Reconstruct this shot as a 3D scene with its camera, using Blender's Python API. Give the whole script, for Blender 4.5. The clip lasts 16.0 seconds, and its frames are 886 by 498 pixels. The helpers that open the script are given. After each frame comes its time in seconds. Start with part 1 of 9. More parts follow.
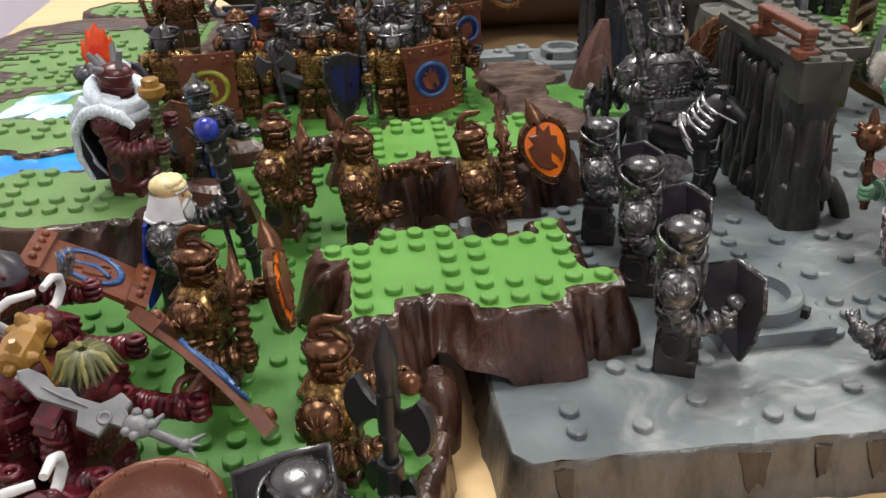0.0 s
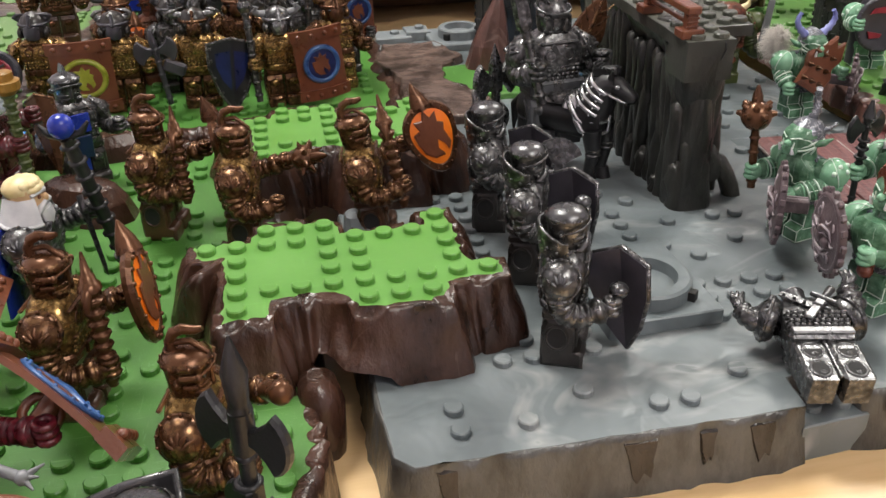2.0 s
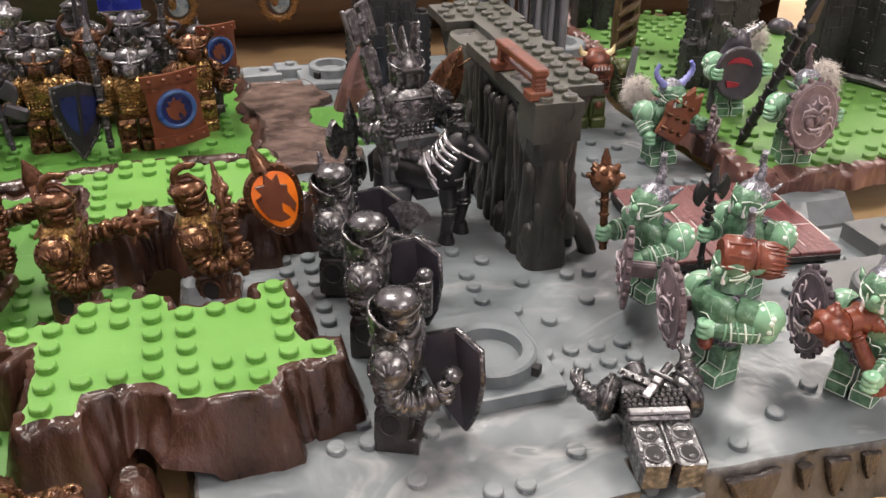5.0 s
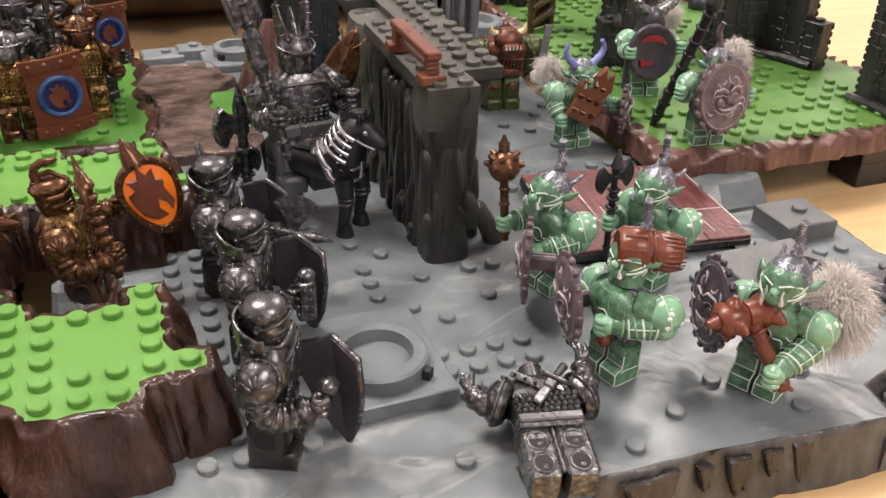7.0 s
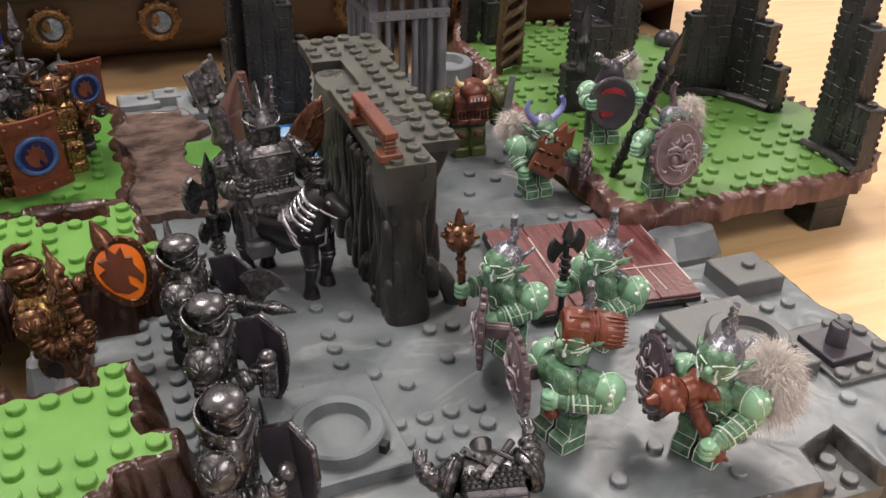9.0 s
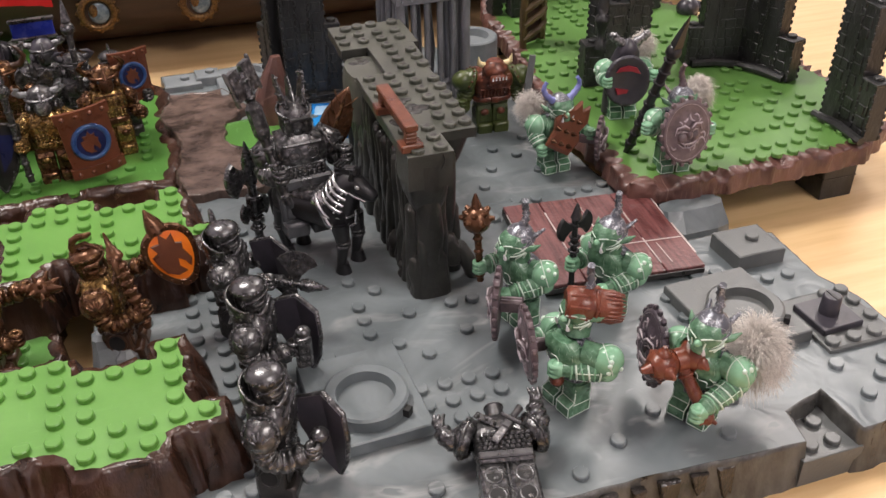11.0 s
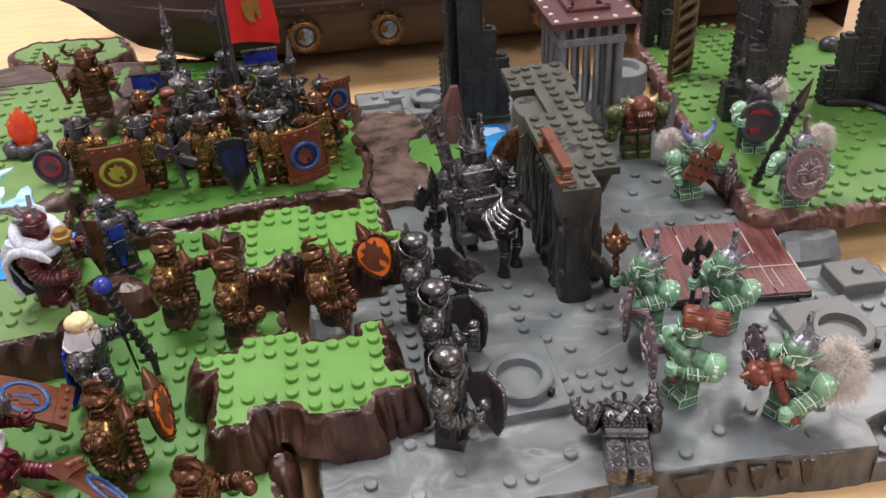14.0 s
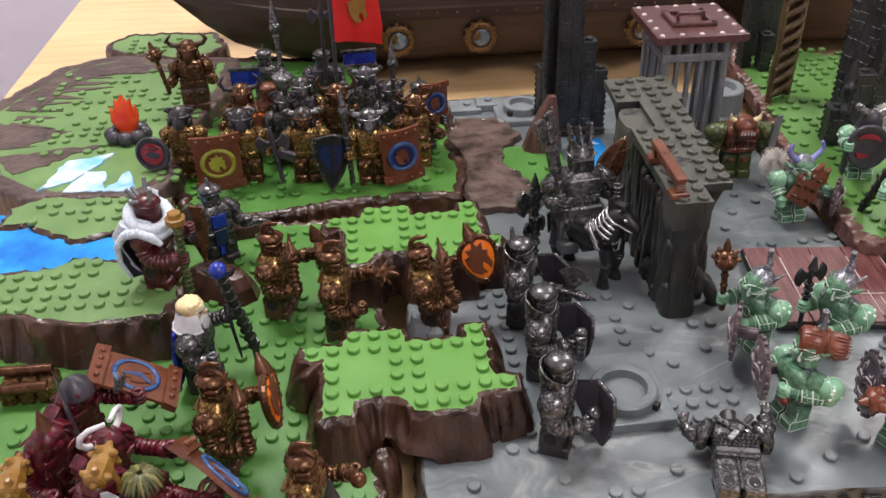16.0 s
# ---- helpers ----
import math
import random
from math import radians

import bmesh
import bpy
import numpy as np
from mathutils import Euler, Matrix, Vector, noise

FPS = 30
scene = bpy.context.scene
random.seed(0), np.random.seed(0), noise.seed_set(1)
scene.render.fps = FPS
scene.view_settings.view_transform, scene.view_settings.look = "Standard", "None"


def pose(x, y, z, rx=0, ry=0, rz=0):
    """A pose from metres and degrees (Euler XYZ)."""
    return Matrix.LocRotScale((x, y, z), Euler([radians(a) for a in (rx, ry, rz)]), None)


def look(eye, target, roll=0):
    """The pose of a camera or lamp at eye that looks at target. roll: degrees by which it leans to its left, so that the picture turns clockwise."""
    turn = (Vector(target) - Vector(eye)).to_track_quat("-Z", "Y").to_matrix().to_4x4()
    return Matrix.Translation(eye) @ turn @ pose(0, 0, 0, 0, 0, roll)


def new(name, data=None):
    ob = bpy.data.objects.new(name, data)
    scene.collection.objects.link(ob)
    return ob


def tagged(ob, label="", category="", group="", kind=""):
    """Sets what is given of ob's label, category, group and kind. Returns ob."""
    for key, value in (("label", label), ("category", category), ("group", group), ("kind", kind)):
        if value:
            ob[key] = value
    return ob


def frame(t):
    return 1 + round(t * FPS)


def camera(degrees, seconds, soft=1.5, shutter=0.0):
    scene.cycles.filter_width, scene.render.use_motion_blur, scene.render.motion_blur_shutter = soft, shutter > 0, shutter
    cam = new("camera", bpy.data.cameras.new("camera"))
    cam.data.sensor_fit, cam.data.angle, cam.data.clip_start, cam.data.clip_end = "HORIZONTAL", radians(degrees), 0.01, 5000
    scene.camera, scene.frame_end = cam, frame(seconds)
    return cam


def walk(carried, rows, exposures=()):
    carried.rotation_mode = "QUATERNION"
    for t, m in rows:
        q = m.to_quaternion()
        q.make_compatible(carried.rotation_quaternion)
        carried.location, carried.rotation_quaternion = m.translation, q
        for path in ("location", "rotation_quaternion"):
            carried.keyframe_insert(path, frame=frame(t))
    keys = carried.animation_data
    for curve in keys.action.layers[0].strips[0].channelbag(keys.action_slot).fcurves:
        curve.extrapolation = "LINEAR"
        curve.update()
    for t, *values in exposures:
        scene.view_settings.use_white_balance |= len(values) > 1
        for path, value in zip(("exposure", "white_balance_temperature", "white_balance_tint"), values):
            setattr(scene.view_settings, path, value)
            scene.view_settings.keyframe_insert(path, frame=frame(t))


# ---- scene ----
# One unit of the plan is one stud pitch.
U = 0.008
cam = camera(52.5, 16.0, 1.5)
PATH = [
    (0, (0.309, -24.509, 17.194), (1.935, -6.851, 7.945), -1.61),
    (0.5, (0.990, -23.727, 16.926), (3.374, -6.287, 7.431), -0.84),
    (1, (1.352, -23.946, 16.885), (4.058, -6.550, 7.395), -0.82),
    (1.5, (1.667, -23.809, 16.704), (4.609, -6.532, 7.068), -1.00),
    (2, (1.957, -23.482, 17.042), (5.169, -6.284, 7.353), -1.18),
    (2.5, (2.483, -23.207, 17.166), (5.933, -5.929, 7.703), -0.87),
    (3, (2.665, -23.058, 17.979), (6.257, -5.620, 8.867), -0.44),
    (3.5, (3.287, -22.665, 18.352), (7.312, -5.284, 9.313), 0.29),
    (4, (3.900, -22.451, 18.675), (8.393, -5.314, 9.394), 0.69),
    (6.5, (6.619, -21.066, 17.977), (12.480, -4.618, 8.224), 1.85),
    (7, (7.359, -20.783, 18.165), (13.504, -4.569, 8.198), 1.92),
    (7.5, (7.669, -20.467, 18.412), (14.014, -4.326, 8.451), 1.95),
    (8, (8.467, -20.039, 19.201), (14.948, -3.905, 9.316), 2.12),
    (10.5, (8.483, -23.212, 23.700), (14.085, -7.301, 12.954), -0.19),
    (11, (8.602, -23.341, 24.125), (13.844, -7.500, 13.098), -0.66),
    (11.5, (8.452, -24.438, 25.657), (13.142, -8.653, 14.306), -1.13),
    (12, (8.232, -25.914, 27.053), (12.323, -10.030, 15.611), -1.91),
    (12.5, (8.040, -27.201, 28.415), (11.664, -11.296, 16.843), -2.12),
    (13, (8.006, -28.763, 29.977), (11.235, -12.692, 18.518), -3.01),
    (13.5, (7.428, -29.669, 30.406), (9.965, -13.411, 19.039), -3.54),
    (14, (6.225, -30.063, 30.619), (8.368, -13.672, 19.362), -3.19),
    (14.5, (5.757, -29.834, 30.589), (7.724, -13.375, 19.398), -2.67),
    (15, (5.031, -29.994, 30.540), (6.669, -13.460, 19.408), -2.57),
    (15.5, (4.091, -29.894, 30.342), (5.474, -13.275, 19.301), -2.21),
    (16, (2.918, -29.860, 30.090), (4.167, -13.160, 19.156), -1.54),
]


def at(p):
    return tuple(v * U for v in p)


walk(cam, [(t, look(at(eye), at(target), roll)) for t, eye, target, roll in PATH],
     [(0, 0.24, 6250, 6), (2, 0.32, 6350, 8), (4, 0.62, 6500, 13), (6.5, 0.56, 6650, 17), (7.5, 0.36, 6600, 15), (8, 0.26, 6600, 16), (10.5, 0.18, 6500, 15), (12.5, 0.16, 6400, 15), (14.5, 0.20, 6300, 16), (16, 0.16, 6200, 14)])

# ---- light: a lit room at night ----
world = bpy.data.worlds.new("world")
scene.world = world
world.use_nodes = True
world.node_tree.nodes["Background"].inputs[0].default_value = (1.0, 0.9, 0.8, 1)
world.node_tree.nodes["Background"].inputs[1].default_value = 0.03
scene.view_settings.exposure = 0.0


def area_lamp(name, place, target, size, power, color):
    data = bpy.data.lights.new(name, "AREA")
    data.shape, data.size, data.size_y = "RECTANGLE", size[0], size[1]
    data.energy, data.color = power, color
    ob = new(name, data)
    ob.matrix_world = look(place, target)
    return ob


area_lamp("ceiling_lamp_light", (-0.25, 0.55, 1.32), (-0.2, 0.5, 0), (0.55, 0.30), 18.0, (1.0, 0.955, 0.885))
area_lamp("ceiling_lamp_light", (1.15, 0.95, 1.32), (1.1, 0.9, 0), (0.55, 0.30), 15.0, (1.0, 0.955, 0.885))
# Added fill behind the camera for front faces; no such lamp is seen.
area_lamp("ceiling_lamp_light", (0.55, -0.95, 1.32), (0.5, -0.9, 0), (0.55, 0.30), 10.0, (1.0, 0.955, 0.885))


# ---- materials ----
def tree(name):
    m = bpy.data.materials.new(name)
    m.use_nodes = True
    nt = m.node_tree
    return m, nt, nt.nodes["Principled BSDF"]


def noise_node(nt, scale, detail=4.0, rough=0.55, coord="Object", stretch=None):
    tc = nt.nodes.new("ShaderNodeTexCoord")
    n = nt.nodes.new("ShaderNodeTexNoise")
    n.inputs["Scale"].default_value = scale
    n.inputs["Detail"].default_value = detail
    n.inputs["Roughness"].default_value = rough
    src = tc.outputs[coord]
    if stretch:
        mp = nt.nodes.new("ShaderNodeMapping")
        mp.inputs["Scale"].default_value = stretch
        nt.links.new(src, mp.inputs["Vector"])
        src = mp.outputs["Vector"]
    nt.links.new(src, n.inputs["Vector"])
    return n


def ramp(nt, src, stops):
    r = nt.nodes.new("ShaderNodeValToRGB")
    els = r.color_ramp.elements
    while len(els) < len(stops):
        els.new(0.5)
    for e, (p, c) in zip(els, stops):
        e.position, e.color = p, (*c, 1)
    nt.links.new(src, r.inputs["Fac"])
    return r


def add_bump(nt, bsdf, src, strength, dist):
    b = nt.nodes.new("ShaderNodeBump")
    b.inputs["Strength"].default_value = strength
    b.inputs["Distance"].default_value = dist
    nt.links.new(src, b.inputs["Height"])
    nt.links.new(b.outputs["Normal"], bsdf.inputs["Normal"])
    return b


def plastic(name, dark, light, rough=0.35, scale=90, bump=0.15, metal=0.0, fine=900, dist=0.0004, stretch=None, spread=(0.35, 0.68)):
    """Moulded plastic: two tones over a soft noise, fine relief and uneven gloss."""
    m, nt, b = tree(name)
    n = noise_node(nt, scale, 5, 0.6, "Object", stretch)
    c = ramp(nt, n.outputs["Fac"], [(spread[0], dark), (spread[1], light)])
    nt.links.new(c.outputs["Color"], b.inputs["Base Color"])
    f = noise_node(nt, fine, 3, 0.6)
    add_bump(nt, b, f.outputs["Fac"], bump, dist)
    r = ramp(nt, n.outputs["Fac"], [(0.2, (rough * 0.75,) * 3), (0.8, (min(1, rough * 1.3),) * 3)])
    nt.links.new(r.outputs["Color"], b.inputs["Roughness"])
    b.inputs["Metallic"].default_value = metal
    return m


def scratched(m, tone, amount=0.5, size=70):
    """Adds pale rubbed scratches to a plastic."""
    nt = m.node_tree
    b = nt.nodes["Principled BSDF"]
    src = b.inputs["Base Color"].links[0].from_socket
    total = None
    for stretch, seed in (((1.0, 14.0, 1.0), 0.0), ((10.0, 1.2, 1.0), 3.0)):
        n = noise_node(nt, size, 3, 0.55, "Object", stretch)
        n.inputs["Distortion"].default_value = 0.4 + 0.1 * seed
        k = ramp(nt, n.outputs["Fac"], [(0.64, (0, 0, 0)), (0.72, (amount,) * 3)])
        if total is None:
            total = k.outputs["Color"]
        else:
            add = nt.nodes.new("ShaderNodeMath")
            add.operation = "MAXIMUM"
            nt.links.new(total, add.inputs[0])
            nt.links.new(k.outputs["Color"], add.inputs[1])
            total = add.outputs[0]
    mix = nt.nodes.new("ShaderNodeMix")
    mix.data_type = "RGBA"
    nt.links.new(total, mix.inputs[0])
    nt.links.new(src, mix.inputs[6])
    mix.inputs[7].default_value = (*tone, 1)
    nt.links.new(mix.outputs[2], b.inputs["Base Color"])


def moulded(name, low, high, edge, metal, rough, cell=900, bump=0.22):
    """Painted figure metal: brushed relief over hollows darkened in the colour."""
    m, nt, b = tree(name)
    tc = nt.nodes.new("ShaderNodeTexCoord")
    v = nt.nodes.new("ShaderNodeTexVoronoi")
    v.inputs["Scale"].default_value = cell
    v.feature = "SMOOTH_F1"
    nt.links.new(tc.outputs["Object"], v.inputs["Vector"])
    n = noise_node(nt, 520, 4, 0.6)
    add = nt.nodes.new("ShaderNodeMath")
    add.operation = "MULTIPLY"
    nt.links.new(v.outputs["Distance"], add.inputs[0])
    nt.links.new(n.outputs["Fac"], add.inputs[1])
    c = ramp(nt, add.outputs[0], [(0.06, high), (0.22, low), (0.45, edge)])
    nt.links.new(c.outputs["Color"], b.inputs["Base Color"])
    add_bump(nt, b, add.outputs[0], bump, 0.0006)
    r = ramp(nt, n.outputs["Fac"], [(0.3, (rough * 0.7,) * 3), (0.7, (rough * 1.35,) * 3)])
    nt.links.new(r.outputs["Color"], b.inputs["Roughness"])
    b.inputs["Metallic"].default_value = metal
    return m


def veined(name, base, vein, rough, cell, width=0.05, metal=0.0):
    """Coloured plastic with a pale wash caught in its creases."""
    m, nt, b = tree(name)
    tc = nt.nodes.new("ShaderNodeTexCoord")
    v = nt.nodes.new("ShaderNodeTexVoronoi")
    v.feature = "DISTANCE_TO_EDGE"
    v.inputs["Scale"].default_value = cell
    v.inputs["Randomness"].default_value = 0.9
    wob = noise_node(nt, 260, 3)
    mix = nt.nodes.new("ShaderNodeMix")
    mix.data_type = "RGBA"
    mix.blend_type = "LINEAR_LIGHT"
    mix.inputs[0].default_value = 0.006
    nt.links.new(tc.outputs["Object"], mix.inputs[6])
    nt.links.new(wob.outputs["Color"], mix.inputs[7])
    nt.links.new(mix.outputs[2], v.inputs["Vector"])
    c = ramp(nt, v.outputs["Distance"], [(0.0, vein), (width, vein), (width * 2.2, base)])
    n = noise_node(nt, 120, 2)
    t = ramp(nt, n.outputs["Fac"], [(0.3, (0.82,) * 3), (0.7, (1.0,) * 3)])
    mul = nt.nodes.new("ShaderNodeMix")
    mul.data_type = "RGBA"
    mul.blend_type = "MULTIPLY"
    mul.inputs[0].default_value = 1.0
    nt.links.new(c.outputs["Color"], mul.inputs[6])
    nt.links.new(t.outputs["Color"], mul.inputs[7])
    nt.links.new(mul.outputs[2], b.inputs["Base Color"])
    add_bump(nt, b, v.outputs["Distance"], 0.35, 0.0006)
    b.inputs["Roughness"].default_value = rough
    b.inputs["Metallic"].default_value = metal
    return m


def wood_table():
    m, nt, b = tree("pale_wood_veneer")
    n = noise_node(nt, 14, 6, 0.6, "Object", (1, 9, 1))
    c = ramp(nt, n.outputs["Fac"], [(0.3, (0.60, 0.40, 0.19)), (0.5, (0.68, 0.47, 0.24)), (0.72, (0.73, 0.53, 0.29))])
    nt.links.new(c.outputs["Color"], b.inputs["Base Color"])
    f = noise_node(nt, 260, 3, 0.6, "Object", (1, 8, 1))
    add_bump(nt, b, f.outputs["Fac"], 0.05, 0.0003)
    b.inputs["Roughness"].default_value = 0.36
    return m


def wash_grey():
    """Grey plate plastic with swirls of pale dry-brushed paint."""
    m, nt, b = tree("grey_plate_plastic")
    n = noise_node(nt, 26, 3, 0.5)
    n.inputs["Distortion"].default_value = 1.6
    base = ramp(nt, n.outputs["Fac"], [(0.32, (0.092, 0.110, 0.117)), (0.5, (0.128, 0.150, 0.158)), (0.66, (0.164, 0.188, 0.197))])
    s = noise_node(nt, 24, 3, 0.55, "Object", (1.0, 1.9, 1.0))
    s.inputs["Distortion"].default_value = 1.5
    k = ramp(nt, s.outputs["Fac"], [(0.555, (0, 0, 0)), (0.64, (0.55,) * 3), (0.665, (0.75,) * 3), (0.69, (0.10,) * 3)])
    mix = nt.nodes.new("ShaderNodeMix")
    mix.data_type = "RGBA"
    patch = noise_node(nt, 9, 2, 0.5)
    some = ramp(nt, patch.outputs["Fac"], [(0.42, (0.06,) * 3), (0.58, (1, 1, 1))])
    amount = nt.nodes.new("ShaderNodeMath")
    amount.operation = "MULTIPLY"
    nt.links.new(k.outputs["Color"], amount.inputs[0])
    nt.links.new(some.outputs["Color"], amount.inputs[1])
    nt.links.new(amount.outputs[0], mix.inputs[0])
    nt.links.new(base.outputs["Color"], mix.inputs[6])
    mix.inputs[7].default_value = (0.33, 0.34, 0.335, 1)
    nt.links.new(mix.outputs[2], b.inputs["Base Color"])
    w = noise_node(nt, 70, 2, 0.4)
    w.inputs["Distortion"].default_value = 1.2
    add_bump(nt, b, w.outputs["Fac"], 0.40, 0.0020)
    b.inputs["Roughness"].default_value = 0.36
    return m


def rock(name, dark, light, rough=0.3, bump=0.6):
    m, nt, b = tree(name)
    n = noise_node(nt, 85, 5, 0.6, "Object", (1, 1, 0.5))
    c = ramp(nt, n.outputs["Fac"], [(0.32, dark), (0.62, light)])
    nt.links.new(c.outputs["Color"], b.inputs["Base Color"])
    f = noise_node(nt, 190, 4, 0.6, "Object", (1, 1, 0.5))
    add_bump(nt, b, f.outputs["Fac"], bump, 0.0012)
    b.inputs["Roughness"].default_value = rough
    return m


def fur(name, a, c2):
    m, nt, b = tree(name)
    n = noise_node(nt, 900, 3)
    c = ramp(nt, n.outputs["Fac"], [(0.3, a), (0.7, c2)])
    nt.links.new(c.outputs["Color"], b.inputs["Base Color"])
    b.inputs["Roughness"].default_value = 0.85
    return m


TABLE = wood_table()
GREY = wash_grey()
GREYPLAIN = plastic("plain_grey_plate_plastic", (0.082, 0.089, 0.088), (0.122, 0.129, 0.127), 0.36, 30, 0.3)
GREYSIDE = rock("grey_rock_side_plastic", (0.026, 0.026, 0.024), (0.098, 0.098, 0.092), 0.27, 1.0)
NAVY = plastic("dark_blue_paint", (0.005, 0.010, 0.050), (0.011, 0.020, 0.100), 0.3, 130, 0.1)
GREEN = plastic("green_plate_plastic", (0.052, 0.164, 0.024), (0.071, 0.206, 0.033), 0.38, 60, 0.10)
LIME = plastic("bright_green_plastic", (0.094, 0.250, 0.042), (0.113, 0.286, 0.051), 0.36, 60, 0.08)
TURF = plastic("leaf_green_plastic", (0.080, 0.188, 0.040), (0.106, 0.236, 0.054), 0.38, 45, 0.10)
PALEGREEN = plastic("pale_green_plastic", (0.105, 0.205, 0.060), (0.145, 0.255, 0.084), 0.42, 50, 0.10)
BROWN = rock("brown_rock_plastic", (0.017, 0.0080, 0.0052), (0.060, 0.027, 0.017), 0.27, 0.7)
MUD = rock("brown_grey_mud_paint", (0.026, 0.017, 0.013), (0.135, 0.095, 0.080), 0.22, 1.0)
EARTH = rock("dark_earth_paint", (0.034, 0.022, 0.018), (0.105, 0.072, 0.060), 0.36, 1.0)
RUST = rock("red_brown_rock_plastic", (0.048, 0.020, 0.016), (0.150, 0.072, 0.058), 0.33, 0.8)
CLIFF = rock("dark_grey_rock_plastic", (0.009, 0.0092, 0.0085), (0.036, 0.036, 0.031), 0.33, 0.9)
# The top brick's grey at about half tone: shade put into its sides.
CLIFFSHADE = plastic("shaded_grey_brick_plastic", (0.024, 0.025, 0.021), (0.052, 0.053, 0.045), 0.36, 70, 0.3)
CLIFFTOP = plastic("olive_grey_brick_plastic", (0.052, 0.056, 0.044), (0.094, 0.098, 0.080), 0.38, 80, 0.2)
CASTLE = rock("black_castle_plastic", (0.008, 0.008, 0.008), (0.034, 0.035, 0.035), 0.40, 0.8)
STONE = plastic("light_grey_stone_plastic", (0.145, 0.165, 0.175), (0.215, 0.235, 0.245), 0.40, 90, 0.2)
BARS = plastic("grey_bar_plastic", (0.125, 0.13, 0.14), (0.19, 0.195, 0.21), 0.40, 110, 0.2)
PLANK = plastic("red_brown_plank_plastic", (0.075, 0.022, 0.022), (0.165, 0.060, 0.058), 0.34, 70, 0.5, 0, 500, 0.0006, (11, 0.7, 1), (0.38, 0.60))
WASH = plastic("pale_paint_wash", (0.40, 0.34, 0.32), (0.62, 0.56, 0.54), 0.5, 200, 0.2)
ROOF = plastic("dark_maroon_roof_plastic", (0.052, 0.018, 0.017), (0.100, 0.040, 0.037), 0.32, 90, 0.3, 0, 500, 0.0006, (6, 1, 1))
WATER = plastic("blue_water_plastic", (0.010, 0.150, 0.560), (0.030, 0.360, 0.800), 0.22, 45, 0.15)
FOAM = plastic("pale_blue_ice_paint", (0.16, 0.46, 0.78), (0.74, 0.84, 0.88), 0.35, 70, 0.3)
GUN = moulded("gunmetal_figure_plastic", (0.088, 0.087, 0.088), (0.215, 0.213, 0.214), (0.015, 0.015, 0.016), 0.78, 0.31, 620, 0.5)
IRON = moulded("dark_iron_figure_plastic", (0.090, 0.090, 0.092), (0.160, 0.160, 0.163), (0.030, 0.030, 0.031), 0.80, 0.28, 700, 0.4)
MATTEBLACK = plastic("matte_black_shield_plastic", (0.004, 0.004, 0.005), (0.011, 0.011, 0.012), 0.5, 200, 0.3)
STEEL = plastic("polished_steel_plastic", (0.082, 0.082, 0.085), (0.140, 0.140, 0.144), 0.28, 150, 0.2, 0.78)
CHROME = plastic("bright_chrome_plastic", (0.42, 0.42, 0.43), (0.58, 0.58, 0.59), 0.22, 150, 0.1, 0.9)
SILVER = moulded("bright_silver_plastic", (0.190, 0.190, 0.195), (0.420, 0.420, 0.430), (0.030, 0.030, 0.034), 0.75, 0.34)
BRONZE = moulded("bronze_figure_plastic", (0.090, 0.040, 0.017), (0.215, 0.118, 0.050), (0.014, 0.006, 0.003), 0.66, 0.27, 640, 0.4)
COPPER = plastic("polished_bronze_plastic", (0.082, 0.035, 0.016), (0.130, 0.057, 0.026), 0.27, 150, 0.15, 0.58)
GOLD = moulded("old_gold_figure_plastic", (0.190, 0.112, 0.036), (0.440, 0.280, 0.098), (0.034, 0.018, 0.007), 0.72, 0.27)
BLACK = plastic("black_figure_plastic", (0.007, 0.007, 0.008), (0.018, 0.018, 0.020), 0.36, 200, 0.25)
PANTS = plastic("slate_grey_leg_plastic", (0.050, 0.053, 0.058), (0.085, 0.088, 0.095), 0.34, 200, 0.3)
DKLEG = plastic("dark_leg_plastic", (0.014, 0.012, 0.011), (0.032, 0.028, 0.026), 0.30, 200, 0.3)
BRLEG = plastic("brown_leg_plastic", (0.040, 0.018, 0.009), (0.075, 0.034, 0.016), 0.30, 200, 0.3)
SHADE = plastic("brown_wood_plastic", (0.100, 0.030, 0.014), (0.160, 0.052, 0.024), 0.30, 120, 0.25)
ORANGE = plastic("orange_paint", (0.80, 0.16, 0.010), (0.95, 0.24, 0.018), 0.30, 90, 0.05)
BLUE = plastic("blue_paint", (0.008, 0.020, 0.230), (0.020, 0.045, 0.360), 0.26, 120, 0.1)
RINGBLUE = plastic("slate_blue_paint", (0.016, 0.052, 0.170), (0.045, 0.115, 0.290), 0.3, 160, 0.1)
YELLOWGREEN = plastic("yellow_green_paint", (0.20, 0.22, 0.02), (0.36, 0.38, 0.05), 0.3, 160, 0.1)
CRIMSON = moulded("crimson_figure_plastic", (0.070, 0.005, 0.011), (0.125, 0.011, 0.020), (0.022, 0.002, 0.004), 0.05, 0.30, 420, 0.4)
MAROON = plastic("maroon_figure_plastic", (0.040, 0.005, 0.007), (0.080, 0.010, 0.013), 0.28, 140, 0.3)
RED = plastic("red_flag_plastic", (0.52, 0.010, 0.010), (0.68, 0.022, 0.018), 0.35, 70, 0.1)
FLAME = plastic("red_flame_plastic", (0.75, 0.030, 0.010), (0.85, 0.120, 0.015), 0.25, 90, 0.1)
ORC = plastic("green_orc_plastic", (0.042, 0.110, 0.058), (0.145, 0.288, 0.178), 0.22, 300, 0.5, 0, 700, 0.0006)
ORCLINE = plastic("pale_mint_dry_brush", (0.52, 0.66, 0.55), (0.70, 0.80, 0.72), 0.4, 300, 0.2)
ORCSKIN = plastic("mint_orc_plastic", (0.165, 0.365, 0.215), (0.235, 0.440, 0.290), 0.22, 150, 0.25)
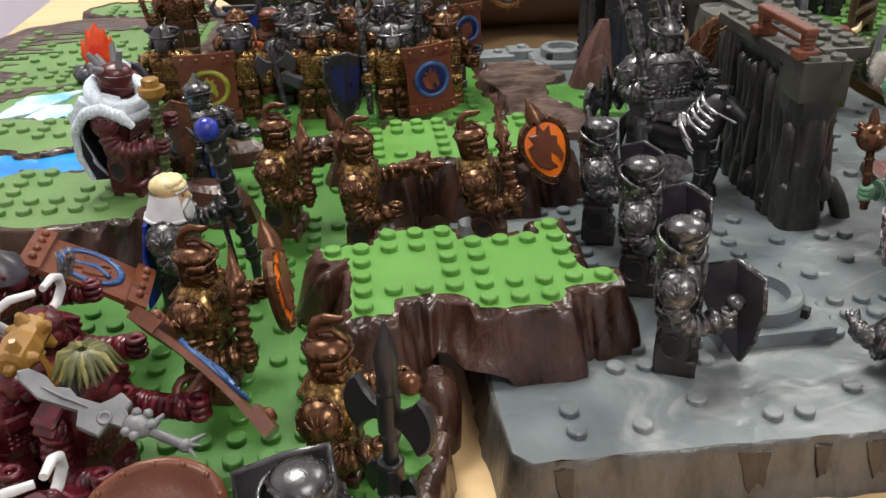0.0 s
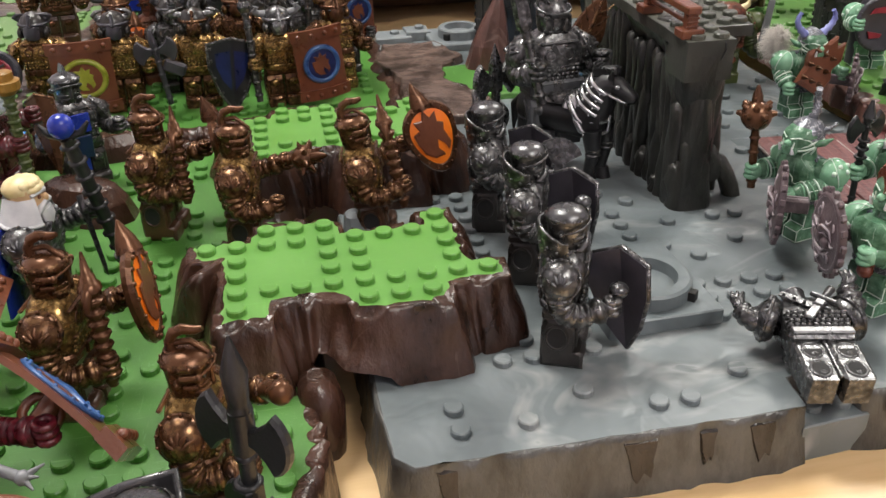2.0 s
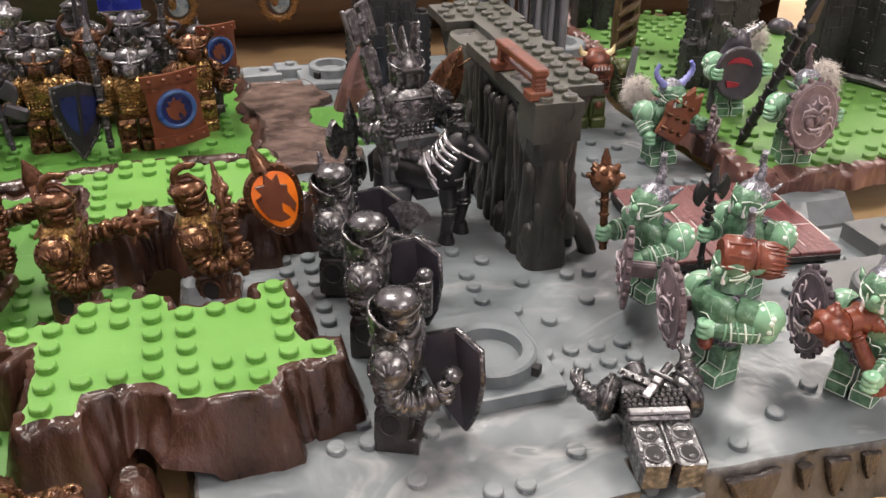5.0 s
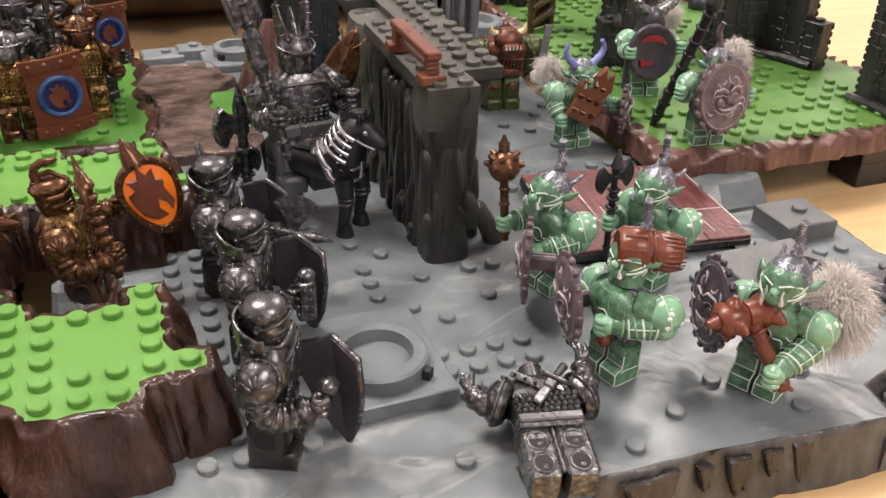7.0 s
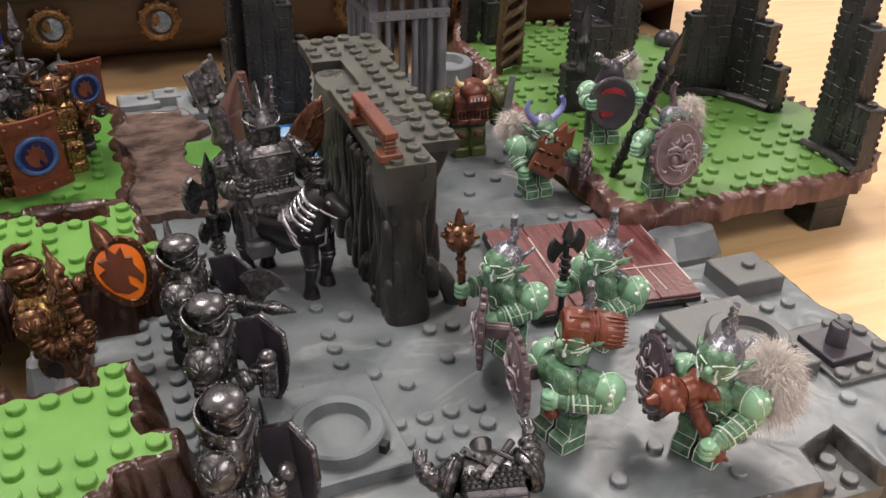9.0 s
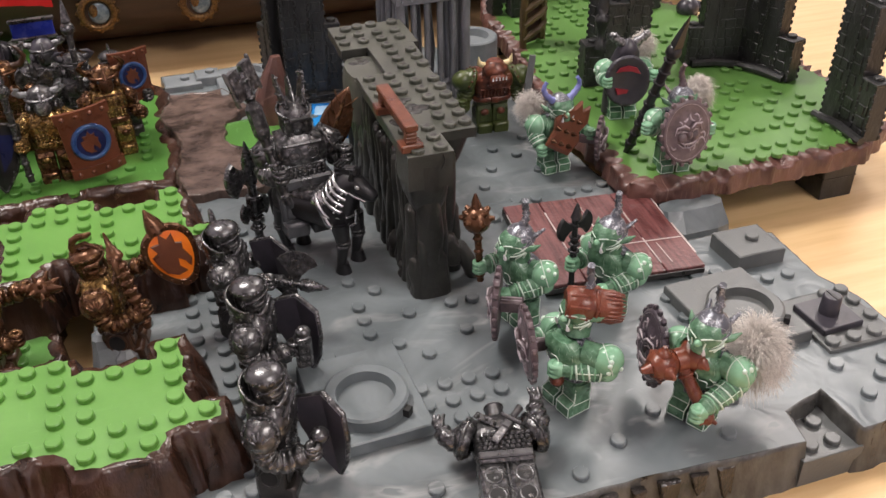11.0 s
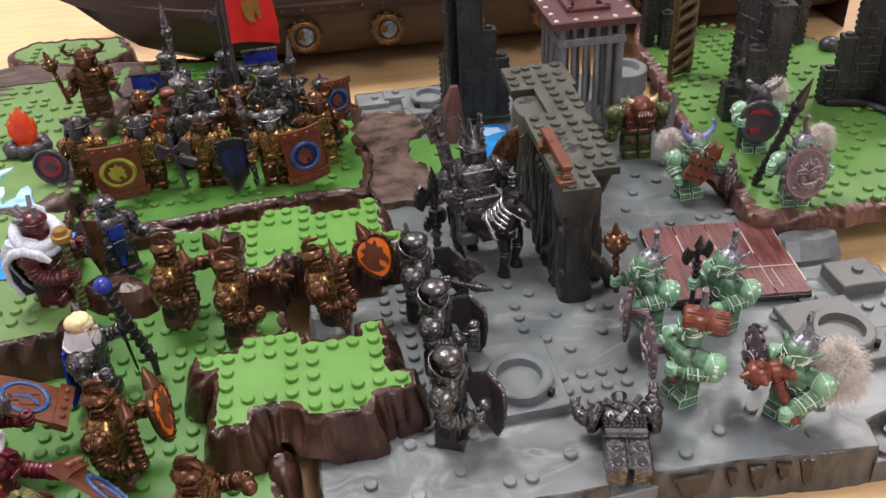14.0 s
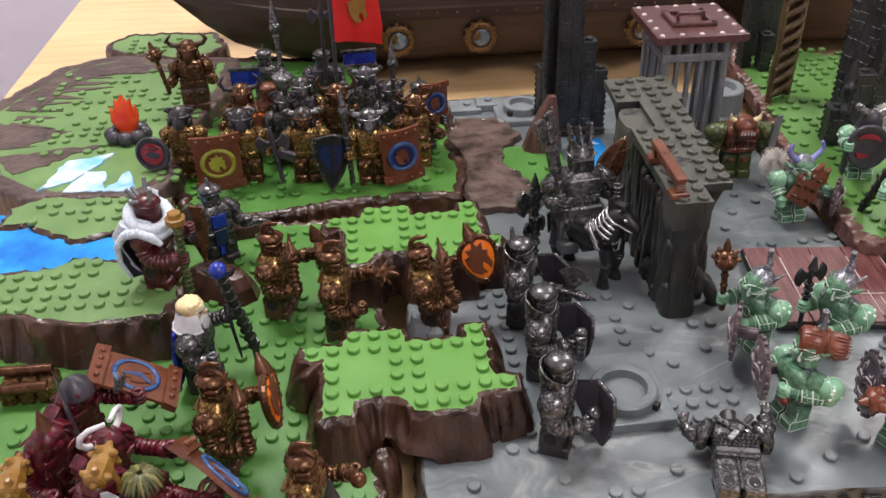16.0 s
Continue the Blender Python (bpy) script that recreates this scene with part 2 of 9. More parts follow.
ORCDARK = veined("dark_orc_harness", (0.030, 0.036, 0.050), (0.30, 0.33, 0.36), 0.35, 260, 0.018)
HELMGREY = veined("washed_steel_helmet", (0.130, 0.138, 0.160), (0.46, 0.47, 0.50), 0.30, 240, 0.02, 0.4)
MAUVE = plastic("mauve_shield_plastic", (0.075, 0.054, 0.060), (0.150, 0.110, 0.118), 0.32, 260, 0.5)
MAUVEDARK = plastic("dark_mauve_shield_plastic", (0.042, 0.034, 0.044), (0.085, 0.066, 0.080), 0.32, 260, 0.5)
MAUVEPALE = plastic("pale_mauve_shield_plastic", (0.098, 0.072, 0.078), (0.190, 0.142, 0.148), 0.34, 260, 0.5)
MAUVELINE = plastic("pale_mauve_paint_line", (0.36, 0.30, 0.33), (0.52, 0.46, 0.48), 0.4, 300, 0.2)
TERRA = plastic("brick_red_weapon_plastic", (0.105, 0.024, 0.012), (0.185, 0.048, 0.022), 0.28, 130, 0.4)
OGRE = moulded("brown_ogre_plastic", (0.110, 0.030, 0.016), (0.210, 0.070, 0.038), (0.030, 0.012, 0.008), 0.1, 0.35, 420, 0.5)
OGREGREEN = plastic("olive_ogre_plastic", (0.030, 0.045, 0.010), (0.070, 0.090, 0.022), 0.35, 160, 0.3)
WHITE = plastic("white_plastic", (0.50, 0.51, 0.53), (0.66, 0.66, 0.67), 0.4, 160, 0.2)
PALEGREY = plastic("pale_grey_weapon_plastic", (0.135, 0.140, 0.148), (0.200, 0.205, 0.215), 0.45, 160, 0.2)
CREAM = plastic("cream_hair_plastic", (0.62, 0.50, 0.24), (0.76, 0.66, 0.40), 0.40, 220, 0.3)
MUSTARD = plastic("mustard_weapon_plastic", (0.200, 0.100, 0.015), (0.300, 0.160, 0.030), 0.33, 130, 0.2)
SKIN = plastic("tan_face_plastic", (0.52, 0.33, 0.17), (0.60, 0.40, 0.22), 0.4, 160, 0.1)
LILAC = plastic("blue_lilac_horn_plastic", (0.13, 0.15, 0.42), (0.26, 0.29, 0.58), 0.35, 160, 0.2)
FURGREY = fur("grey_fur_tuft", (0.50, 0.46, 0.42), (0.80, 0.76, 0.71))
FURWHITE = fur("white_blue_fur_collar", (0.42, 0.50, 0.58), (0.72, 0.77, 0.82))
HULL = plastic("dark_brown_hull_plastic", (0.026, 0.012, 0.008), (0.052, 0.026, 0.017), 0.46, 40, 0.2, 0, 300, 0.0005, (1, 1, 6))
LADDER = plastic("olive_brown_wood_plastic", (0.050, 0.030, 0.010), (0.110, 0.070, 0.026), 0.34, 130, 0.4)
BRASS = moulded("brass_port_plastic", (0.150, 0.080, 0.028), (0.260, 0.150, 0.055), (0.03, 0.016, 0.006), 0.6, 0.4)
PALEGLASS = plastic("pale_port_paint", (0.080, 0.120, 0.155), (0.260, 0.310, 0.340), 0.2, 260, 0.05)
SLATE = plastic("dark_slate_plastic", (0.030, 0.028, 0.036), (0.052, 0.048, 0.060), 0.35, 160, 0.15)
WALLPAINT = plastic("pale_lilac_wall_paint", (0.66, 0.62, 0.68), (0.72, 0.68, 0.73), 0.9, 6, 0.1, 0, 200)
CEILPAINT = plastic("white_ceiling_paint", (0.72, 0.71, 0.69), (0.78, 0.77, 0.75), 0.9, 6, 0.1, 0, 200)
FLOORMAT = plastic("grey_floor_covering", (0.58, 0.55, 0.60), (0.66, 0.63, 0.68), 0.8, 20, 0.2, 0, 300)
# Black that stands for the shade inside sockets, notches and gaps.
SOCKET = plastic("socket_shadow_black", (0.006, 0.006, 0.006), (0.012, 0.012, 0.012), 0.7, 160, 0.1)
MATTEBLACK.node_tree.nodes["Principled BSDF"].inputs["Specular IOR Level"].default_value = 0.18
scratched(GREEN, (0.150, 0.320, 0.105), 0.55)
scratched(GREEN, (0.200, 0.370, 0.150), 0.5, 330)
scratched(TURF, (0.150, 0.300, 0.090), 0.4)
scratched(PALEGREEN, (0.230, 0.340, 0.170), 0.45)
scratched(PALEGREEN, (0.260, 0.370, 0.200), 0.45, 300)
scratched(ORC, (0.42, 0.60, 0.47), 0.55, 150)
scratched(ORCSKIN, (0.50, 0.66, 0.55), 0.45, 150)
scratched(LIME, (0.150, 0.360, 0.080), 0.25)
scratched(BROWN, (0.150, 0.098, 0.076), 0.30, 60)
scratched(RUST, (0.300, 0.200, 0.170), 0.5, 50)


def glow_mat():
    m, nt, b = tree("lamp_diffuser")
    b.inputs["Emission Color"].default_value = (1.0, 0.88, 0.72, 1)
    b.inputs["Emission Strength"].default_value = 3.0
    return m


GLOW = glow_mat()


# ---- mesh building ----
class Build:
    """Collects shapes in stud pitches; done() turns them into one mesh object in metres."""

    def __init__(self):
        self.v, self.f, self.m, self.s, self.slots = [], [], [], [], []
        self.stack = [Matrix.Identity(4)]

    def push(self, m):
        self.stack.append(self.stack[-1] @ m)

    def pop(self):
        self.stack.pop()

    def add(self, verts, faces, mat, smooth=False):
        if mat not in self.slots:
            self.slots.append(mat)
        k, n, m = self.slots.index(mat), len(self.v), self.stack[-1]
        self.v += [m @ Vector(p) for p in verts]
        self.f += [tuple(i + n for i in f) for f in faces]
        self.m += [k] * len(faces)
        self.s += [smooth] * len(faces)

    def box(self, c, s, mat, ch=0.06, rot=(0, 0, 0), taper=1.0):
        """A box with chamfered edges; taper narrows its top."""
        ch = min(ch, min(s) * 0.45)
        vs, idx = [], {}
        for sx in (-1, 1):
            for sy in (-1, 1):
                for sz in (-1, 1):
                    k = taper if sz > 0 else 1.0
                    hx, hy, hz = s[0] / 2 * k, s[1] / 2 * k, s[2] / 2
                    for ax in range(3):
                        p = [sx * (hx - ch), sy * (hy - ch), sz * (hz - ch)]
                        p[ax] = (sx * hx, sy * hy, sz * hz)[ax]
                        idx[(sx, sy, sz, ax)] = len(vs)
                        vs.append(p)
        fs = []
        for ax in range(3):
            a, b = [i for i in range(3) if i != ax]
            for sg in (-1, 1):
                q = []
                for u, w in ((-1, -1), (1, -1), (1, 1), (-1, 1)):
                    k = [0, 0, 0]
                    k[ax], k[a], k[b] = sg, u, w
                    q.append(idx[(*k, ax)])
                fs.append(q if (sg > 0) == (ax != 1) else q[::-1])
        for ax in range(3):
            a, b = [i for i in range(3) if i != ax]
            for u in (-1, 1):
                for w in (-1, 1):
                    k0, k1 = [0, 0, 0], [0, 0, 0]
                    k0[ax], k0[a], k0[b] = -1, u, w
                    k1[ax], k1[a], k1[b] = 1, u, w
                    fs.append([idx[(*k0, a)], idx[(*k1, a)], idx[(*k1, b)], idx[(*k0, b)]])
        for sx in (-1, 1):
            for sy in (-1, 1):
                for sz in (-1, 1):
                    fs.append([idx[(sx, sy, sz, i)] for i in range(3)])
        self.push(Matrix.Translation(c) @ Euler([radians(a) for a in rot]).to_matrix().to_4x4())
        self.add(vs, fs, mat)
        self.pop()

    def loft(self, rings, mat, n=16, power=2.0, smooth=True, cap=True):
        """Rings of (x, y, z, half width, half depth): a rounded body; power over 2 squares it."""
        vs, fs = [], []
        for x, y, z, hx, hy in rings:
            for i in range(n):
                a = 2 * math.pi * i / n
                c, s = math.cos(a), math.sin(a)
                vs.append((x + hx * math.copysign(abs(c) ** (2 / power), c), y + hy * math.copysign(abs(s) ** (2 / power), s), z))
        for r in range(len(rings) - 1):
            for i in range(n):
                j = (i + 1) % n
                fs.append((r * n + i, r * n + j, r * n + n + j, r * n + n + i))
        self.add(vs, fs, mat, smooth)
        if cap:
            self.add(vs[:n], [tuple(range(n))[::-1]], mat)
            self.add(vs[-n:], [tuple(range(n))], mat)

    def tube(self, pts, radii, mat, n=8, cap=True, smooth=True, flat=1.0):
        pts = [Vector(p) for p in pts]
        if not hasattr(radii, "__len__"):
            radii = [radii] * len(pts)
        vs, fs, ref = [], [], None
        for i, p in enumerate(pts):
            d = (pts[min(i + 1, len(pts) - 1)] - pts[max(i - 1, 0)]).normalized()
            if ref is None:
                ref = d.orthogonal().normalized()
            ref = (ref - d * ref.dot(d)).normalized()
            o = d.cross(ref)
            for k in range(n):
                a = 2 * math.pi * k / n
                vs.append(p + (ref * math.cos(a) + o * math.sin(a) * flat) * radii[i])
        for r in range(len(pts) - 1):
            for k in range(n):
                j = (k + 1) % n
                fs.append((r * n + k, r * n + j, r * n + n + j, r * n + n + k))
        self.add(vs, fs, mat, smooth)
        if cap:
            self.add(vs[:n], [tuple(range(n))[::-1]], mat)
            self.add(vs[-n:], [tuple(range(n))], mat)

    def cyl(self, p0, p1, r0, r1, mat, n=12):
        self.tube([p0, p1], [r0, r1], mat, n)

    def ball(self, c, r, mat, n=12, m=7):
        r = r if hasattr(r, "__len__") else (r, r, r)
        vs, fs = [(c[0], c[1], c[2] - r[2])], []
        for i in range(1, m):
            t = math.pi * i / m
            for k in range(n):
                a = 2 * math.pi * k / n
                vs.append((c[0] + r[0] * math.sin(t) * math.cos(a), c[1] + r[1] * math.sin(t) * math.sin(a), c[2] - r[2] * math.cos(t)))
        vs.append((c[0], c[1], c[2] + r[2]))
        for k in range(n):
            fs.append((0, 1 + (k + 1) % n, 1 + k))
            fs.append((len(vs) - 1, 1 + (m - 2) * n + k, 1 + (m - 2) * n + (k + 1) % n))
        for i in range(m - 2):
            for k in range(n):
                j = (k + 1) % n
                fs.append((1 + i * n + k, 1 + i * n + j, 1 + i * n + n + j, 1 + i * n + n + k))
        self.add(vs, fs, mat, True)

    def ring(self, c, big, small, mat, axis=(0, 0, 1), n=20, k=6, squash=1.0):
        q = Vector((0, 0, 1)).rotation_difference(Vector(axis)).to_matrix().to_4x4()
        self.push(Matrix.Translation(c) @ q)
        vs, fs = [], []
        for i in range(n):
            a = 2 * math.pi * i / n
            for j in range(k):
                b = 2 * math.pi * j / k
                r = big + small * math.cos(b)
                vs.append((r * math.cos(a) * squash, r * math.sin(a), small * math.sin(b)))
        for i in range(n):
            for j in range(k):
                i2, j2 = (i + 1) % n, (j + 1) % k
                fs.append((i * k + j, i2 * k + j, i2 * k + j2, i * k + j2))
        self.add(vs, fs, mat, True)
        self.pop()

    def prism(self, outline, z0, z1, mat, ch=0.06, side=None):
        """An upright prism on an outline (counter-clockwise), its top edge chamfered."""
        n = len(outline)
        cx, cy = sum(p[0] for p in outline) / n, sum(p[1] for p in outline) / n
        top = [(cx + (x - cx) * (1 - ch), cy + (y - cy) * (1 - ch), z1) for x, y in outline]
        h = ch * 0.8
        mid = [(x, y, z1 - min(h, (z1 - z0) * 0.5)) for x, y in outline]
        low = [(x, y, z0) for x, y in outline]
        vs = low + mid + top
        walls = [(r * n + i, r * n + (i + 1) % n, r * n + n + (i + 1) % n, r * n + n + i) for r in range(2) for i in range(n)]
        self.add(vs, walls, side or mat)
        self.add(top, [tuple(range(n))], mat)
        self.add(low, [tuple(range(n))[::-1]], side or mat)

    def slab(self, prof, x0, x1, mat, ch=0.06):
        """A profile of (y, z), counter-clockwise seen from +x, drawn out along x, its end edges chamfered."""
        n = len(prof)
        cy, cz = sum(p[0] for p in prof) / n, sum(p[1] for p in prof) / n
        k = 1 - ch / 0.55
        vs = []
        for x, q in ((x0, k), (x0 + ch, 1.0), (x1 - ch, 1.0), (x1, k)):
            vs += [(x, cy + (y - cy) * q, cz + (z - cz) * q) for y, z in prof]
        self.add(vs, [(r * n + i, r * n + (i + 1) % n, r * n + n + (i + 1) % n, r * n + n + i) for r in range(3) for i in range(n)], mat)
        self.add(vs[:n], [tuple(range(n))[::-1]], mat)
        self.add(vs[-n:], [tuple(range(n))], mat)

    def stud(self, x, y, z, mat, r=0.305, h=0.21, n=14):
        self.loft([(x, y, z - 0.02, r, r), (x, y, z + h - 0.04, r, r), (x, y, z + h, r - 0.04, r - 0.04)], mat, n, 2.0, False)

    def done(self, name, parent=None, label="", place=None, turn=0.0, lean=(0, 0)):
        me = bpy.data.meshes.new(name)
        me.from_pydata([p * U for p in self.v], [], self.f)
        for mat in self.slots:
            me.materials.append(mat)
        me.polygons.foreach_set("material_index", self.m)
        me.polygons.foreach_set("use_smooth", self.s)
        me.update()
        ob = new(name, me)
        if place:
            ob.matrix_basis = pose(*at(place), lean[0], lean[1], turn)
        if parent:
            ob.parent = parent
        if label:
            ob["label"] = label
        return ob


def group_at(name, place=(0, 0, 0), turn=0.0):
    ob = new(name)
    ob.empty_display_size = 0.01
    ob.matrix_basis = pose(*at(place), 0, 0, turn)
    return ob


def wob(x, y, seed=0.0):
    return noise.noise(Vector((x, y, seed)))


def dense(outline, step, jitter, seed):
    """An outline cut into short steps and roughened."""
    out = []
    n = len(outline)
    for i in range(n):
        a, b = Vector((*outline[i], 0)), Vector((*outline[(i + 1) % n], 0))
        k = max(1, int((b - a).length / step))
        for j in range(k):
            p = a.lerp(b, j / k)
            d = (b - a).normalized()
            o = Vector((d.y, -d.x, 0)) * (wob(p.x * 1.1, p.y * 1.1, seed) * 1.3 + 0.4 * wob(p.x * 3, p.y * 3, seed + 5)) * jitter
            out.append(p + o)
    return out


def normals(pts, reach=3):
    n, out = len(pts), []
    for i in range(n):
        d = pts[(i + reach) % n] - pts[(i - reach) % n]
        v = Vector((d.y, -d.x, 0))
        out.append(v.normalized() if v.length > 1e-6 else Vector((1, 0, 0)))
    return out


def columns(pts, seed, lo, hi):
    """Splits a closed outline into bulging rock columns: for each point its bulge and its column's two chances."""
    r = random.Random(seed)
    out, left, span, a, c = [], 0.0, 0.0, 0.0, 0.0
    for i, p in enumerate(pts):
        if left <= 0:
            span = left = r.uniform(lo, hi)
            a, c = r.uniform(0.35, 1.0), r.random()
        u = 2 * (1 - left / span) - 1
        out.append((math.sqrt(max(0.0, 1 - u * u)), a, c))
        left -= (pts[(i + 1) % len(pts)] - p).length
    return out


def landform(name, label, outline, top, bottom, top_mat, side_mat, studs=(), flare=0.7, jitter=0.16, seed=1.0, rim=0.25, step=0.3, groove=0.22, category="toy terrain", lip=0.08, arch=None, cols=None):
    """A moulded plate: a flat studded top, a wavy paint line, and grooved rock sides."""
    root = group_at(name, (0, 0, 0))
    tagged(root, label, category)
    pts = dense(outline, 0.14 if cols else step, jitter, seed)
    nor = normals(pts, 6 if cols else 3)
    col = columns(pts, seed, cols[0], cols[1]) if cols else None
    if cols:
        pts = [p - n * (bulge * a * cols[3]) for p, n, (bulge, a, c) in zip(pts, nor, col)]
    b = Build()
    b.add([(p.x, p.y, top) for p in pts], [tuple(range(len(pts)))], top_mat)
    for x, y in studs:
        b.stud(x, y, top, top_mat)
    b.done("plate_top", root)
    n, hgt = len(pts), top - bottom
    rings = []
    arc = 0.0
    prof = [(0.0, 0.0), (rim * 0.5, lip), (rim, 0.0), (rim + 0.12 * flare, -0.12), (rim + 0.35 * flare, -0.4), (rim + 0.7 * flare, -0.75), (rim + flare, -1.0)]
    if cols:
        prof = [(0.0, 0.0), (rim * 0.5, lip), (rim, 0.0)] + [(rim + flare * h, -h) for h in (0.05, 0.14, 0.28, 0.45, 0.62, 0.8, 0.93, 1.0)]
    lev = []
    for r, (o, dz) in enumerate(prof):
        row = []
        for i, p in enumerate(pts):
            g = wob(p.x * 1.4, p.y * 1.4, seed + 9) + 0.6 * wob(p.x * 3.1, p.y * 3.1, seed + 4)
            k = o + (groove * g * min(1, r / 3) if r > 1 else 0.0)
            z = top + (dz if r < 3 else dz * hgt)
            if r in (3, 4, 5):
                z += 0.08 * hgt * wob(p.x * 2, p.y * 2, seed + r)
            if arch and r > 4 and p.y < arch[2]:
                u = (p.x - arch[0]) / (arch[1] - arch[0]) * 2 - 1
                if abs(u) < 1:
                    z += arch[3] * math.sqrt(1 - u * u) * (1.0 if r == 6 else 0.45)
            if cols:
                bulge, a, c = col[i]
                h = -dz if r > 2 else 0.0
                swell = (0.0, 0.12, 0.3)[r] if r < 3 else min(1.0, 0.45 + 3.2 * h) * (1.0 - 0.45 * h * c)
                g = wob(p.x * 1.1 + h * 0.7, p.y * 1.1 + h * hgt * 0.6, seed + 9)
                k = o + cols[2] * (bulge * a - 0.35) * swell + (groove * 0.7 * g * swell if r > 2 else 0.0)
                z = top + (dz if r < 3 else dz * hgt) - (0.0 if r == 0 else cols[4] * bulge * c * max(0.0, 1 - 1.4 * h))
                if r > 3 and h < 0.95:
                    z += 0.10 * hgt * wob(p.x * 1.3, p.y * 1.3 + h, seed + 2)
                if arch and h > 0.5 and p.y < arch[2]:
                    u = (p.x - arch[0]) / (arch[1] - arch[0]) * 2 - 1
                    if abs(u) < 1:
                        z += arch[3] * math.sqrt(1 - u * u) * ((h - 0.5) * 2)
            q = p + nor[i] * k
            row.append((q.x, q.y, z))
        lev.append(row)
    s = Build()
    vs = [q for row in lev for q in row]
    s.add(vs, [(r * n + (i + 1) % n, r * n + i, r * n + n + i, r * n + n + (i + 1) % n) for r in range(len(lev) - 1) for i in range(n)], side_mat, True)
    s.done("rock_side", root)
    return root


# ---- room and table ----
ZT = -2.1
MX, MY = -0.25, 0.25


def room():
    f = Build()
    f.box((70, 50, -94), (404, 404, 4), FLOORMAT, 0.1)
    tagged(f.done("floor"), "pale lilac floor covering below the table", "floor", kind="structure")
    c = Build()
    c.box((70, 50, 172), (404, 404, 4), CEILPAINT, 0.1)
    tagged(c.done("ceiling"), "white painted ceiling", "ceiling", kind="structure")
    for nm, ctr, size in (("wall_north", (70, 250, 39), (400, 4, 262)), ("wall_south", (70, -150, 39), (400, 4, 262)), ("wall_west", (-130, 50, 39), (4, 396, 262)), ("wall_east", (270, 50, 39), (4, 396, 262))):
        w = Build()
        w.box(ctr, size, WALLPAINT, 0.1)
        tagged(w.done(nm), "pale lilac painted wall of the room", "wall", kind="structure")
    # the last housing belongs to the added, unseen fill lamp
    for x, y in ((-31.25, 68.75), (143.75, 118.75), (68.75, -118.75)):
        l = Build()
        l.box((0, 0, 0.9), (74, 42, 1.6), WHITE, 0.3)
        root = l.done("ceiling_lamp", place=(x, y, 168.0))
        tagged(root, "white rectangular ceiling lamp with a glowing diffuser", "ceiling lamp")
        d = Build()
        d.box((0, 0, -0.1), (70, 38, 0.4), GLOW, 0.1)
        d.done("diffuser", root, "warm white diffuser")
    t = Build()
    t.box((49, 40, ZT - 1.9), (160, 130, 3.8), TABLE, 0.25)
    root = t.done("table")
    tagged(root, "pale wood veneer table under the toy battlefield", "table")
    for x in (-26, 124):
        for y in (-20, 100):
            g = Build()
            g.box((x, y, -49), (6, 6, 86), TABLE, 0.3)
            g.done("leg", root)


room()

# ---- moulded plates ----
PLAT = [(-0.45, -0.5), (0.9, -0.5), (1.15, 0.35), (1.6, 0.55), (3.0, 0.55), (3.4, 0.2), (3.6, -0.5), (6.4, -0.5), (6.6, 0.3), (7.2, 0.55), (8.5, 0.55), (8.55, 1.45), (7.6, 1.6), (7.45, 2.5), (7.5, 5.5), (6.5, 5.5), (6.4, 4.5), (3.6, 4.5), (3.45, 5.5), (0.6, 5.5), (0.4, 4.5), (-1.5, 4.5), (-1.5, 3.6), (-0.7, 3.4), (-0.45, 2.5)]
PSTUDS = [(0, 0), (4, 0), (5, 0), (6, 0)] + [(i, 1) for i in range(9)] + [(0, 2), (3, 2), (4, 2), (7, 2), (0, 3), (3, 3), (4, 3), (7, 3)] + [(i, 4) for i in range(-1, 8)] + [(1, 5), (2, 5), (3, 5), (7, 5)]
landform("rock_plateau", "raised lime green studded plateau with glossy brown rock sides", PLAT, 2.4, 0.0, LIME, BROWN, PSTUDS, 0.75, 0.14, 1.0, groove=0.34, lip=0.02, arch=(1.3, 4.6, 1.2, 0.75), cols=(0.55, 1.5, 0.42, 0.16, 0.35))
landform("rock_plateau", "raised lime green studded plateau behind the bronze warriors", [(x + 1, y + 12) for x, y in PLAT], 2.4, 0.0, LIME, BROWN, [(x + 1, y + 12) for x, y in PSTUDS], 0.75, 0.14, 3.0, groove=0.34, lip=0.02, cols=(0.55, 1.5, 0.42, 0.16, 0.35))

b = Build()
b.loft([(-0.30, -0.05, 0.0, 0.72, 0.50), (-0.24, 0.0, 0.3, 0.74, 0.52), (-0.06, 0.12, 1.0, 0.66, 0.60), (0.14, 0.28, 1.7, 0.54, 0.74), (0.32, 0.42, 2.1, 0.40, 0.84), (0.46, 0.44, 2.38, 0.20, 0.74), (0.52, 0.44, 2.44, 0.08, 0.5)], BROWN, 18, 3.2, True)
tagged(b.done("rock_fin", place=(-1.5, 3.0, 0), turn=-38), "smooth brown rock flank leaning on the plateau's side", "rock")
b = Build()
b.loft([(0, 0, -2.1, 0.7, 0.9), (0, 0, -0.4, 0.75, 0.95), (-0.05, 0, 0.35, 0.6, 0.8), (-0.1, 0, 0.62, 0.25, 0.4)], BROWN, 12, 2.2)
tagged(b.done("rock_lump", place=(2.2, -1.2, 0)), "rounded brown rock at the plate corner under the plateau", "rock")


def scatter(xs, ys, keep, test=None, seed=1):
    r = random.Random(seed)
    return [(x, y) for x in xs for y in ys if r.random() < keep and (test is None or test(x, y))]


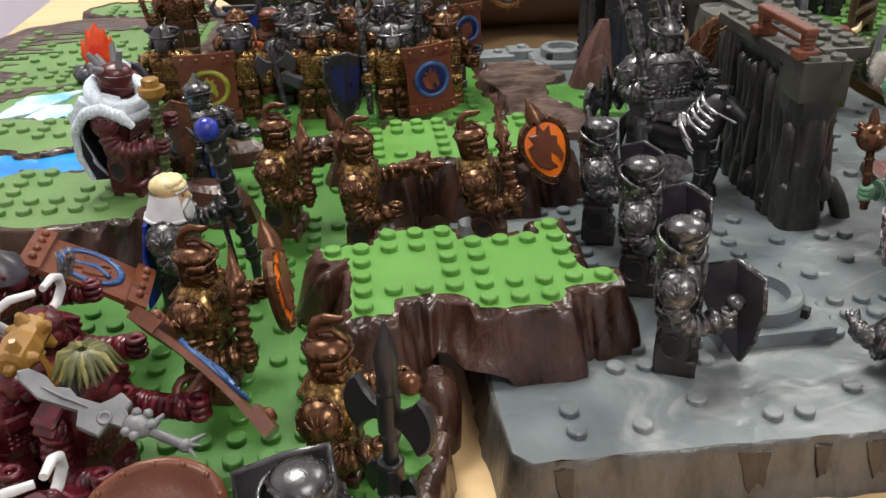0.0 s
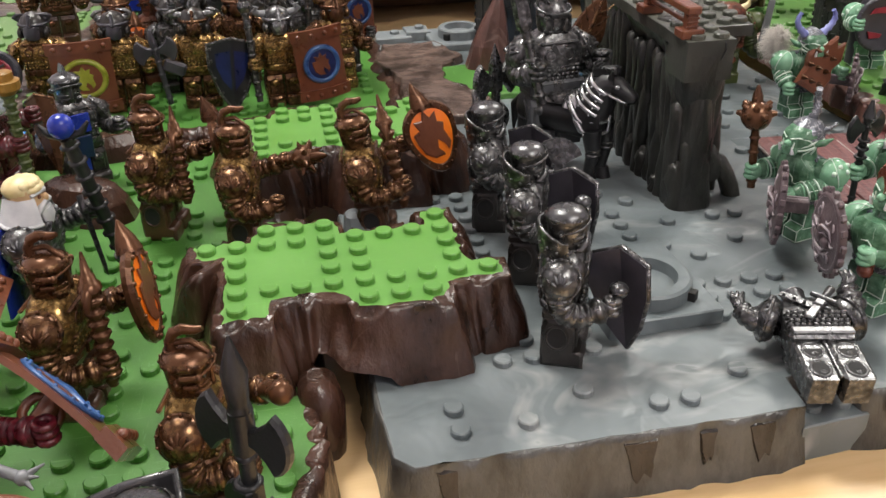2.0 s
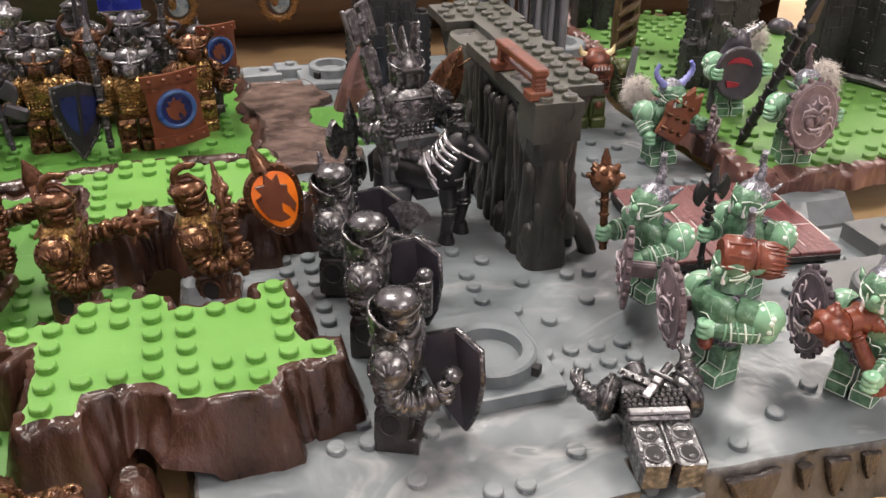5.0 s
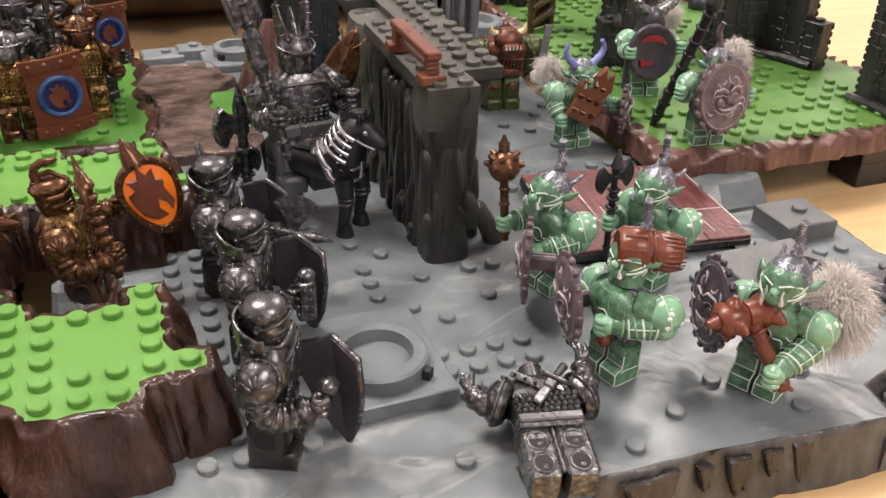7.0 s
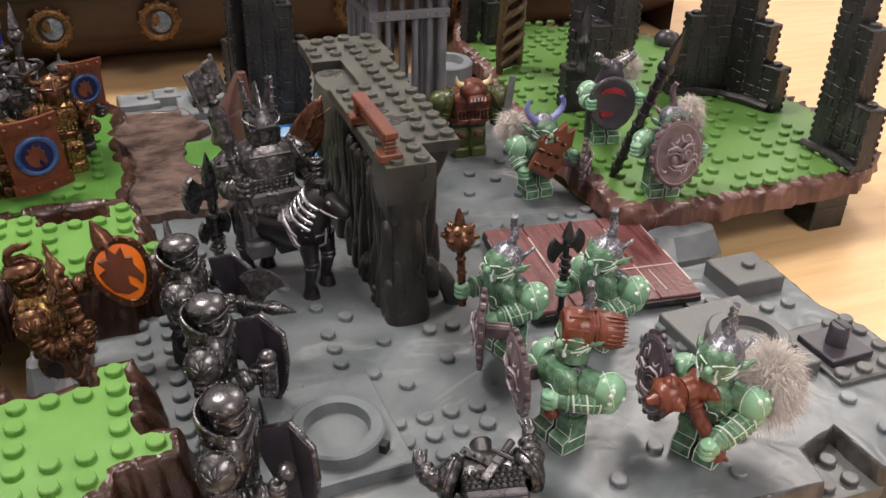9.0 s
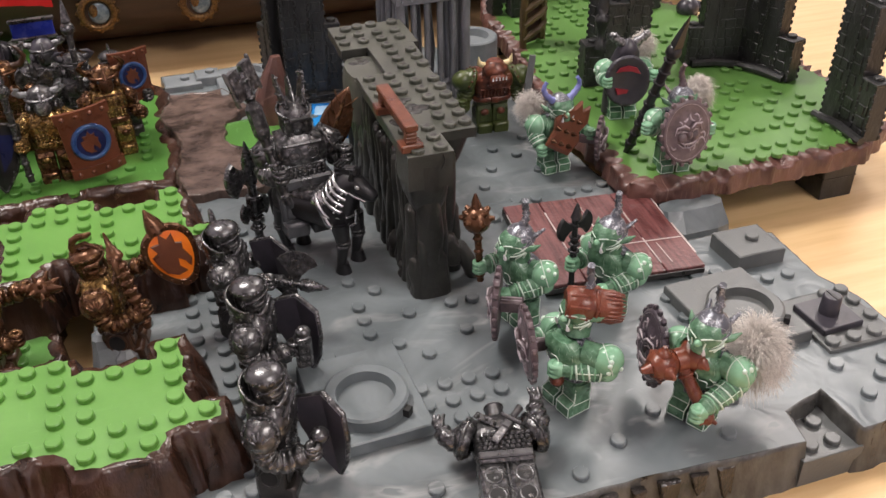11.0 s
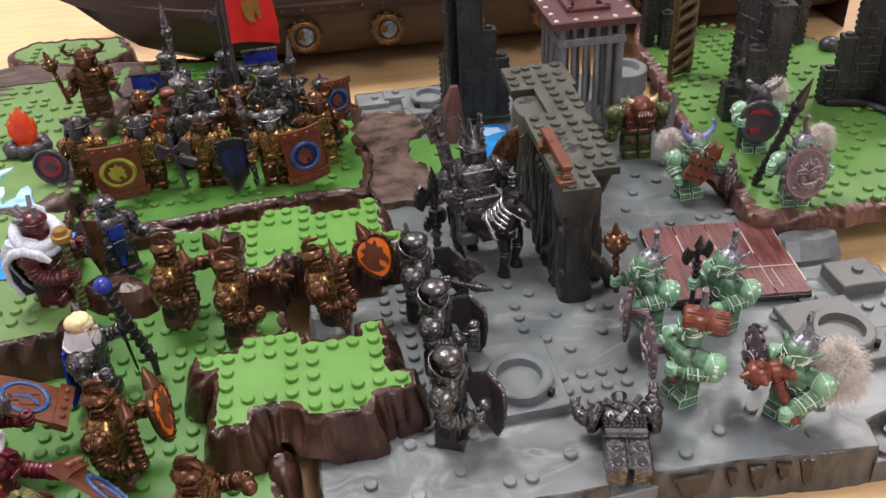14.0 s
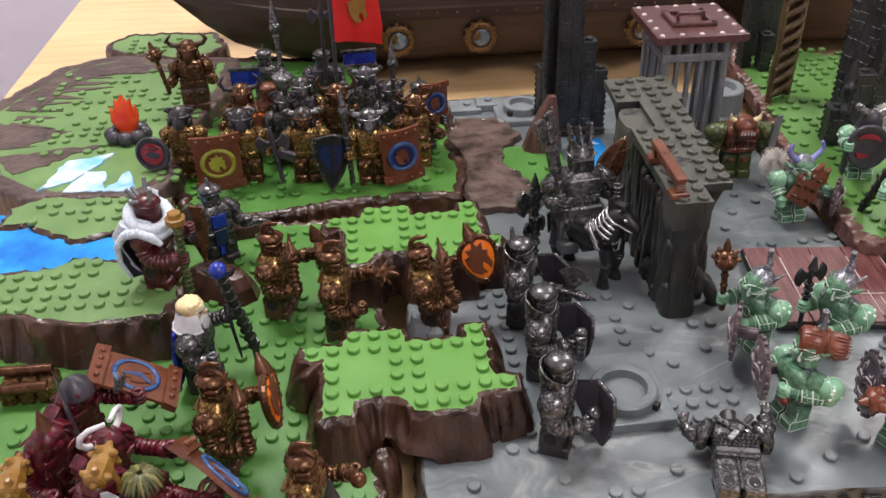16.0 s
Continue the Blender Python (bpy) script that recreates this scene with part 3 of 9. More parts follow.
GREEN_OUT = [(-19, -13), (1.0, -13), (1.2, -6), (1.9, -4), (1.8, -1.6), (2.0, 2), (1.9, 6), (2.4, 9.5), (1.6, 12), (2.2, 20), (-4.8, 20.4), (-9, 20.4), (-19, 20)]
gstuds = scatter(range(-18, 2), range(-12, 20), 0.62, lambda x, y: not (x < -7 and y > 5) and not (-2 < x and -1.5 < y < 7) and not (x > -1 and y > 10), 5)
landform("green_baseplate", "mid green studded baseplate with brown rock rim", GREEN_OUT, 0.0, ZT, GREEN, BROWN, gstuds, 0.15, 0.12, 5.0, 0.45, 0.4, 0.10, "toy baseplate", 0.18, cols=(0.6, 1.5, 0.3, 0.3, 0.15))

ARMY_OUT = [(-9.5, 21.9), (-4.8, 21.8), (-0.5, 22.6), (4.0, 23.2), (8.0, 22.8), (8.4, 26), (8.1, 30), (8.3, 36), (4.4, 38.6), (1.8, 41), (1.5, 47.8), (-4.4, 49), (-10.5, 50), (-12, 44), (-12.6, 30)]
astuds = scatter(range(-12, 8), range(23, 48), 0.5, lambda x, y: not (x > 1 and y > 38), 9)
landform("green_baseplate", "green studded baseplate under the crowd of warriors", ARMY_OUT, 0.0, ZT, GREEN, BROWN, astuds, 0.15, 0.14, 11.0, 0.75, 0.35, 0.2, "toy baseplate", 0.34, cols=(0.7, 2.4, 0.34, 0.45, 0.25))

FIRE_OUT = [(-22.6, 26.8), (-19.9, 24.6), (-13.4, 23.8), (-12.2, 26), (-12.6, 33), (-10.4, 40), (-10.0, 46.4), (-15, 46.4), (-19.4, 48.2), (-23.1, 46.6), (-25.4, 42), (-26.8, 38), (-25.6, 31)]
landform("green_baseplate", "pale green studded plate with brown earth margin beside the fire", FIRE_OUT, 1.2, ZT, PALEGREEN, EARTH, scatter(range(-24, -10), range(25, 46), 0.5, lambda x, y: x + 0.5 * y > -6.5 and not (x < -13 and y < 30) and not (x > -17 and 29 < y < 35), 3), 0.5, 0.25, 21.0, 1.3, 0.4, 0.3, "toy baseplate", 0.12)
landform("green_baseplate", "small far green studded plate with a brown rock end", [(-20, 50.6), (-16, 48.6), (-12, 48.5), (-11, 51), (-12.4, 54), (-19.6, 54.6), (-21, 52.5)], 1.2, ZT, PALEGREEN, BROWN, scatter(range(-19, -12), range(50, 54), 0.45, None, 4), 0.3, 0.5, 23.0, 0.5, 0.3, 0.35, "toy baseplate")

TER_OUT = [(-19.5, 9.3), (-16.4, 9.0), (-15.0, 8.4), (-12.5, 7.8), (-9.0, 8.1), (-8.2, 9.5), (-8.8, 11.5), (-10.4, 13.6), (-12.4, 13.4), (-14, 14.2), (-16, 13.2), (-19.5, 12.6)]
TER_BACK = [(-20, 18.3), (-18.4, 18.2), (-15.2, 16.0), (-11.9, 17.4), (-10.6, 17.2), (-10.4, 20.4), (-12.8, 20.7), (-18.4, 21.5), (-20, 20.2)]
tst = [(x - 0.2, y + 0.3) for x, y in scatter(range(-19, -8), range(9, 14), 0.85, lambda x, y: y < 13 or -15 < x < -12, 6)]
landform("river_bank", "green studded river bank with tall brown rock front", TER_OUT, 2.4, 0.0, PALEGREEN, BROWN, tst, 0.6, 0.14, 31.0, 0.3, 0.3, 0.3, lip=0.03, cols=(0.7, 1.6, 0.42, 0.2, 0.3))
landform("river_bank", "green studded far river bank with brown rock end", TER_BACK, 2.4, 0.0, PALEGREEN, BROWN, [(x - 0.2, y + 0.3) for x, y in scatter(range(-18, -10), range(18, 21), 0.6, None, 8)], 0.4, 0.16, 33.0, 0.3, 0.3, 0.2, lip=0.03, cols=(0.7, 1.6, 0.4, 0.2, 0.3))


def water():
    b = Build()
    pts = dense([(-22, 12.2), (-16, 12.6), (-12, 12.8), (-9.6, 13.4), (-9.6, 18.2), (-15, 17), (-18, 19), (-22, 20.5)], 0.4, 0.1, 2)
    b.add([(p.x, p.y, 2.15 + 0.06 * wob(p.x, p.y, 3)) for p in pts], [tuple(range(len(pts)))], WATER)
    n = len(pts)
    b.add([(p.x, p.y, 2.15) for p in pts] + [(p.x, p.y, 0.1) for p in pts], [((i + 1) % n, i, n + i, n + (i + 1) % n) for i in range(n)], BROWN)
    tagged(b.done("river"), "glossy bright blue moulded river between green banks", "river")
    f = Build()
    for pl in ([(-20.0, 24.3), (-18.0, 25.6), (-15.9, 29.4), (-19.0, 28.6)], [(-18.2, 24.2), (-15.6, 24.0), (-16.0, 26.6), (-17.2, 26.8)], [(-15.6, 23.9), (-13.2, 23.6), (-14.4, 26.6)]):
        q = dense(pl, 0.5, 0.25, 6)
        f.prism([(p.x, p.y) for p in q], 1.2, 1.32 + 0.02 * len(pl), FOAM, 0.1)
    tagged(f.done("ice_patch"), "pale blue and white painted ice on the plate edge", "ice")


water()

# Grey plate: two levels, a straight front edge with notches.
GREY_OUT = [(3.9, -1.4), (4.0, -4.6), (4.5, -5.1), (16.2, -5.0), (16.3, -3.6), (18.3, -3.4), (18.4, -4.7), (22.2, -4.8), (28.5, -5.2), (28.75, -3.6), (30.9, -3.0), (31.0, -5.3), (36.3, -5.2), (36.4, 1.2), (35.7, 3.4), (35.9, 7.2), (34.6, 8.0), (31.5, 8.0), (31.2, 12.5), (30.5, 15.5), (30.0, 25), (31.5, 36), (24, 38.4), (18, 38.4), (8.6, 38.2), (8.8, 34.5), (9.2, 31), (9.0, 20), (8.2, 18), (3.9, 10.6)]
gs = [(6, -3), (6, -4), (8, -4), (10, -3), (12, -4), (13, -4), (15, -3), (20, -4), (24, -2), (26, -4), (27.2, -2.4), (22, -3)]
gs += [(8, -1), (9, -1), (9, 0), (11, 0), (11, -1)]
gs += [(x, y) for x in (8, 9) for y in range(1, 20) if not (x == 8 and y < 5)]
gs += [(16, 2), (17, 2), (18, 2), (19, 2), (16, 1), (17, 1), (18, 1), (19, 1), (16, 0), (17, 0)]
gs += [(19, 5), (17, 4), (16, 5), (15, 6), (15, 7), (15, 8), (17, 6.9), (19, 7), (20, 7), (13, 5), (15, 10), (16, 9), (14, 12), (12, 11), (12, 12), (12, 13), (13, 14), (11, 14), (11, 16), (12, 17), (11, 11), (10, 12), (5, 9), (6, 10)]
gs += [(28.2, 4.1), (29.3, 4.1), (30.3, 4.1), (31.3, 4.1), (31.3, 5.1), (33.3, 3.9), (34.4, 3.9), (30.3, 5.1), (28.2, 2.6), (27.2, 3.6), (32.3, -2.1), (32.4, -3.9), (33.6, -3.2), (34.4, -2.4)]
gs += [(28.2, 14.2), (29.2, 14.2), (27.7, 17.1), (26.1, 20.2), (30.2, 14.4), (25.1, 14.2), (24.1, 16.2), (26.2, 14.1), (25.2, 18), (27.2, 19.2), (23.2, 20), (24.1, 22.2), (25.3, 12.4), (24.2, 24), (28.4, 21.2), (29.3, 18), (23.4, 13), (29.4, 22.3)]
gs += [(17.2, 28), (18.3, 27), (19.2, 26.4), (14.2, 37), (11.2, 37.2), (10, 37.1), (16.2, 36.7)]
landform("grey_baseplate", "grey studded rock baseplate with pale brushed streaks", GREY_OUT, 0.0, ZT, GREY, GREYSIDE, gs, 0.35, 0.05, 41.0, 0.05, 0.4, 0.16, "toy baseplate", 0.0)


# Dark grey-brown that puts the front wall's recess shade into colour.
HOLLOWDARK = rock("hollow_shade_grey_brown", (0.012, 0.010, 0.009), (0.042, 0.036, 0.033), 0.22, 1.0)


def grey_bits():
    b = Build()
    b.prism([(16.2, -5.1), (18.5, -4.9), (18.5, -3.2), (16.2, -3.2)], ZT, -0.75, GREY, 0.05)
    b.stud(16.9, -4.3, -0.75, GREY)
    b.stud(17.9, -4.3, -0.75, GREY)
    tagged(b.done("grey_step"), "lower grey studded step in the plate front", "toy step")
    b = Build()
    b.prism([(28.4, -5.5), (31.1, -5.5), (31.0, -2.8), (28.6, -3.4)], ZT, -0.8, GREYPLAIN, 0.03)
    for x, y in ((29.1, -4.9), (30.1, -4.9), (30.0, -3.9)):
        b.stud(x, y, -0.8, GREYPLAIN)
    tagged(b.done("grey_step"), "lower grey step with three studs in the plate front", "toy step")
    # dark facets laid on the front wall for the shade in its hollows
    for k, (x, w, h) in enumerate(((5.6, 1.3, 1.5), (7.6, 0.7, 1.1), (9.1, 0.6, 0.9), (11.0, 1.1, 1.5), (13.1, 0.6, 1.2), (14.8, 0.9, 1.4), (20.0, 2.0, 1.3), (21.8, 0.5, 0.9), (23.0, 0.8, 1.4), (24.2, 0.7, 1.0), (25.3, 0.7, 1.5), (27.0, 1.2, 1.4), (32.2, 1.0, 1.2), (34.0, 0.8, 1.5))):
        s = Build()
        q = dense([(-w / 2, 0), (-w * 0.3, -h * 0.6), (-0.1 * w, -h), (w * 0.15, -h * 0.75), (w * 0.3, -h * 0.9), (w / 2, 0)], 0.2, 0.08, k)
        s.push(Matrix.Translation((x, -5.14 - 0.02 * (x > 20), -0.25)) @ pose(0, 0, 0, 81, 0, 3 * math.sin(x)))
        s.prism([(p.x, p.y) for p in q], -0.3, 0.02, HOLLOWDARK, 0.12)
        s.pop()
        tagged(s.done("rock_facet"), "dark rock drip coloured for a shaded hollow in the grey plate front", "rock facet", "rock facets")

    def socket(x, y, turn, label, mat):
        root = group_at("ring_socket", (x, y, 0), turn)
        tagged(root, label, "ring socket")
        s = Build()
        s.box((0, 0.5, 0.28), (4.1, 5.0, 0.6), mat, 0.05)
        s.done("socket_base", root)
        r = Build()
        r.loft([(0, 0, 0.55, 1.62, 1.62), (0, 0, 1.04, 1.62, 1.62), (0, 0, 1.12, 1.52, 1.52), (0, 0, 1.12, 1.14, 1.14), (0, 0, 0.72, 1.06, 1.06), (0, 0, 0.70, 0.0, 0.0)], mat, 48, 2.0, False, False)
        r.done("socket_ring", root)
        for sx in (-1, 1):
            k = Build()
            k.box((sx * 1.20, -1.14, 0.74), (0.34, 0.42, 0.36), SOCKET, 0.02, (0, 0, sx * 45))
            k.done("notch", root, "black notch")

    socket(13.7, 1.5, 2, "round grey ring socket on a square base beside the knights", GREY)
    socket(30.3, 1.5, 2, "round grey ring socket behind the furred orc", GREYPLAIN)
    root = group_at("ring_socket", (14.2, 34.6, 0), 0)
    tagged(root, "round grey ring socket at the far plate edge", "ring socket")
    s = Build()
    s.box((0, 0, 0.22), (4.2, 4.0, 0.5), STONE, 0.08)
    s.done("socket_base", root)
    s = Build()
    s.loft([(0, 0, 0.44, 1.42, 1.42), (0, 0, 1.0, 1.42, 1.42), (0, 0, 1.08, 1.34, 1.34), (0, 0, 1.08, 0.98, 0.98), (0, 0, 0.7, 0.9, 0.9), (0, 0, 0.7, 0, 0)], STONE, 32, 2.0, False, False)
    s.done("socket_ring", root)
    for sx in (-1, 1):
        s = Build()
        s.box((sx * 1.02, -1.02, 0.68), (0.4, 0.36, 0.4), SOCKET, 0.02, (0, 0, sx * 45))
        s.done("notch", root, "black notch")
    root = group_at("ring_socket", (29.8, 34.0, 0), 0)
    tagged(root, "round grey ring socket beside the cage", "ring socket")
    s = Build()
    s.loft([(0, 0, 0.0, 1.9, 1.9), (0, 0, 1.7, 1.9, 1.9), (0, 0, 1.8, 1.8, 1.8), (0, 0, 1.8, 1.3, 1.3), (0, 0, 1.3, 1.2, 1.2), (0, 0, 1.3, 0, 0)], STONE, 32, 2.0, False, False)
    s.done("socket_ring", root)
    # pale stone blocks at the far edge
    for x, y, w, d, h in ((9.9, 36.2, 2.4, 2.0, 0.4), (11.6, 36.4, 1.6, 1.6, 0.6), (16.6, 36.2, 2.0, 2.2, 0.5), (33.65, 6.05, 2.5, 2.3, 0.8), (34.25, 0.35, 3.4, 3.6, 0.22)):
        s = Build()
        q = dense([(-w / 2, -d / 2), (w / 2, -d / 2), (w / 2, d / 2), (-w / 2, d / 2)], 0.4, 0.06, x)
        s.prism([(p.x, p.y) for p in q], 0, h, STONE if y > 20 else GREYPLAIN, 0.06)
        for sx, sy in (((0.2, 0.1),) if h != 0.22 else ((-1.35, -1.4), (-0.3, -1.4), (0.75, -1.4), (1.4, -0.4), (1.4, 0.7), (0.5, 1.45), (1.4, 1.5))):
            s.stud(sx, sy, h, STONE if y > 20 else GREYPLAIN)
        tagged(s.done("stone_block", place=(x, y, 0)), "grey moulded stone block with one stud", "stone block", "stone blocks")
    s = Build()
    s.box((0, 0, 0.16), (2.06, 2.0, 0.32), SLATE, 0.04)
    s.loft([(0, 0, 0.3, 0.42, 0.42), (0, 0, 1.15, 0.40, 0.40), (0, 0, 1.2, 0.34, 0.34)], SLATE, 16)
    s.box((0, 0, 1.21), (0.14, 0.74, 0.05), BLACK, 0.01)
    tagged(s.done("peg_plate", place=(33.8, 0.42, 0.22), turn=2), "dark slate square plate with a round peg", "peg plate")
    # grey stone under the gap between the plateaus
    s = Build()
    s.loft([(0, 0, 0, 0.95, 0.80), (0.02, 0.05, 0.45, 0.88, 0.70), (-0.15, 0.1, 0.9, 0.62, 0.52), (-0.22, 0.12, 1.25, 0.50, 0.44), (-0.25, 0.12, 1.4, 0.25, 0.22)], STONE, 9, 3.2, False)
    s.loft([(0.45, -0.5, 0, 0.55, 0.45), (0.48, -0.45, 0.5, 0.48, 0.38), (0.5, -0.4, 0.75, 0.22, 0.2)], STONE, 8, 3.0, False)
    tagged(s.done("stone_block", place=(4.7, 8.0, 0.0)), "pale grey stone lump between the plateaus", "stone block", "stone blocks")
    # raised pyramid moulding
    s = Build()
    s.add([(-1, -1, 0), (1, -1, 0), (1, 1, 0), (-1, 1, 0), (0, 0, 0.35)], [(0, 1, 4), (1, 2, 4), (2, 3, 4), (3, 0, 4)], GREY)
    tagged(s.done("grey_pyramid", place=(24.6, 13.6, 0)), "low grey pyramid moulded on the plate", "pyramid")


grey_bits()


def earth_patches():
    r = random.Random(88)
    for k in range(11):
        t = k / 10
        x0, y0 = -24.4 + 3.6 * t * t, 31.5 + 13.0 * t
        L, w = r.uniform(1.6, 3.6), r.uniform(0.25, 0.55)
        b = Build()
        q = dense([(-1.2, -w), (L * 0.5, -w * 0.55), (L, 0.0), (L * 0.55, w * 0.4), (-1.2, w)], 0.3, 0.12, 90 + k)
        b.push(Matrix.Translation((x0, y0, 0)) @ pose(0, 0, 0, 0, 0, r.uniform(-24, 4)))
        b.prism([(p.x, p.y) for p in q], 1.18, 1.235 + 0.003 * k, EARTH, 0.01)
        b.pop()
        tagged(b.done("earth_patch"), "brown finger of earth streaked over the green plate", "earth patch", "earth patches")
    for k, pl in enumerate(([(-26.3, 38.4), (-23.8, 37.8), (-22.6, 42.0), (-20.6, 44.8), (-16.0, 45.0), (-11.0, 44.6), (-10.6, 46.2), (-15, 46.3), (-19.4, 48.0), (-23.0, 46.3), (-25.2, 42)], [(-25.6, 31.2), (-22.8, 31.6), (-20.0, 33.8), (-22.6, 34.6), (-26.0, 36.0)], [(-22.4, 27.2), (-20.4, 28.4), (-16.8, 31.2), (-19.6, 30.9), (-24.4, 30.0)])):
        q = dense(pl, 0.5, 0.3, 80 + k)
        b = Build()
        b.prism([(p.x, p.y) for p in q], 1.18, 1.26, EARTH, 0.01)
        tagged(b.done("earth_patch"), "streaked brown earth patch painted on the green plate", "earth patch", "earth patches")


earth_patches()


def mud_path():
    root = landform("mud_path", "glossy brown and grey mud path across the plate", [(8.9, 20.3), (12.8, 19.9), (13.2, 21.5), (12.4, 24), (11.3, 26), (11.4, 28), (13.2, 30.4), (12.2, 33.4), (9.0, 33.6), (8.3, 30), (9.4, 26), (8.6, 23)], 0.42, 0.0, MUD, MUD, (), 0.1, 0.3, 51.0, 0.2, 0.35, 0.1)
    landform("grass_patch", "bright green studded patch beside the mud path", [(12.5, 23.4), (15.4, 23.0), (16.0, 27), (14.6, 28.8), (11.7, 28.4), (11.6, 26.4)], 0.25, 0.0, GREEN, GREEN, [(13.6, 26), (14.6, 25), (15.2, 26.6)], 0.1, 0.15, 53.0, 0.1, 0.35, 0.1)
    b = Build()
    q = dense([(16.6, 24.5), (19.6, 25.0), (19.3, 29.4), (17.4, 30)], 0.4, 0.2, 4)
    b.prism([(p.x, p.y) for p in q], 0.0, 0.2, WATER, 0.06)
    q = dense([(17.2, 28.0), (19.0, 28.4), (18.6, 29.2), (17.6, 29.4)], 0.4, 0.2, 5)
    b.prism([(p.x, p.y) for p in q], 0.2, 0.26, FOAM, 0.06)
    tagged(b.done("pond"), "small glossy blue pond with pale foam", "pond")
    b = Build()
    b.loft([(0, 0, 0, 1.5, 1.0), (0.1, 0, 1.4, 1.15, 0.8), (0.35, 0.1, 2.8, 0.75, 0.5), (0.6, 0.2, 4.0, 0.3, 0.25)], RUST, 9, 2.4, False)
    tagged(b.done("rock_spike", place=(14.7, 28.3, 0.2)), "leaning red-brown rock spike by the path", "rock spike")


mud_path()


def cliff():
    root = group_at("rock_cliff")
    tagged(root, "dark grey grooved rock wall with a studded olive top", "rock wall")
    b = Build()
    r = random.Random(66)

    def lobe(x, y, top, w, d, lean=0.0, foot=0.0, power=2.6):
        """One rounded upright rock column with a waist and a soft shoulder."""
        k = [r.uniform(-0.07, 0.07) for _ in range(8)]
        h = top - foot
        rings = [(x + k[0], y + k[1], foot, w * 0.96, d * 0.96), (x + k[2], y + k[3], foot + h * 0.12, w * 1.06, d * 1.06),
                 (x + k[4] + lean * 0.3, y + k[5], foot + h * 0.34, w * r.uniform(0.90, 1.0), d * 0.95), (x + k[6] + lean * 0.5, y + k[7], foot + h * 0.55, w * r.uniform(0.97, 1.1), d * 1.04),
                 (x + k[1] + lean * 0.8, y + k[0], foot + h * 0.78, w * 0.94, d * 0.94), (x + k[3] + lean, y + k[2], top - 0.30, w * 0.84, d * 0.84), (x + k[3] + lean, y + k[2], top - 0.10, w * 0.66, d * 0.66), (x + k[3] + lean, y + k[2], top, w * 0.30, d * 0.30)]
        b.loft(rings, CLIFF, 14, power)

    # core, waisted under the studded top
    b.loft([(18.9, 14.2, 0, 0.62, 5.5), (18.9, 14.2, 3.0, 0.55, 5.3), (18.9, 14.4, 5.2, 0.70, 5.3), (19.1, 14.7, 6.3, 1.3, 5.2), (19.25, 14.9, 6.8, 1.72, 5.1)], CLIFF, 30, 5)
    b.loft([(19.6, 20.6, 0, 1.2, 2.7), (19.6, 20.8, 4.6, 1.25, 2.6), (19.6, 21.0, 6.7, 1.7, 2.6)], CLIFF, 26, 4)
    # west face: slim columns behind, then bulging lobes in uneven tiers before them
    y = 9.0
    while y < 20.2:
        w = r.uniform(0.24, 0.40)
        lobe(18.22 + r.uniform(-0.12, 0.1), y, r.uniform(5.8, 7.0), 0.40, w, -0.28, 0.0, 2.2)
        y += w * 1.9
    y = 9.5
    while y < 19.8:
        w = r.uniform(0.34, 0.56)
        top = r.choice((r.uniform(1.9, 2.9), r.uniform(3.2, 4.4), r.uniform(4.2, 5.4)))
        lobe(17.92 + r.uniform(-0.08, 0.12), y, top, 0.42, w, r.uniform(0.06, 0.22), 0.0, 2.1)
        if top < 4.2:
            lobe(18.05, y + r.uniform(-0.1, 0.1), top + r.uniform(1.4, 2.2), 0.36, w * 0.8, 0.0, top - 0.9, 2.1)
        y += w * r.uniform(1.9, 2.5)
    y = 9.9
    while y < 19.5:
        w = r.uniform(0.24, 0.36)
        lobe(17.72, y, r.uniform(0.9, 1.9), 0.30, w, 0.08, 0.0, 2.1)
        y += r.uniform(1.0, 1.9)
    # east face, cut in below the overhang
    y = 9.7
    while y < 22.6:
        w = r.uniform(0.38, 0.58)
        lobe(19.5 + (0.7 if y > 17.5 else 0.0), y, r.uniform(5.0, 6.5), 0.42, w, 0.22, 0.0, 2.2)
        if r.random() < 0.6:
            lobe(19.85 + (0.7 if y > 17.5 else 0.0), y + 0.2, r.uniform(1.2, 3.6), 0.36, w * 0.9, 0.0, 0.0, 2.1)
        y += w * 1.7
    for k in range(7):
        b.loft([(19.6, 10.1 + k * 1.0, 4.9, 0.35, 0.40), (19.9, 10.1 + k, 5.7, 0.55, 0.46), (20.25, 10.1 + k, 6.7, 0.62, 0.50)], CLIFF, 12, 2.4)
    # the narrow front end: a plain block over bundled columns
    lobe(18.42, 8.45, 5.7, 0.62, 0.66, 0.0, 0.0, 3.2)
    lobe(17.92, 8.75, 4.5, 0.40, 0.50)
    lobe(17.86, 8.42, 2.0, 0.34, 0.42)
    lobe(18.98, 8.65, 4.9, 0.36, 0.50)
    lobe(18.38, 8.06, 4.1, 0.36, 0.26, 0.05)
    lobe(18.86, 8.22, 2.4, 0.34, 0.34, -0.05)
    lobe(18.05, 8.1, 3.1, 0.26, 0.28)
    b.loft([(18.45, 8.32, 0, 0.95, 0.66), (18.47, 8.34, 0.4, 0.93, 0.62), (18.45, 8.4, 1.3, 0.82, 0.56), (18.45, 8.5, 2.1, 0.7, 0.5)], CLIFF, 18, 3)
    b.loft([(18.42, 9.3, 4.3, 0.66, 1.2), (18.42, 9.05, 4.9, 0.82, 1.25), (18.42, 9.0, 5.5, 0.90, 1.25), (18.42, 8.95, 6.6, 0.98, 1.2)], CLIFF, 24, 5)
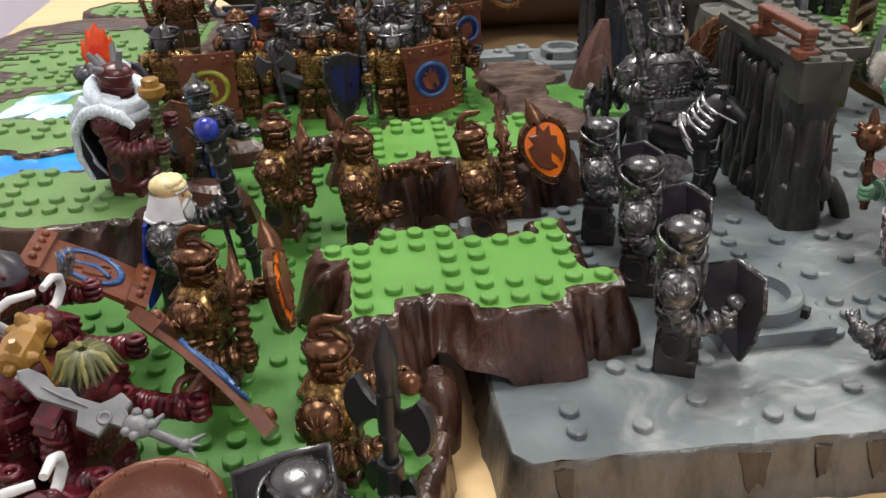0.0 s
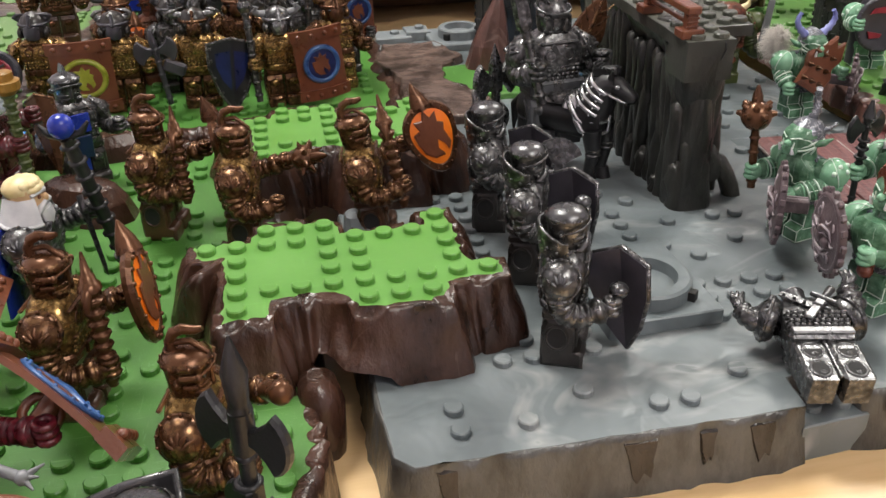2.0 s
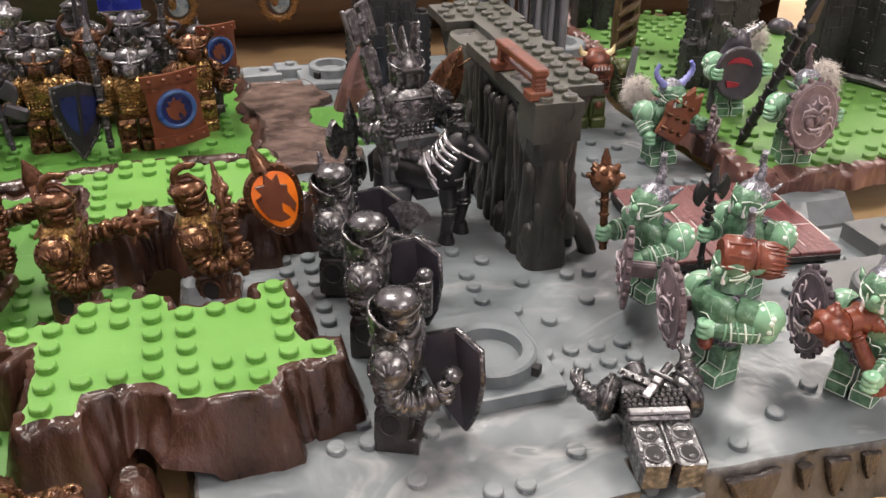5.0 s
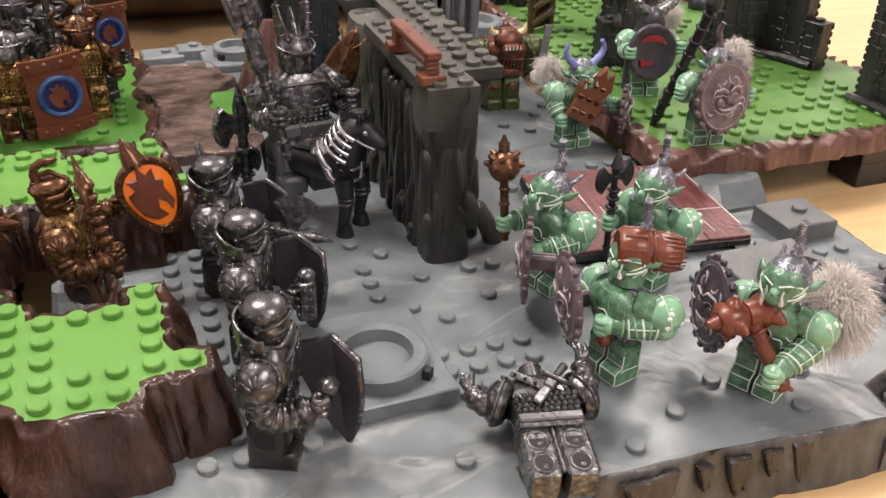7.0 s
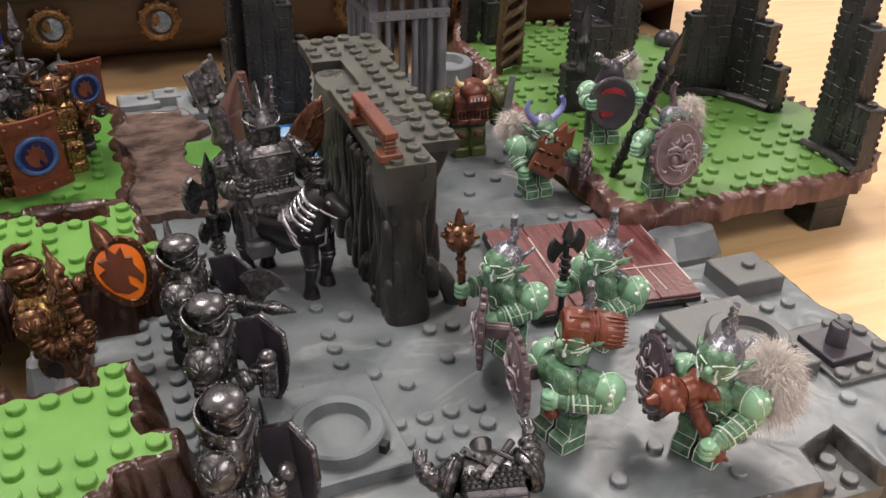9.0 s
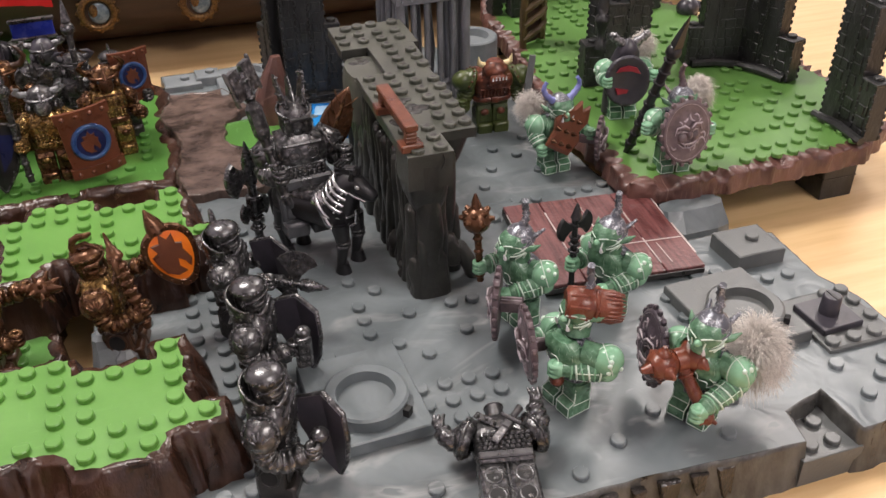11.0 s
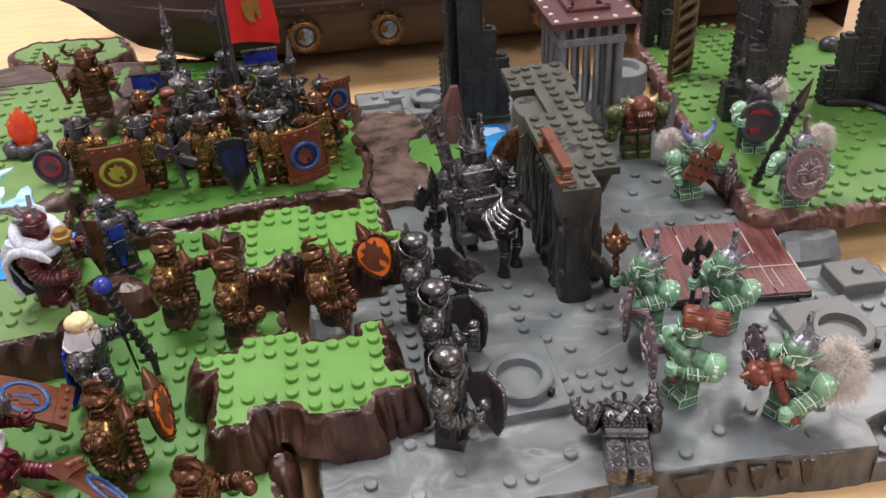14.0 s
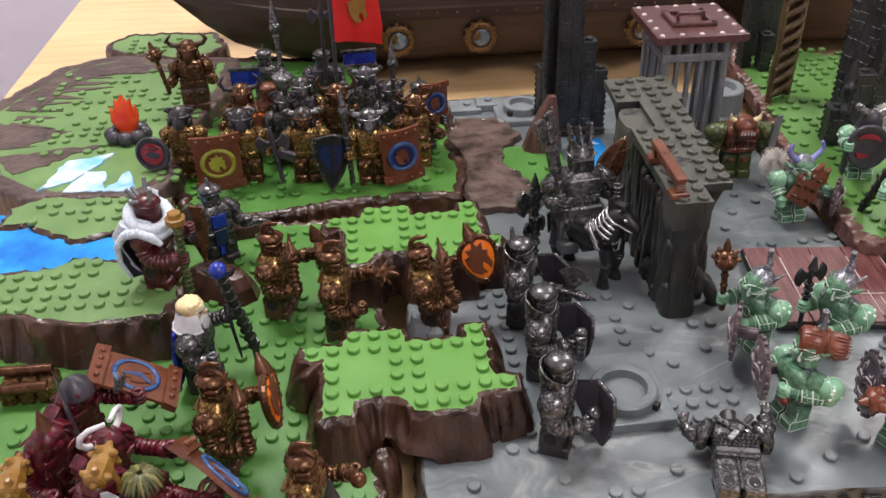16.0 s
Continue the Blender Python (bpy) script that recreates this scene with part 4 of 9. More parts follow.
    # low buttress with an open arch under it
    b.loft([(19.75, 9.0, 0.75, 0.25, 0.3), (19.7, 9.05, 0.95, 0.55, 0.42), (19.6, 9.1, 1.6, 0.62, 0.46), (19.45, 9.2, 2.2, 0.45, 0.4), (19.35, 9.2, 2.4, 0.2, 0.2)], CLIFF, 14, 2.4)
    b.loft([(20.75, 8.85, 0.0, 0.40, 0.36), (20.6, 8.9, 0.5, 0.42, 0.36), (20.35, 9.0, 1.1, 0.42, 0.36), (20.1, 9.1, 1.7, 0.3, 0.3), (20.0, 9.1, 1.85, 0.12, 0.12)], CLIFF, 14, 2.4)
    lobe(19.9, 9.75, 3.6, 0.46, 0.42)
    b.done("rock_body", root)
    t = Build()
    for pl in ([(17.42, 7.72), (19.42, 7.72), (19.42, 9.6), (17.42, 9.6)], [(17.42, 9.5), (21.05, 9.5), (21.2, 16.6), (17.5, 16.6)], [(19.0, 16.5), (21.3, 16.5), (21.5, 20.3), (19.0, 20.3)], [(17.6, 20.2), (21.8, 20.2), (21.8, 23.8), (17.7, 23.8)]):
        q = dense(pl, 0.5, 0.03, 65)
        # paler top, with the shade of its sides given by a darker colour
        t.prism([(p.x, p.y) for p in q], 6.75, 7.21, CLIFFTOP, 0.02, CLIFFSHADE)
    studs = [(17.95, 8.1), (18.95, 8.1), (18.95, 9.05), (18, 10), (19, 10), (20, 10), (20.7, 10.05), (19.8, 11), (20.75, 11), (20, 12), (20.8, 12), (20, 13), (20.85, 13), (18, 14), (19, 14), (20, 14), (20.9, 14), (18, 15), (19, 15), (20, 15), (20.9, 15), (18, 16), (19, 16), (20, 16), (20, 17), (21, 17), (20, 18), (21, 18), (20, 19), (21, 19), (20, 20), (18, 21), (19, 21), (20, 21), (21, 21), (18, 22), (19, 22), (20, 22), (21, 22), (18.5, 23), (20, 23.3), (21.2, 23.3), (19.2, 23.2)]
    for x, y in studs:
        t.stud(x, y, 7.2, CLIFFTOP)
        t.loft([(x, y, 7.405, 0.16, 0.16), (x, y, 7.415, 0.14, 0.14)], CLIFF, 10)
    # front block wholly in the darkened side tone
    t.prism([(17.44, 7.76), (19.38, 7.76), (19.38, 9.5), (17.44, 9.5)], 5.6, 6.76, CLIFFSHADE, 0.01)
    t.done("studded_top", root, "olive grey studded brick top")
    u = Build()
    u.loft([(18.4, 18.3, 6.9, 1.0, 1.6), (18.4, 18.3, 6.2, 1.1, 1.8), (18.2, 18.3, 4.5, 0.9, 1.6)], CLIFFTOP, 14, 2.6)
    u.done("rock_ledge", root)
    # rough broken patches between the studs and the crack in the front block
    for x, y, z, w, d in ((18.9, 12.6, 7.19, 1.0, 0.95), (18.5, 19.2, 6.86, 0.6, 0.8), (18.2, 11.2, 7.19, 0.5, 0.5)):
        u = Build()
        for k in range(9):
            a = r.uniform(0, 6.28)
            q = r.uniform(0.1, 0.9)
            u.ball((x + w * q * math.cos(a), y + d * q * math.sin(a), z), (r.uniform(0.2, 0.42), r.uniform(0.2, 0.42), r.uniform(0.04, 0.1)), CLIFF, 9, 5)
        u.done("rough_patch", root)
    u = Build()
    u.tube([(19.05, 7.9, 7.222), (18.95, 7.71, 7.1), (19.02, 7.70, 6.8), (18.86, 7.70, 6.46)], [0.025, 0.03, 0.025, 0.02], BLACK, 5)
    u.done("crack", root, "black split in the rock block")
    rail = group_at("toy_rail")
    tagged(rail, "red-brown plastic rail on two footed posts on the cliff", "toy rail")
    for y in (8.4, 12.3):
        s = Build()
        s.box((17.75, y, 7.40), (0.95, 0.75, 0.36), SHADE, 0.05)
        s.done("foot", rail)
        s = Build()
        s.box((17.75, y, 7.85), (0.45, 0.42, 0.7), SHADE, 0.04)
        for k in range(3):
            s.box((17.75, y - 0.2, 7.68 + 0.16 * k), (0.5, 0.1, 0.06), SHADE, 0.02)
        s.done("post", rail)
    s = Build()
    s.box((17.75, 10.35, 8.28), (0.58, 4.5, 0.30), SHADE, 0.05)
    s.box((17.75, 10.35, 7.75), (0.2, 3.6, 0.16), SHADE, 0.03)
    s.done("beam", rail)


cliff()


def bridge():
    root = group_at("plank_bridge", (27.3, 9.1, 0.42), -6.0)
    tagged(root, "red-brown plank bridge with pale worn seams", "toy bridge")
    base = Build()
    base.box((0, 0, -0.1), (7.7, 7.2, 0.3), DKLEG, 0.03)
    base.done("bridge_base", root)
    cuts = (None, None, -1.1, -1.1)
    for i in range(4):
        x = -2.88 + i * 1.92
        for y0, y1 in (((-3.6, cuts[i]), (cuts[i], 3.6)) if cuts[i] else ((-3.6, 3.6),)):
            p = Build()
            p.box((x, (y0 + y1) / 2, 0.14), (1.88, y1 - y0 - 0.04, 0.2), PLANK, 0.04)
            p.done("plank", root)
    w = Build()
    for i in range(5):
        x = -3.84 + i * 1.92
        w.box((x, -1.9 + 0.7 * (i % 3), 0.2), (0.08 - 0.03 * (i % 2), 2.2 + 0.5 * (i % 3), 0.1), WASH, 0.01)
        w.box((x, 1.9 - 0.5 * (i % 2), 0.2), (0.04 + 0.03 * (i % 2), 1.7 + 0.6 * (i % 2), 0.1), WASH, 0.01)
        w.box((x + 0.5, -2.2 + 1.3 * (i % 3), 0.235), (0.045, 1.3 + 0.4 * (i % 2), 0.02), WASH, 0.004, (0, 0, 2 - (i % 3))) if i < 4 else None
    w.box((1.9, -1.1, 0.2), (3.7, 0.05, 0.1), WASH, 0.01)
    w.done("worn_seams", root, "pale worn paint along the seams")


bridge()

RG = 1.5
RG_OUT = [(30.7, 12.0), (33, 11.3), (38, 11.5), (44.4, 11.6), (47.5, 13.5), (48.6, 19.6), (48.2, 27), (47.2, 32), (47.9, 35), (46, 37), (40, 41), (35, 44), (33.1, 39), (32.4, 31.5), (31.2, 25), (31.0, 16)]
rst = scatter([x + 0.2 for x in range(31, 48)], [y - 0.2 for y in range(12, 42)], 0.55, lambda x, y: not (x > 45 and y > 30) and x + 0.0 * y > 31.4 + (0.08 * (y - 20) if y > 20 else 0) and (x < 46) and not (y > 37 and (x > 43 or x < 35)), 13)
landform("green_baseplate", "raised green studded plate with chipped red-brown rim", RG_OUT, RG, 0.35, TURF, RUST, rst, 0.1, 0.2, 71.0, 0.65, 0.35, 0.22, "toy baseplate", 0.05, cols=(0.6, 1.5, 0.55, 0.55, 0.4))


def legs_under():
    for x, y, w, d, mat, lab in ((44.0, 13.0, 2.2, 2.2, CASTLE, "black brick leg under the raised green plate"), (33.0, 13.2, 3.6, 2.0, GREY, "grey rock support under the raised green plate"), (46, 31, 2.2, 2.2, CASTLE, "black brick leg under the raised green plate"), (35, 40, 2.2, 2.2, CASTLE, "black brick leg under the raised green plate")):
        b = Build()
        b.box((0, 0, -0.3 + (0.55 + ZT) / 2 + 0.3), (w, d, 0.55 - ZT), mat, 0.06)
        b.box((0, 0, (0.55 + ZT) / 2), (w + 0.05, d + 0.05, 0.08), BLACK, 0.02)
        tagged(b.done("plate_support", place=(x, y, 0)), lab, "support", "plate supports")
    b = Build()
    b.loft([(0, 0, ZT, 2.2, 1.2), (0, 0, -0.4, 2.0, 1.0), (0, 0.4, 0.5, 1.8, 0.6)], GREY, 10, 3, False)
    tagged(b.done("rock_ramp", place=(33.2, 10.0, 0)), "grey angular rock at the foot of the green plate", "rock")


legs_under()


def wall_piece(b, x, y, z0, w, d, h, steps=()):
    """Castle wall: worn blocks in uneven courses, toothed upright edges and a stud on top."""
    b.box((x, y, z0 + h / 2), (w, d, h), CASTLE, 0.05)
    k = max(2, int(h / 0.42))
    for i in range(k):
        zz = z0 + (i + 0.5) * h / k
        for sx in (-1, 1):
            for sy in (-1, 1):
                b.box((x + sx * (w / 2 - 0.01), y + sy * (d / 2 - 0.01), zz), (0.17 if i % 2 else 0.11, 0.11 if i % 2 else 0.17, h / k * 0.62), CASTLE, 0.03)
    b.stud(x, y, z0 + h, CASTLE, 0.3)
    b.box((x, y, z0 + h - 0.06), (w + 0.10, d + 0.10, 0.16), CASTLE, 0.04)
    r = random.Random(int(x * 31 + y * 17 + w * 7))
    rows = max(2, int(h / 0.62))
    for face in (-1, 1):
        for i in range(rows):
            zz = z0 + (i + 0.5) * h / rows
            xx = x - w / 2 + 0.16
            while xx < x + w / 2 - 0.3:
                bw = min(r.uniform(0.4, 0.85), x + w / 2 - 0.16 - xx)
                if r.random() < 0.6:
                    b.box((xx + bw / 2, y + face * (d / 2 + 0.005), zz + r.uniform(-0.05, 0.05)), (bw - 0.08, 0.05 + 0.09 * r.random(), h / rows - 0.10), CASTLE, 0.03, (0, r.uniform(-5, 5), 0))
                xx += bw


def wall_arm(root, corner, end, z0, thick, segs):
    """A castle wall that steps down from its corner towards its end; segs of (part name, length, height)."""
    c, e = Vector((*corner, 0)), Vector((*end, 0))
    d = (e - c).normalized()
    m = Matrix.Translation(c) @ pose(0, 0, 0, 0, 0, math.degrees(math.atan2(d.y, d.x)))
    run = 0.0
    for name, length, high in segs:
        b = Build()
        b.push(m)
        wall_piece(b, run + length / 2, 0, z0, length - 0.02, thick, high)
        b.pop()
        b.done(name, root)
        run += length


def towers():
    def start(label):
        root = group_at("castle_tower")
        tagged(root, label, "toy castle tower", "castle towers")
        return root

    def section(root, name, *walls, extra=None):
        for wv in walls:
            b = Build()
            wall_piece(b, *wv)
            if extra:
                extra(b)
            b.done(name, root)

    r = start("black brick castle tower rising in steps behind the cliff")
    wall_arm(r, (16.2, 31.2), (19.7, 31.1), 0, 0.9, [("tall_wall", 0.9, 15.0), ("tall_wall", 0.8, 10.5), ("step_wall", 1.0, 7.2), ("low_wall", 0.9, 5.0)])
    wall_arm(r, (15.95, 31.9), (15.4, 34.0), 0, 0.8, [("tall_wall", 0.9, 16.0), ("low_wall", 1.0, 4.6)])
    section(r, "plinth", (17.7, 30.55, 0, 4.2, 0.4, 0.5))
    r = start("tall black castle tower with a pointed finial on green")
    wall_arm(r, (37.5, 23.6), (33.2, 24.2), RG, 1.2, [("tall_wall", 1.5, 8.2), ("step_wall", 1.3, 5.2), ("low_wall", 1.2, 2.7)])
    wall_arm(r, (37.2, 24.5), (36.0, 29.0), RG, 1.2, [("tall_wall", 3.6, 14.0)])
    b = Build()
    b.loft([(0, 0, 2.6, 0.34, 0.34), (0, 0, 3.0, 0.34, 0.34), (0, 0, 3.1, 0.2, 0.2), (0, 0, 3.6, 0.22, 0.22), (0, 0, 4.3, 0.46, 0.4), (0, 0, 4.6, 0.46, 0.4), (0, 0, 4.7, 0.24, 0.22), (0, 0, 5.2, 0.40, 0.2), (0, 0, 5.7, 0.3, 0.14), (0, 0, 6.5, 0.02, 0.02)], CASTLE, 12)
    b.done("finial", r, place=(34.3, 23.4, RG - 0.1))
    r = start("black castle corner wall with stepped ends on green")
    wall_arm(r, (44.9, 24.1), (41.4, 24.9), RG, 1.0, [("tall_wall", 1.9, 12.0), ("step_wall", 0.9, 5.0), ("low_wall", 0.9, 2.6)])
    wall_arm(r, (45.05, 24.2), (46.2, 19.8), RG, 1.0, [("tall_wall", 2.0, 12.0), ("step_wall", 1.2, 5.0), ("low_wall", 1.2, 2.7)])
    b = Build()
    b.tube([(41.5, 24.1, RG + 0.26), (43.0, 23.75, RG + 0.3), (44.2, 23.1, RG + 0.26)], [0.24, 0.28, 0.26], CASTLE, 7, True, False)
    b.tube([(44.2, 23.1, RG + 0.26), (45.0, 21.5, RG + 0.3), (45.5, 20.0, RG + 0.26)], [0.26, 0.28, 0.24], CASTLE, 7, True, False)
    b.done("foot_rail", r)
    r = start("black castle corner wall at the plate's outer edge")
    wall_arm(r, (45.3, 15.4), (44.9, 10.8), RG, 1.0, [("tall_wall", 1.6, 12.0), ("step_wall", 1.2, 7.2), ("low_wall", 1.2, 3.4)])
    wall_arm(r, (45.9, 15.9), (48.0, 16.4), RG, 1.0, [("tall_wall", 1.8, 12.0)])
    b = Build()
    b.tube([(44.1, 15.2, RG + 0.25), (44.25, 13.2, RG + 0.3), (44.1, 11.2, RG + 0.25)], [0.24, 0.28, 0.24], CASTLE, 7, True, False)
    b.done("foot_rail", r)
    r = start("dark castle wall at the back of the green plate")
    section(r, "tall_wall", (35.6, 41.0, RG, 3.0, 1.2, 13), (33.4, 38.6, RG, 0.8, 1.2, 9))
    section(r, "step_wall", (34.6, 37.6, RG, 0.9, 1.0, 3.0))
    r = start("black castle wall beside the far plate corner")
    section(r, "tall_wall", (43.4, 37.5, RG, 2.2, 1.0, 13))
    section(r, "step_wall", (45.2, 35.8, RG, 0.8, 1.2, 7.0))
    b = Build()
    b.ball((0, 0, 0.4), (0.9, 0.8, 0.7), SLATE, 9, 6)
    b.ball((0.8, 0.3, 0.3), (0.6, 0.6, 0.5), SLATE, 8, 5)
    tagged(b.done("boulder", place=(47.0, 33.6, RG)), "dark boulders at the green plate's corner", "boulder")
    # leaning wooden ladder
    root = group_at("toy_ladder", (33.5, 31.6, RG), 24)
    tagged(root, "brown wooden toy ladder with slanted rungs", "ladder")
    for sx in (-0.95, 0.95):
        s = Build()
        s.tube([(sx, 0, 0), (sx * 1.04, 0.05, 2.0), (sx * 0.98, -0.05, 4.2), (sx * 1.03, 0, 6.4), (sx, 0, 8.6)], [0.24, 0.27, 0.24, 0.27, 0.24], LADDER, 7, True, False)
        s.done("rail", root)
    for i in range(8):
        s = Build()
        s.tube([(-1.05, -0.12, 0.55 + i), (-0.4, -0.2, 0.85 + i), (0.4, -0.2, 1.05 + i), (1.05, -0.12, 1.4 + i)], [0.2, 0.26, 0.24, 0.2], LADDER, 7, True, False)
        s.done("rung", root)
    s = Build()
    s.box((0, 0.22, 4.2), (1.7, 0.12, 8.2), HULL, 0.03)
    s.done("backing", root, "dark brown backing board")


towers()


def cage():
    root = group_at("toy_cage")
    tagged(root, "grey barred cage with a riveted red-brown roof", "toy cage")
    x0, x1, y0, y1 = 22.4, 27.0, 26.4, 31.4
    b = Build()
    b.box(((x0 + x1) / 2, (y0 + y1) / 2, 0.3), (x1 - x0, y1 - y0, 0.6), BARS, 0.05)
    b.done("cage_floor", root)
    for i in range(6):
        for j in range(6):
            if 0 < i < 5 and 0 < j < 5:
                continue
            x, y = x0 + 0.25 + (x1 - x0 - 0.5) * i / 5, y0 + 0.25 + (y1 - y0 - 0.5) * j / 5
            r = 0.3 if i in (0, 5) and j in (0, 5) else 0.19
            p = Build()
            w = 0.18 * wob(x * 3, y * 3, 7)
            p.tube([(x, y, 0.5), (x + w, y - w, 2.5), (x - w, y + w * 0.5, 5.0), (x, y, 8.6)], r, BARS, 7)
            p.done("bar", root)
    b = Build()
    for y in (y0 + 0.1, y1 - 0.1):
        b.box(((x0 + x1) / 2, y, 7.3), (x1 - x0 + 0.2, 0.3, 0.55), BARS, 0.05)
        for i in range(8):
            b.ball((x0 + 0.3 + i * 0.6, y - 0.17, 7.3), 0.09, STONE, 6, 4)
    for x in (x0 + 0.1, x1 - 0.1):
        b.box((x, (y0 + y1) / 2, 7.3), (0.3, y1 - y0, 0.55), BARS, 0.05)
    b.done("band", root)
    b = Build()
    cx, cy = (x0 + x1) / 2, (y0 + y1) / 2
    b.prism([(x0 - 0.8, y0 - 0.8), (x1 + 0.8, y0 - 0.8), (x1 + 0.8, y1 + 0.8), (x0 - 0.8, y1 + 0.8)], 8.6, 9.1, ROOF, 0.05)
    roof = b.done("cage_roof", root, "red-brown roof with pale rivets")
    b = Build()
    for i in range(5):
        for s in (0, 1):
            b.ball((x0 - 0.4 + (x1 - x0 + 0.8) * i / 4, (y0 - 0.4, y1 + 0.4)[s], 9.1), (0.2, 0.2, 0.12), WASH, 8, 4)
            if 0 < i < 4:
                b.ball(((x0 - 0.4, x1 + 0.4)[s], y0 - 0.4 + (y1 - y0 + 0.8) * i / 4, 9.1), (0.2, 0.2, 0.12), WASH, 8, 4)
    b.done("rivets", roof)
    b = Build()
    for dx, dy, w, d in ((0, -1.3, 3.0, 0.45), (0, 1.3, 3.0, 0.45), (-1.3, 0, 0.45, 3.0), (1.3, 0, 0.45, 3.0)):
        b.box((cx + dx, cy + dy, 9.22), (w, d, 0.3), ROOF, 0.05)
    b.tube([(cx - 0.9, cy - 0.4, 9.2), (cx - 0.9, cy - 0.4, 9.7), (cx + 0.9, cy - 0.4, 9.7), (cx + 0.9, cy - 0.4, 9.2)], 0.16, ROOF, 6)
    b.done("hatch", roof)


cage()


def ship():
    root = group_at("toy_ship")
    tagged(root, "dark brown toy ship hull with brass portholes", "toy ship")
    xs = [-17, -14.5, -12, -9.5, -7, -4.5, -2.2, -0.5, 1, 4, 8, 14, 22, 32, 44, 56]
    prof = [(9.0, -2.1), (6.8, -1.7), (4.2, -0.6), (1.8, 0.7), (0.5, 1.9), (-0.1, 4.6), (-0.1, 4.7), (-0.5, 4.8), (-0.5, 5.5), (-0.1, 5.6), (0.2, 8.5), (0.3, 13.0)]
    vs, lower, upper = [], [], []
    for x in xs:
        k = max(0.0, (-0.5 - x) / 14.5)
        back = 45.6 - 0.02 * x + 7.0 * k ** 1.4
        lift = 5.0 * k ** 1.5
        for o, z in prof:
            vs.append((x, back + o * max(0.0, 1 - 1.5 * k), max(z, z * (1 - k) + lift)))
    m = len(prof)
    for i in range(len(xs) - 1):
        for j in range(m - 1):
            f = (i * m + j, i * m + m + j, i * m + m + j + 1, i * m + j + 1)
            (lower if j < 5 else upper).append(f)
    b = Build()
    b.add(vs, lower, HULL, True)
    b.add(vs, upper, HULL, False)
    b.add([(56, 46, -2.1), (56, 60, -2.1), (56, 60, 13), (56, 46, 13)], [(0, 1, 2, 3)], HULL)
    b.add([(-17, 61, 9), (56, 46, 13), (56, 66, 13), (-17, 66, 13)], [(0, 1, 2, 3)], HULL)
    b.done("hull", root)
    for x in (-1.2, 5.1, 12.3, 19.4, 26.5, 33.5):
        y = 45.45 - 0.02 * x + (1.6 if x < 0 else 0)
        p = Build()
        p.push(Matrix.Translation((x, y, 2.7)) @ pose(0, 0, 0, 90, 0, 0))
        p.ring((0, 0, 0.05), 1.15, 0.26, BRASS, (0, 0, 1), 28, 8)
        for i in range(12):
            a = 2 * math.pi * i / 12
            p.ball((1.38 * math.cos(a), 1.38 * math.sin(a), 0.0), (0.2, 0.2, 0.14), BRASS, 7, 4)
        p.loft([(0, 0, -0.2, 1.1, 1.1), (0, 0, 0.06, 1.05, 1.05)], HULL, 24)
        p.ball((0.1, -0.05, 0.05), (0.75, 0.8, 0.16), PALEGLASS, 18, 6)
        p.ball((-0.25, 0.15, 0.12), (0.36, 0.5, 0.14), BRASS, 10, 5)
        p.pop()
        p.done("porthole", root, "brass ringed porthole")
    s = Build()
    for i in range(30):
        x = 3.5 + i * 1.7
        s.ball((x, 45.1 - 0.02 * x, 5.15), (0.12, 0.12, 0.12), BRASS, 6, 4)
    s.done("rail_rivets", root)
    b = Build()
    b.tube([(-6.5, 54, 5.0), (-5.6, 52.5, 4.2), (-5.0, 51.2, 3.6)], [0.22, 0.3, 0.4], SHADE, 8)
    b.done("anchor_boom", root)


ship()


# ---- figures: each one plain moulded mesh ----
def ribbed(b, pts, r0, r1, mat, n=11):
    """An arm of deep stacked rings along a bent line."""
    p = [Vector(q) for q in pts]
    total = sum((p[i + 1] - p[i]).length for i in range(len(p) - 1))
    k = max(4, int(total / 0.23))
    path, rad = [], []

    def along(d):
        for j in range(len(p) - 1):
            L = (p[j + 1] - p[j]).length
            if d <= L or j == len(p) - 2:
                return p[j].lerp(p[j + 1], d / L)
            d -= L

    for i in range(k):
        r = r0 + (r1 - r0) * i / k
        for f, q in ((0.0, 0.86), (0.22, 1.02), (0.5, 1.08), (0.78, 1.02)):
            path.append(along(total * (i + f) / k))
            rad.append(r * q)
    path.append(along(total))
    rad.append(r1 * 0.86)
    b.tube(path, rad, mat, n)


def rivets(b, c, r, z, n, mat, size=0.07, squash=1.0):
    for i in range(n):
        a = 2 * math.pi * i / n
        b.ball((c[0] + r * math.cos(a), c[1] + r * squash * math.sin(a), z), size, mat, 6, 4)


def filigree(b, c, rad, count, mat, seed, thick=0.045, front=None):
    """Short raised scrolls that lie on a rounded form."""
    r = random.Random(seed)
    c, done = Vector(c), 0
    while done < count:
        d = Vector((r.gauss(0, 1), r.gauss(0, 1), r.gauss(0, 0.6))).normalized()
        if front and d.dot(Vector(front)) < 0.1:
            continue
        done += 1
        o = d.orthogonal().normalized()
        o = (Matrix.Rotation(r.uniform(0, 6.3), 3, d) @ o)
        w = d.cross(o)
        pts = []
        for k in range(4):
            a = k * r.uniform(0.5, 1.0)
            e = (d + (o * math.cos(a) + w * math.sin(a)) * (0.34 - 0.04 * k)).normalized()
            pts.append(c + Vector((e.x * rad[0], e.y * rad[1], e.z * rad[2])) * 1.01)
        b.tube(pts, [thick * 0.7, thick, thick, thick * 0.5], mat, 5)


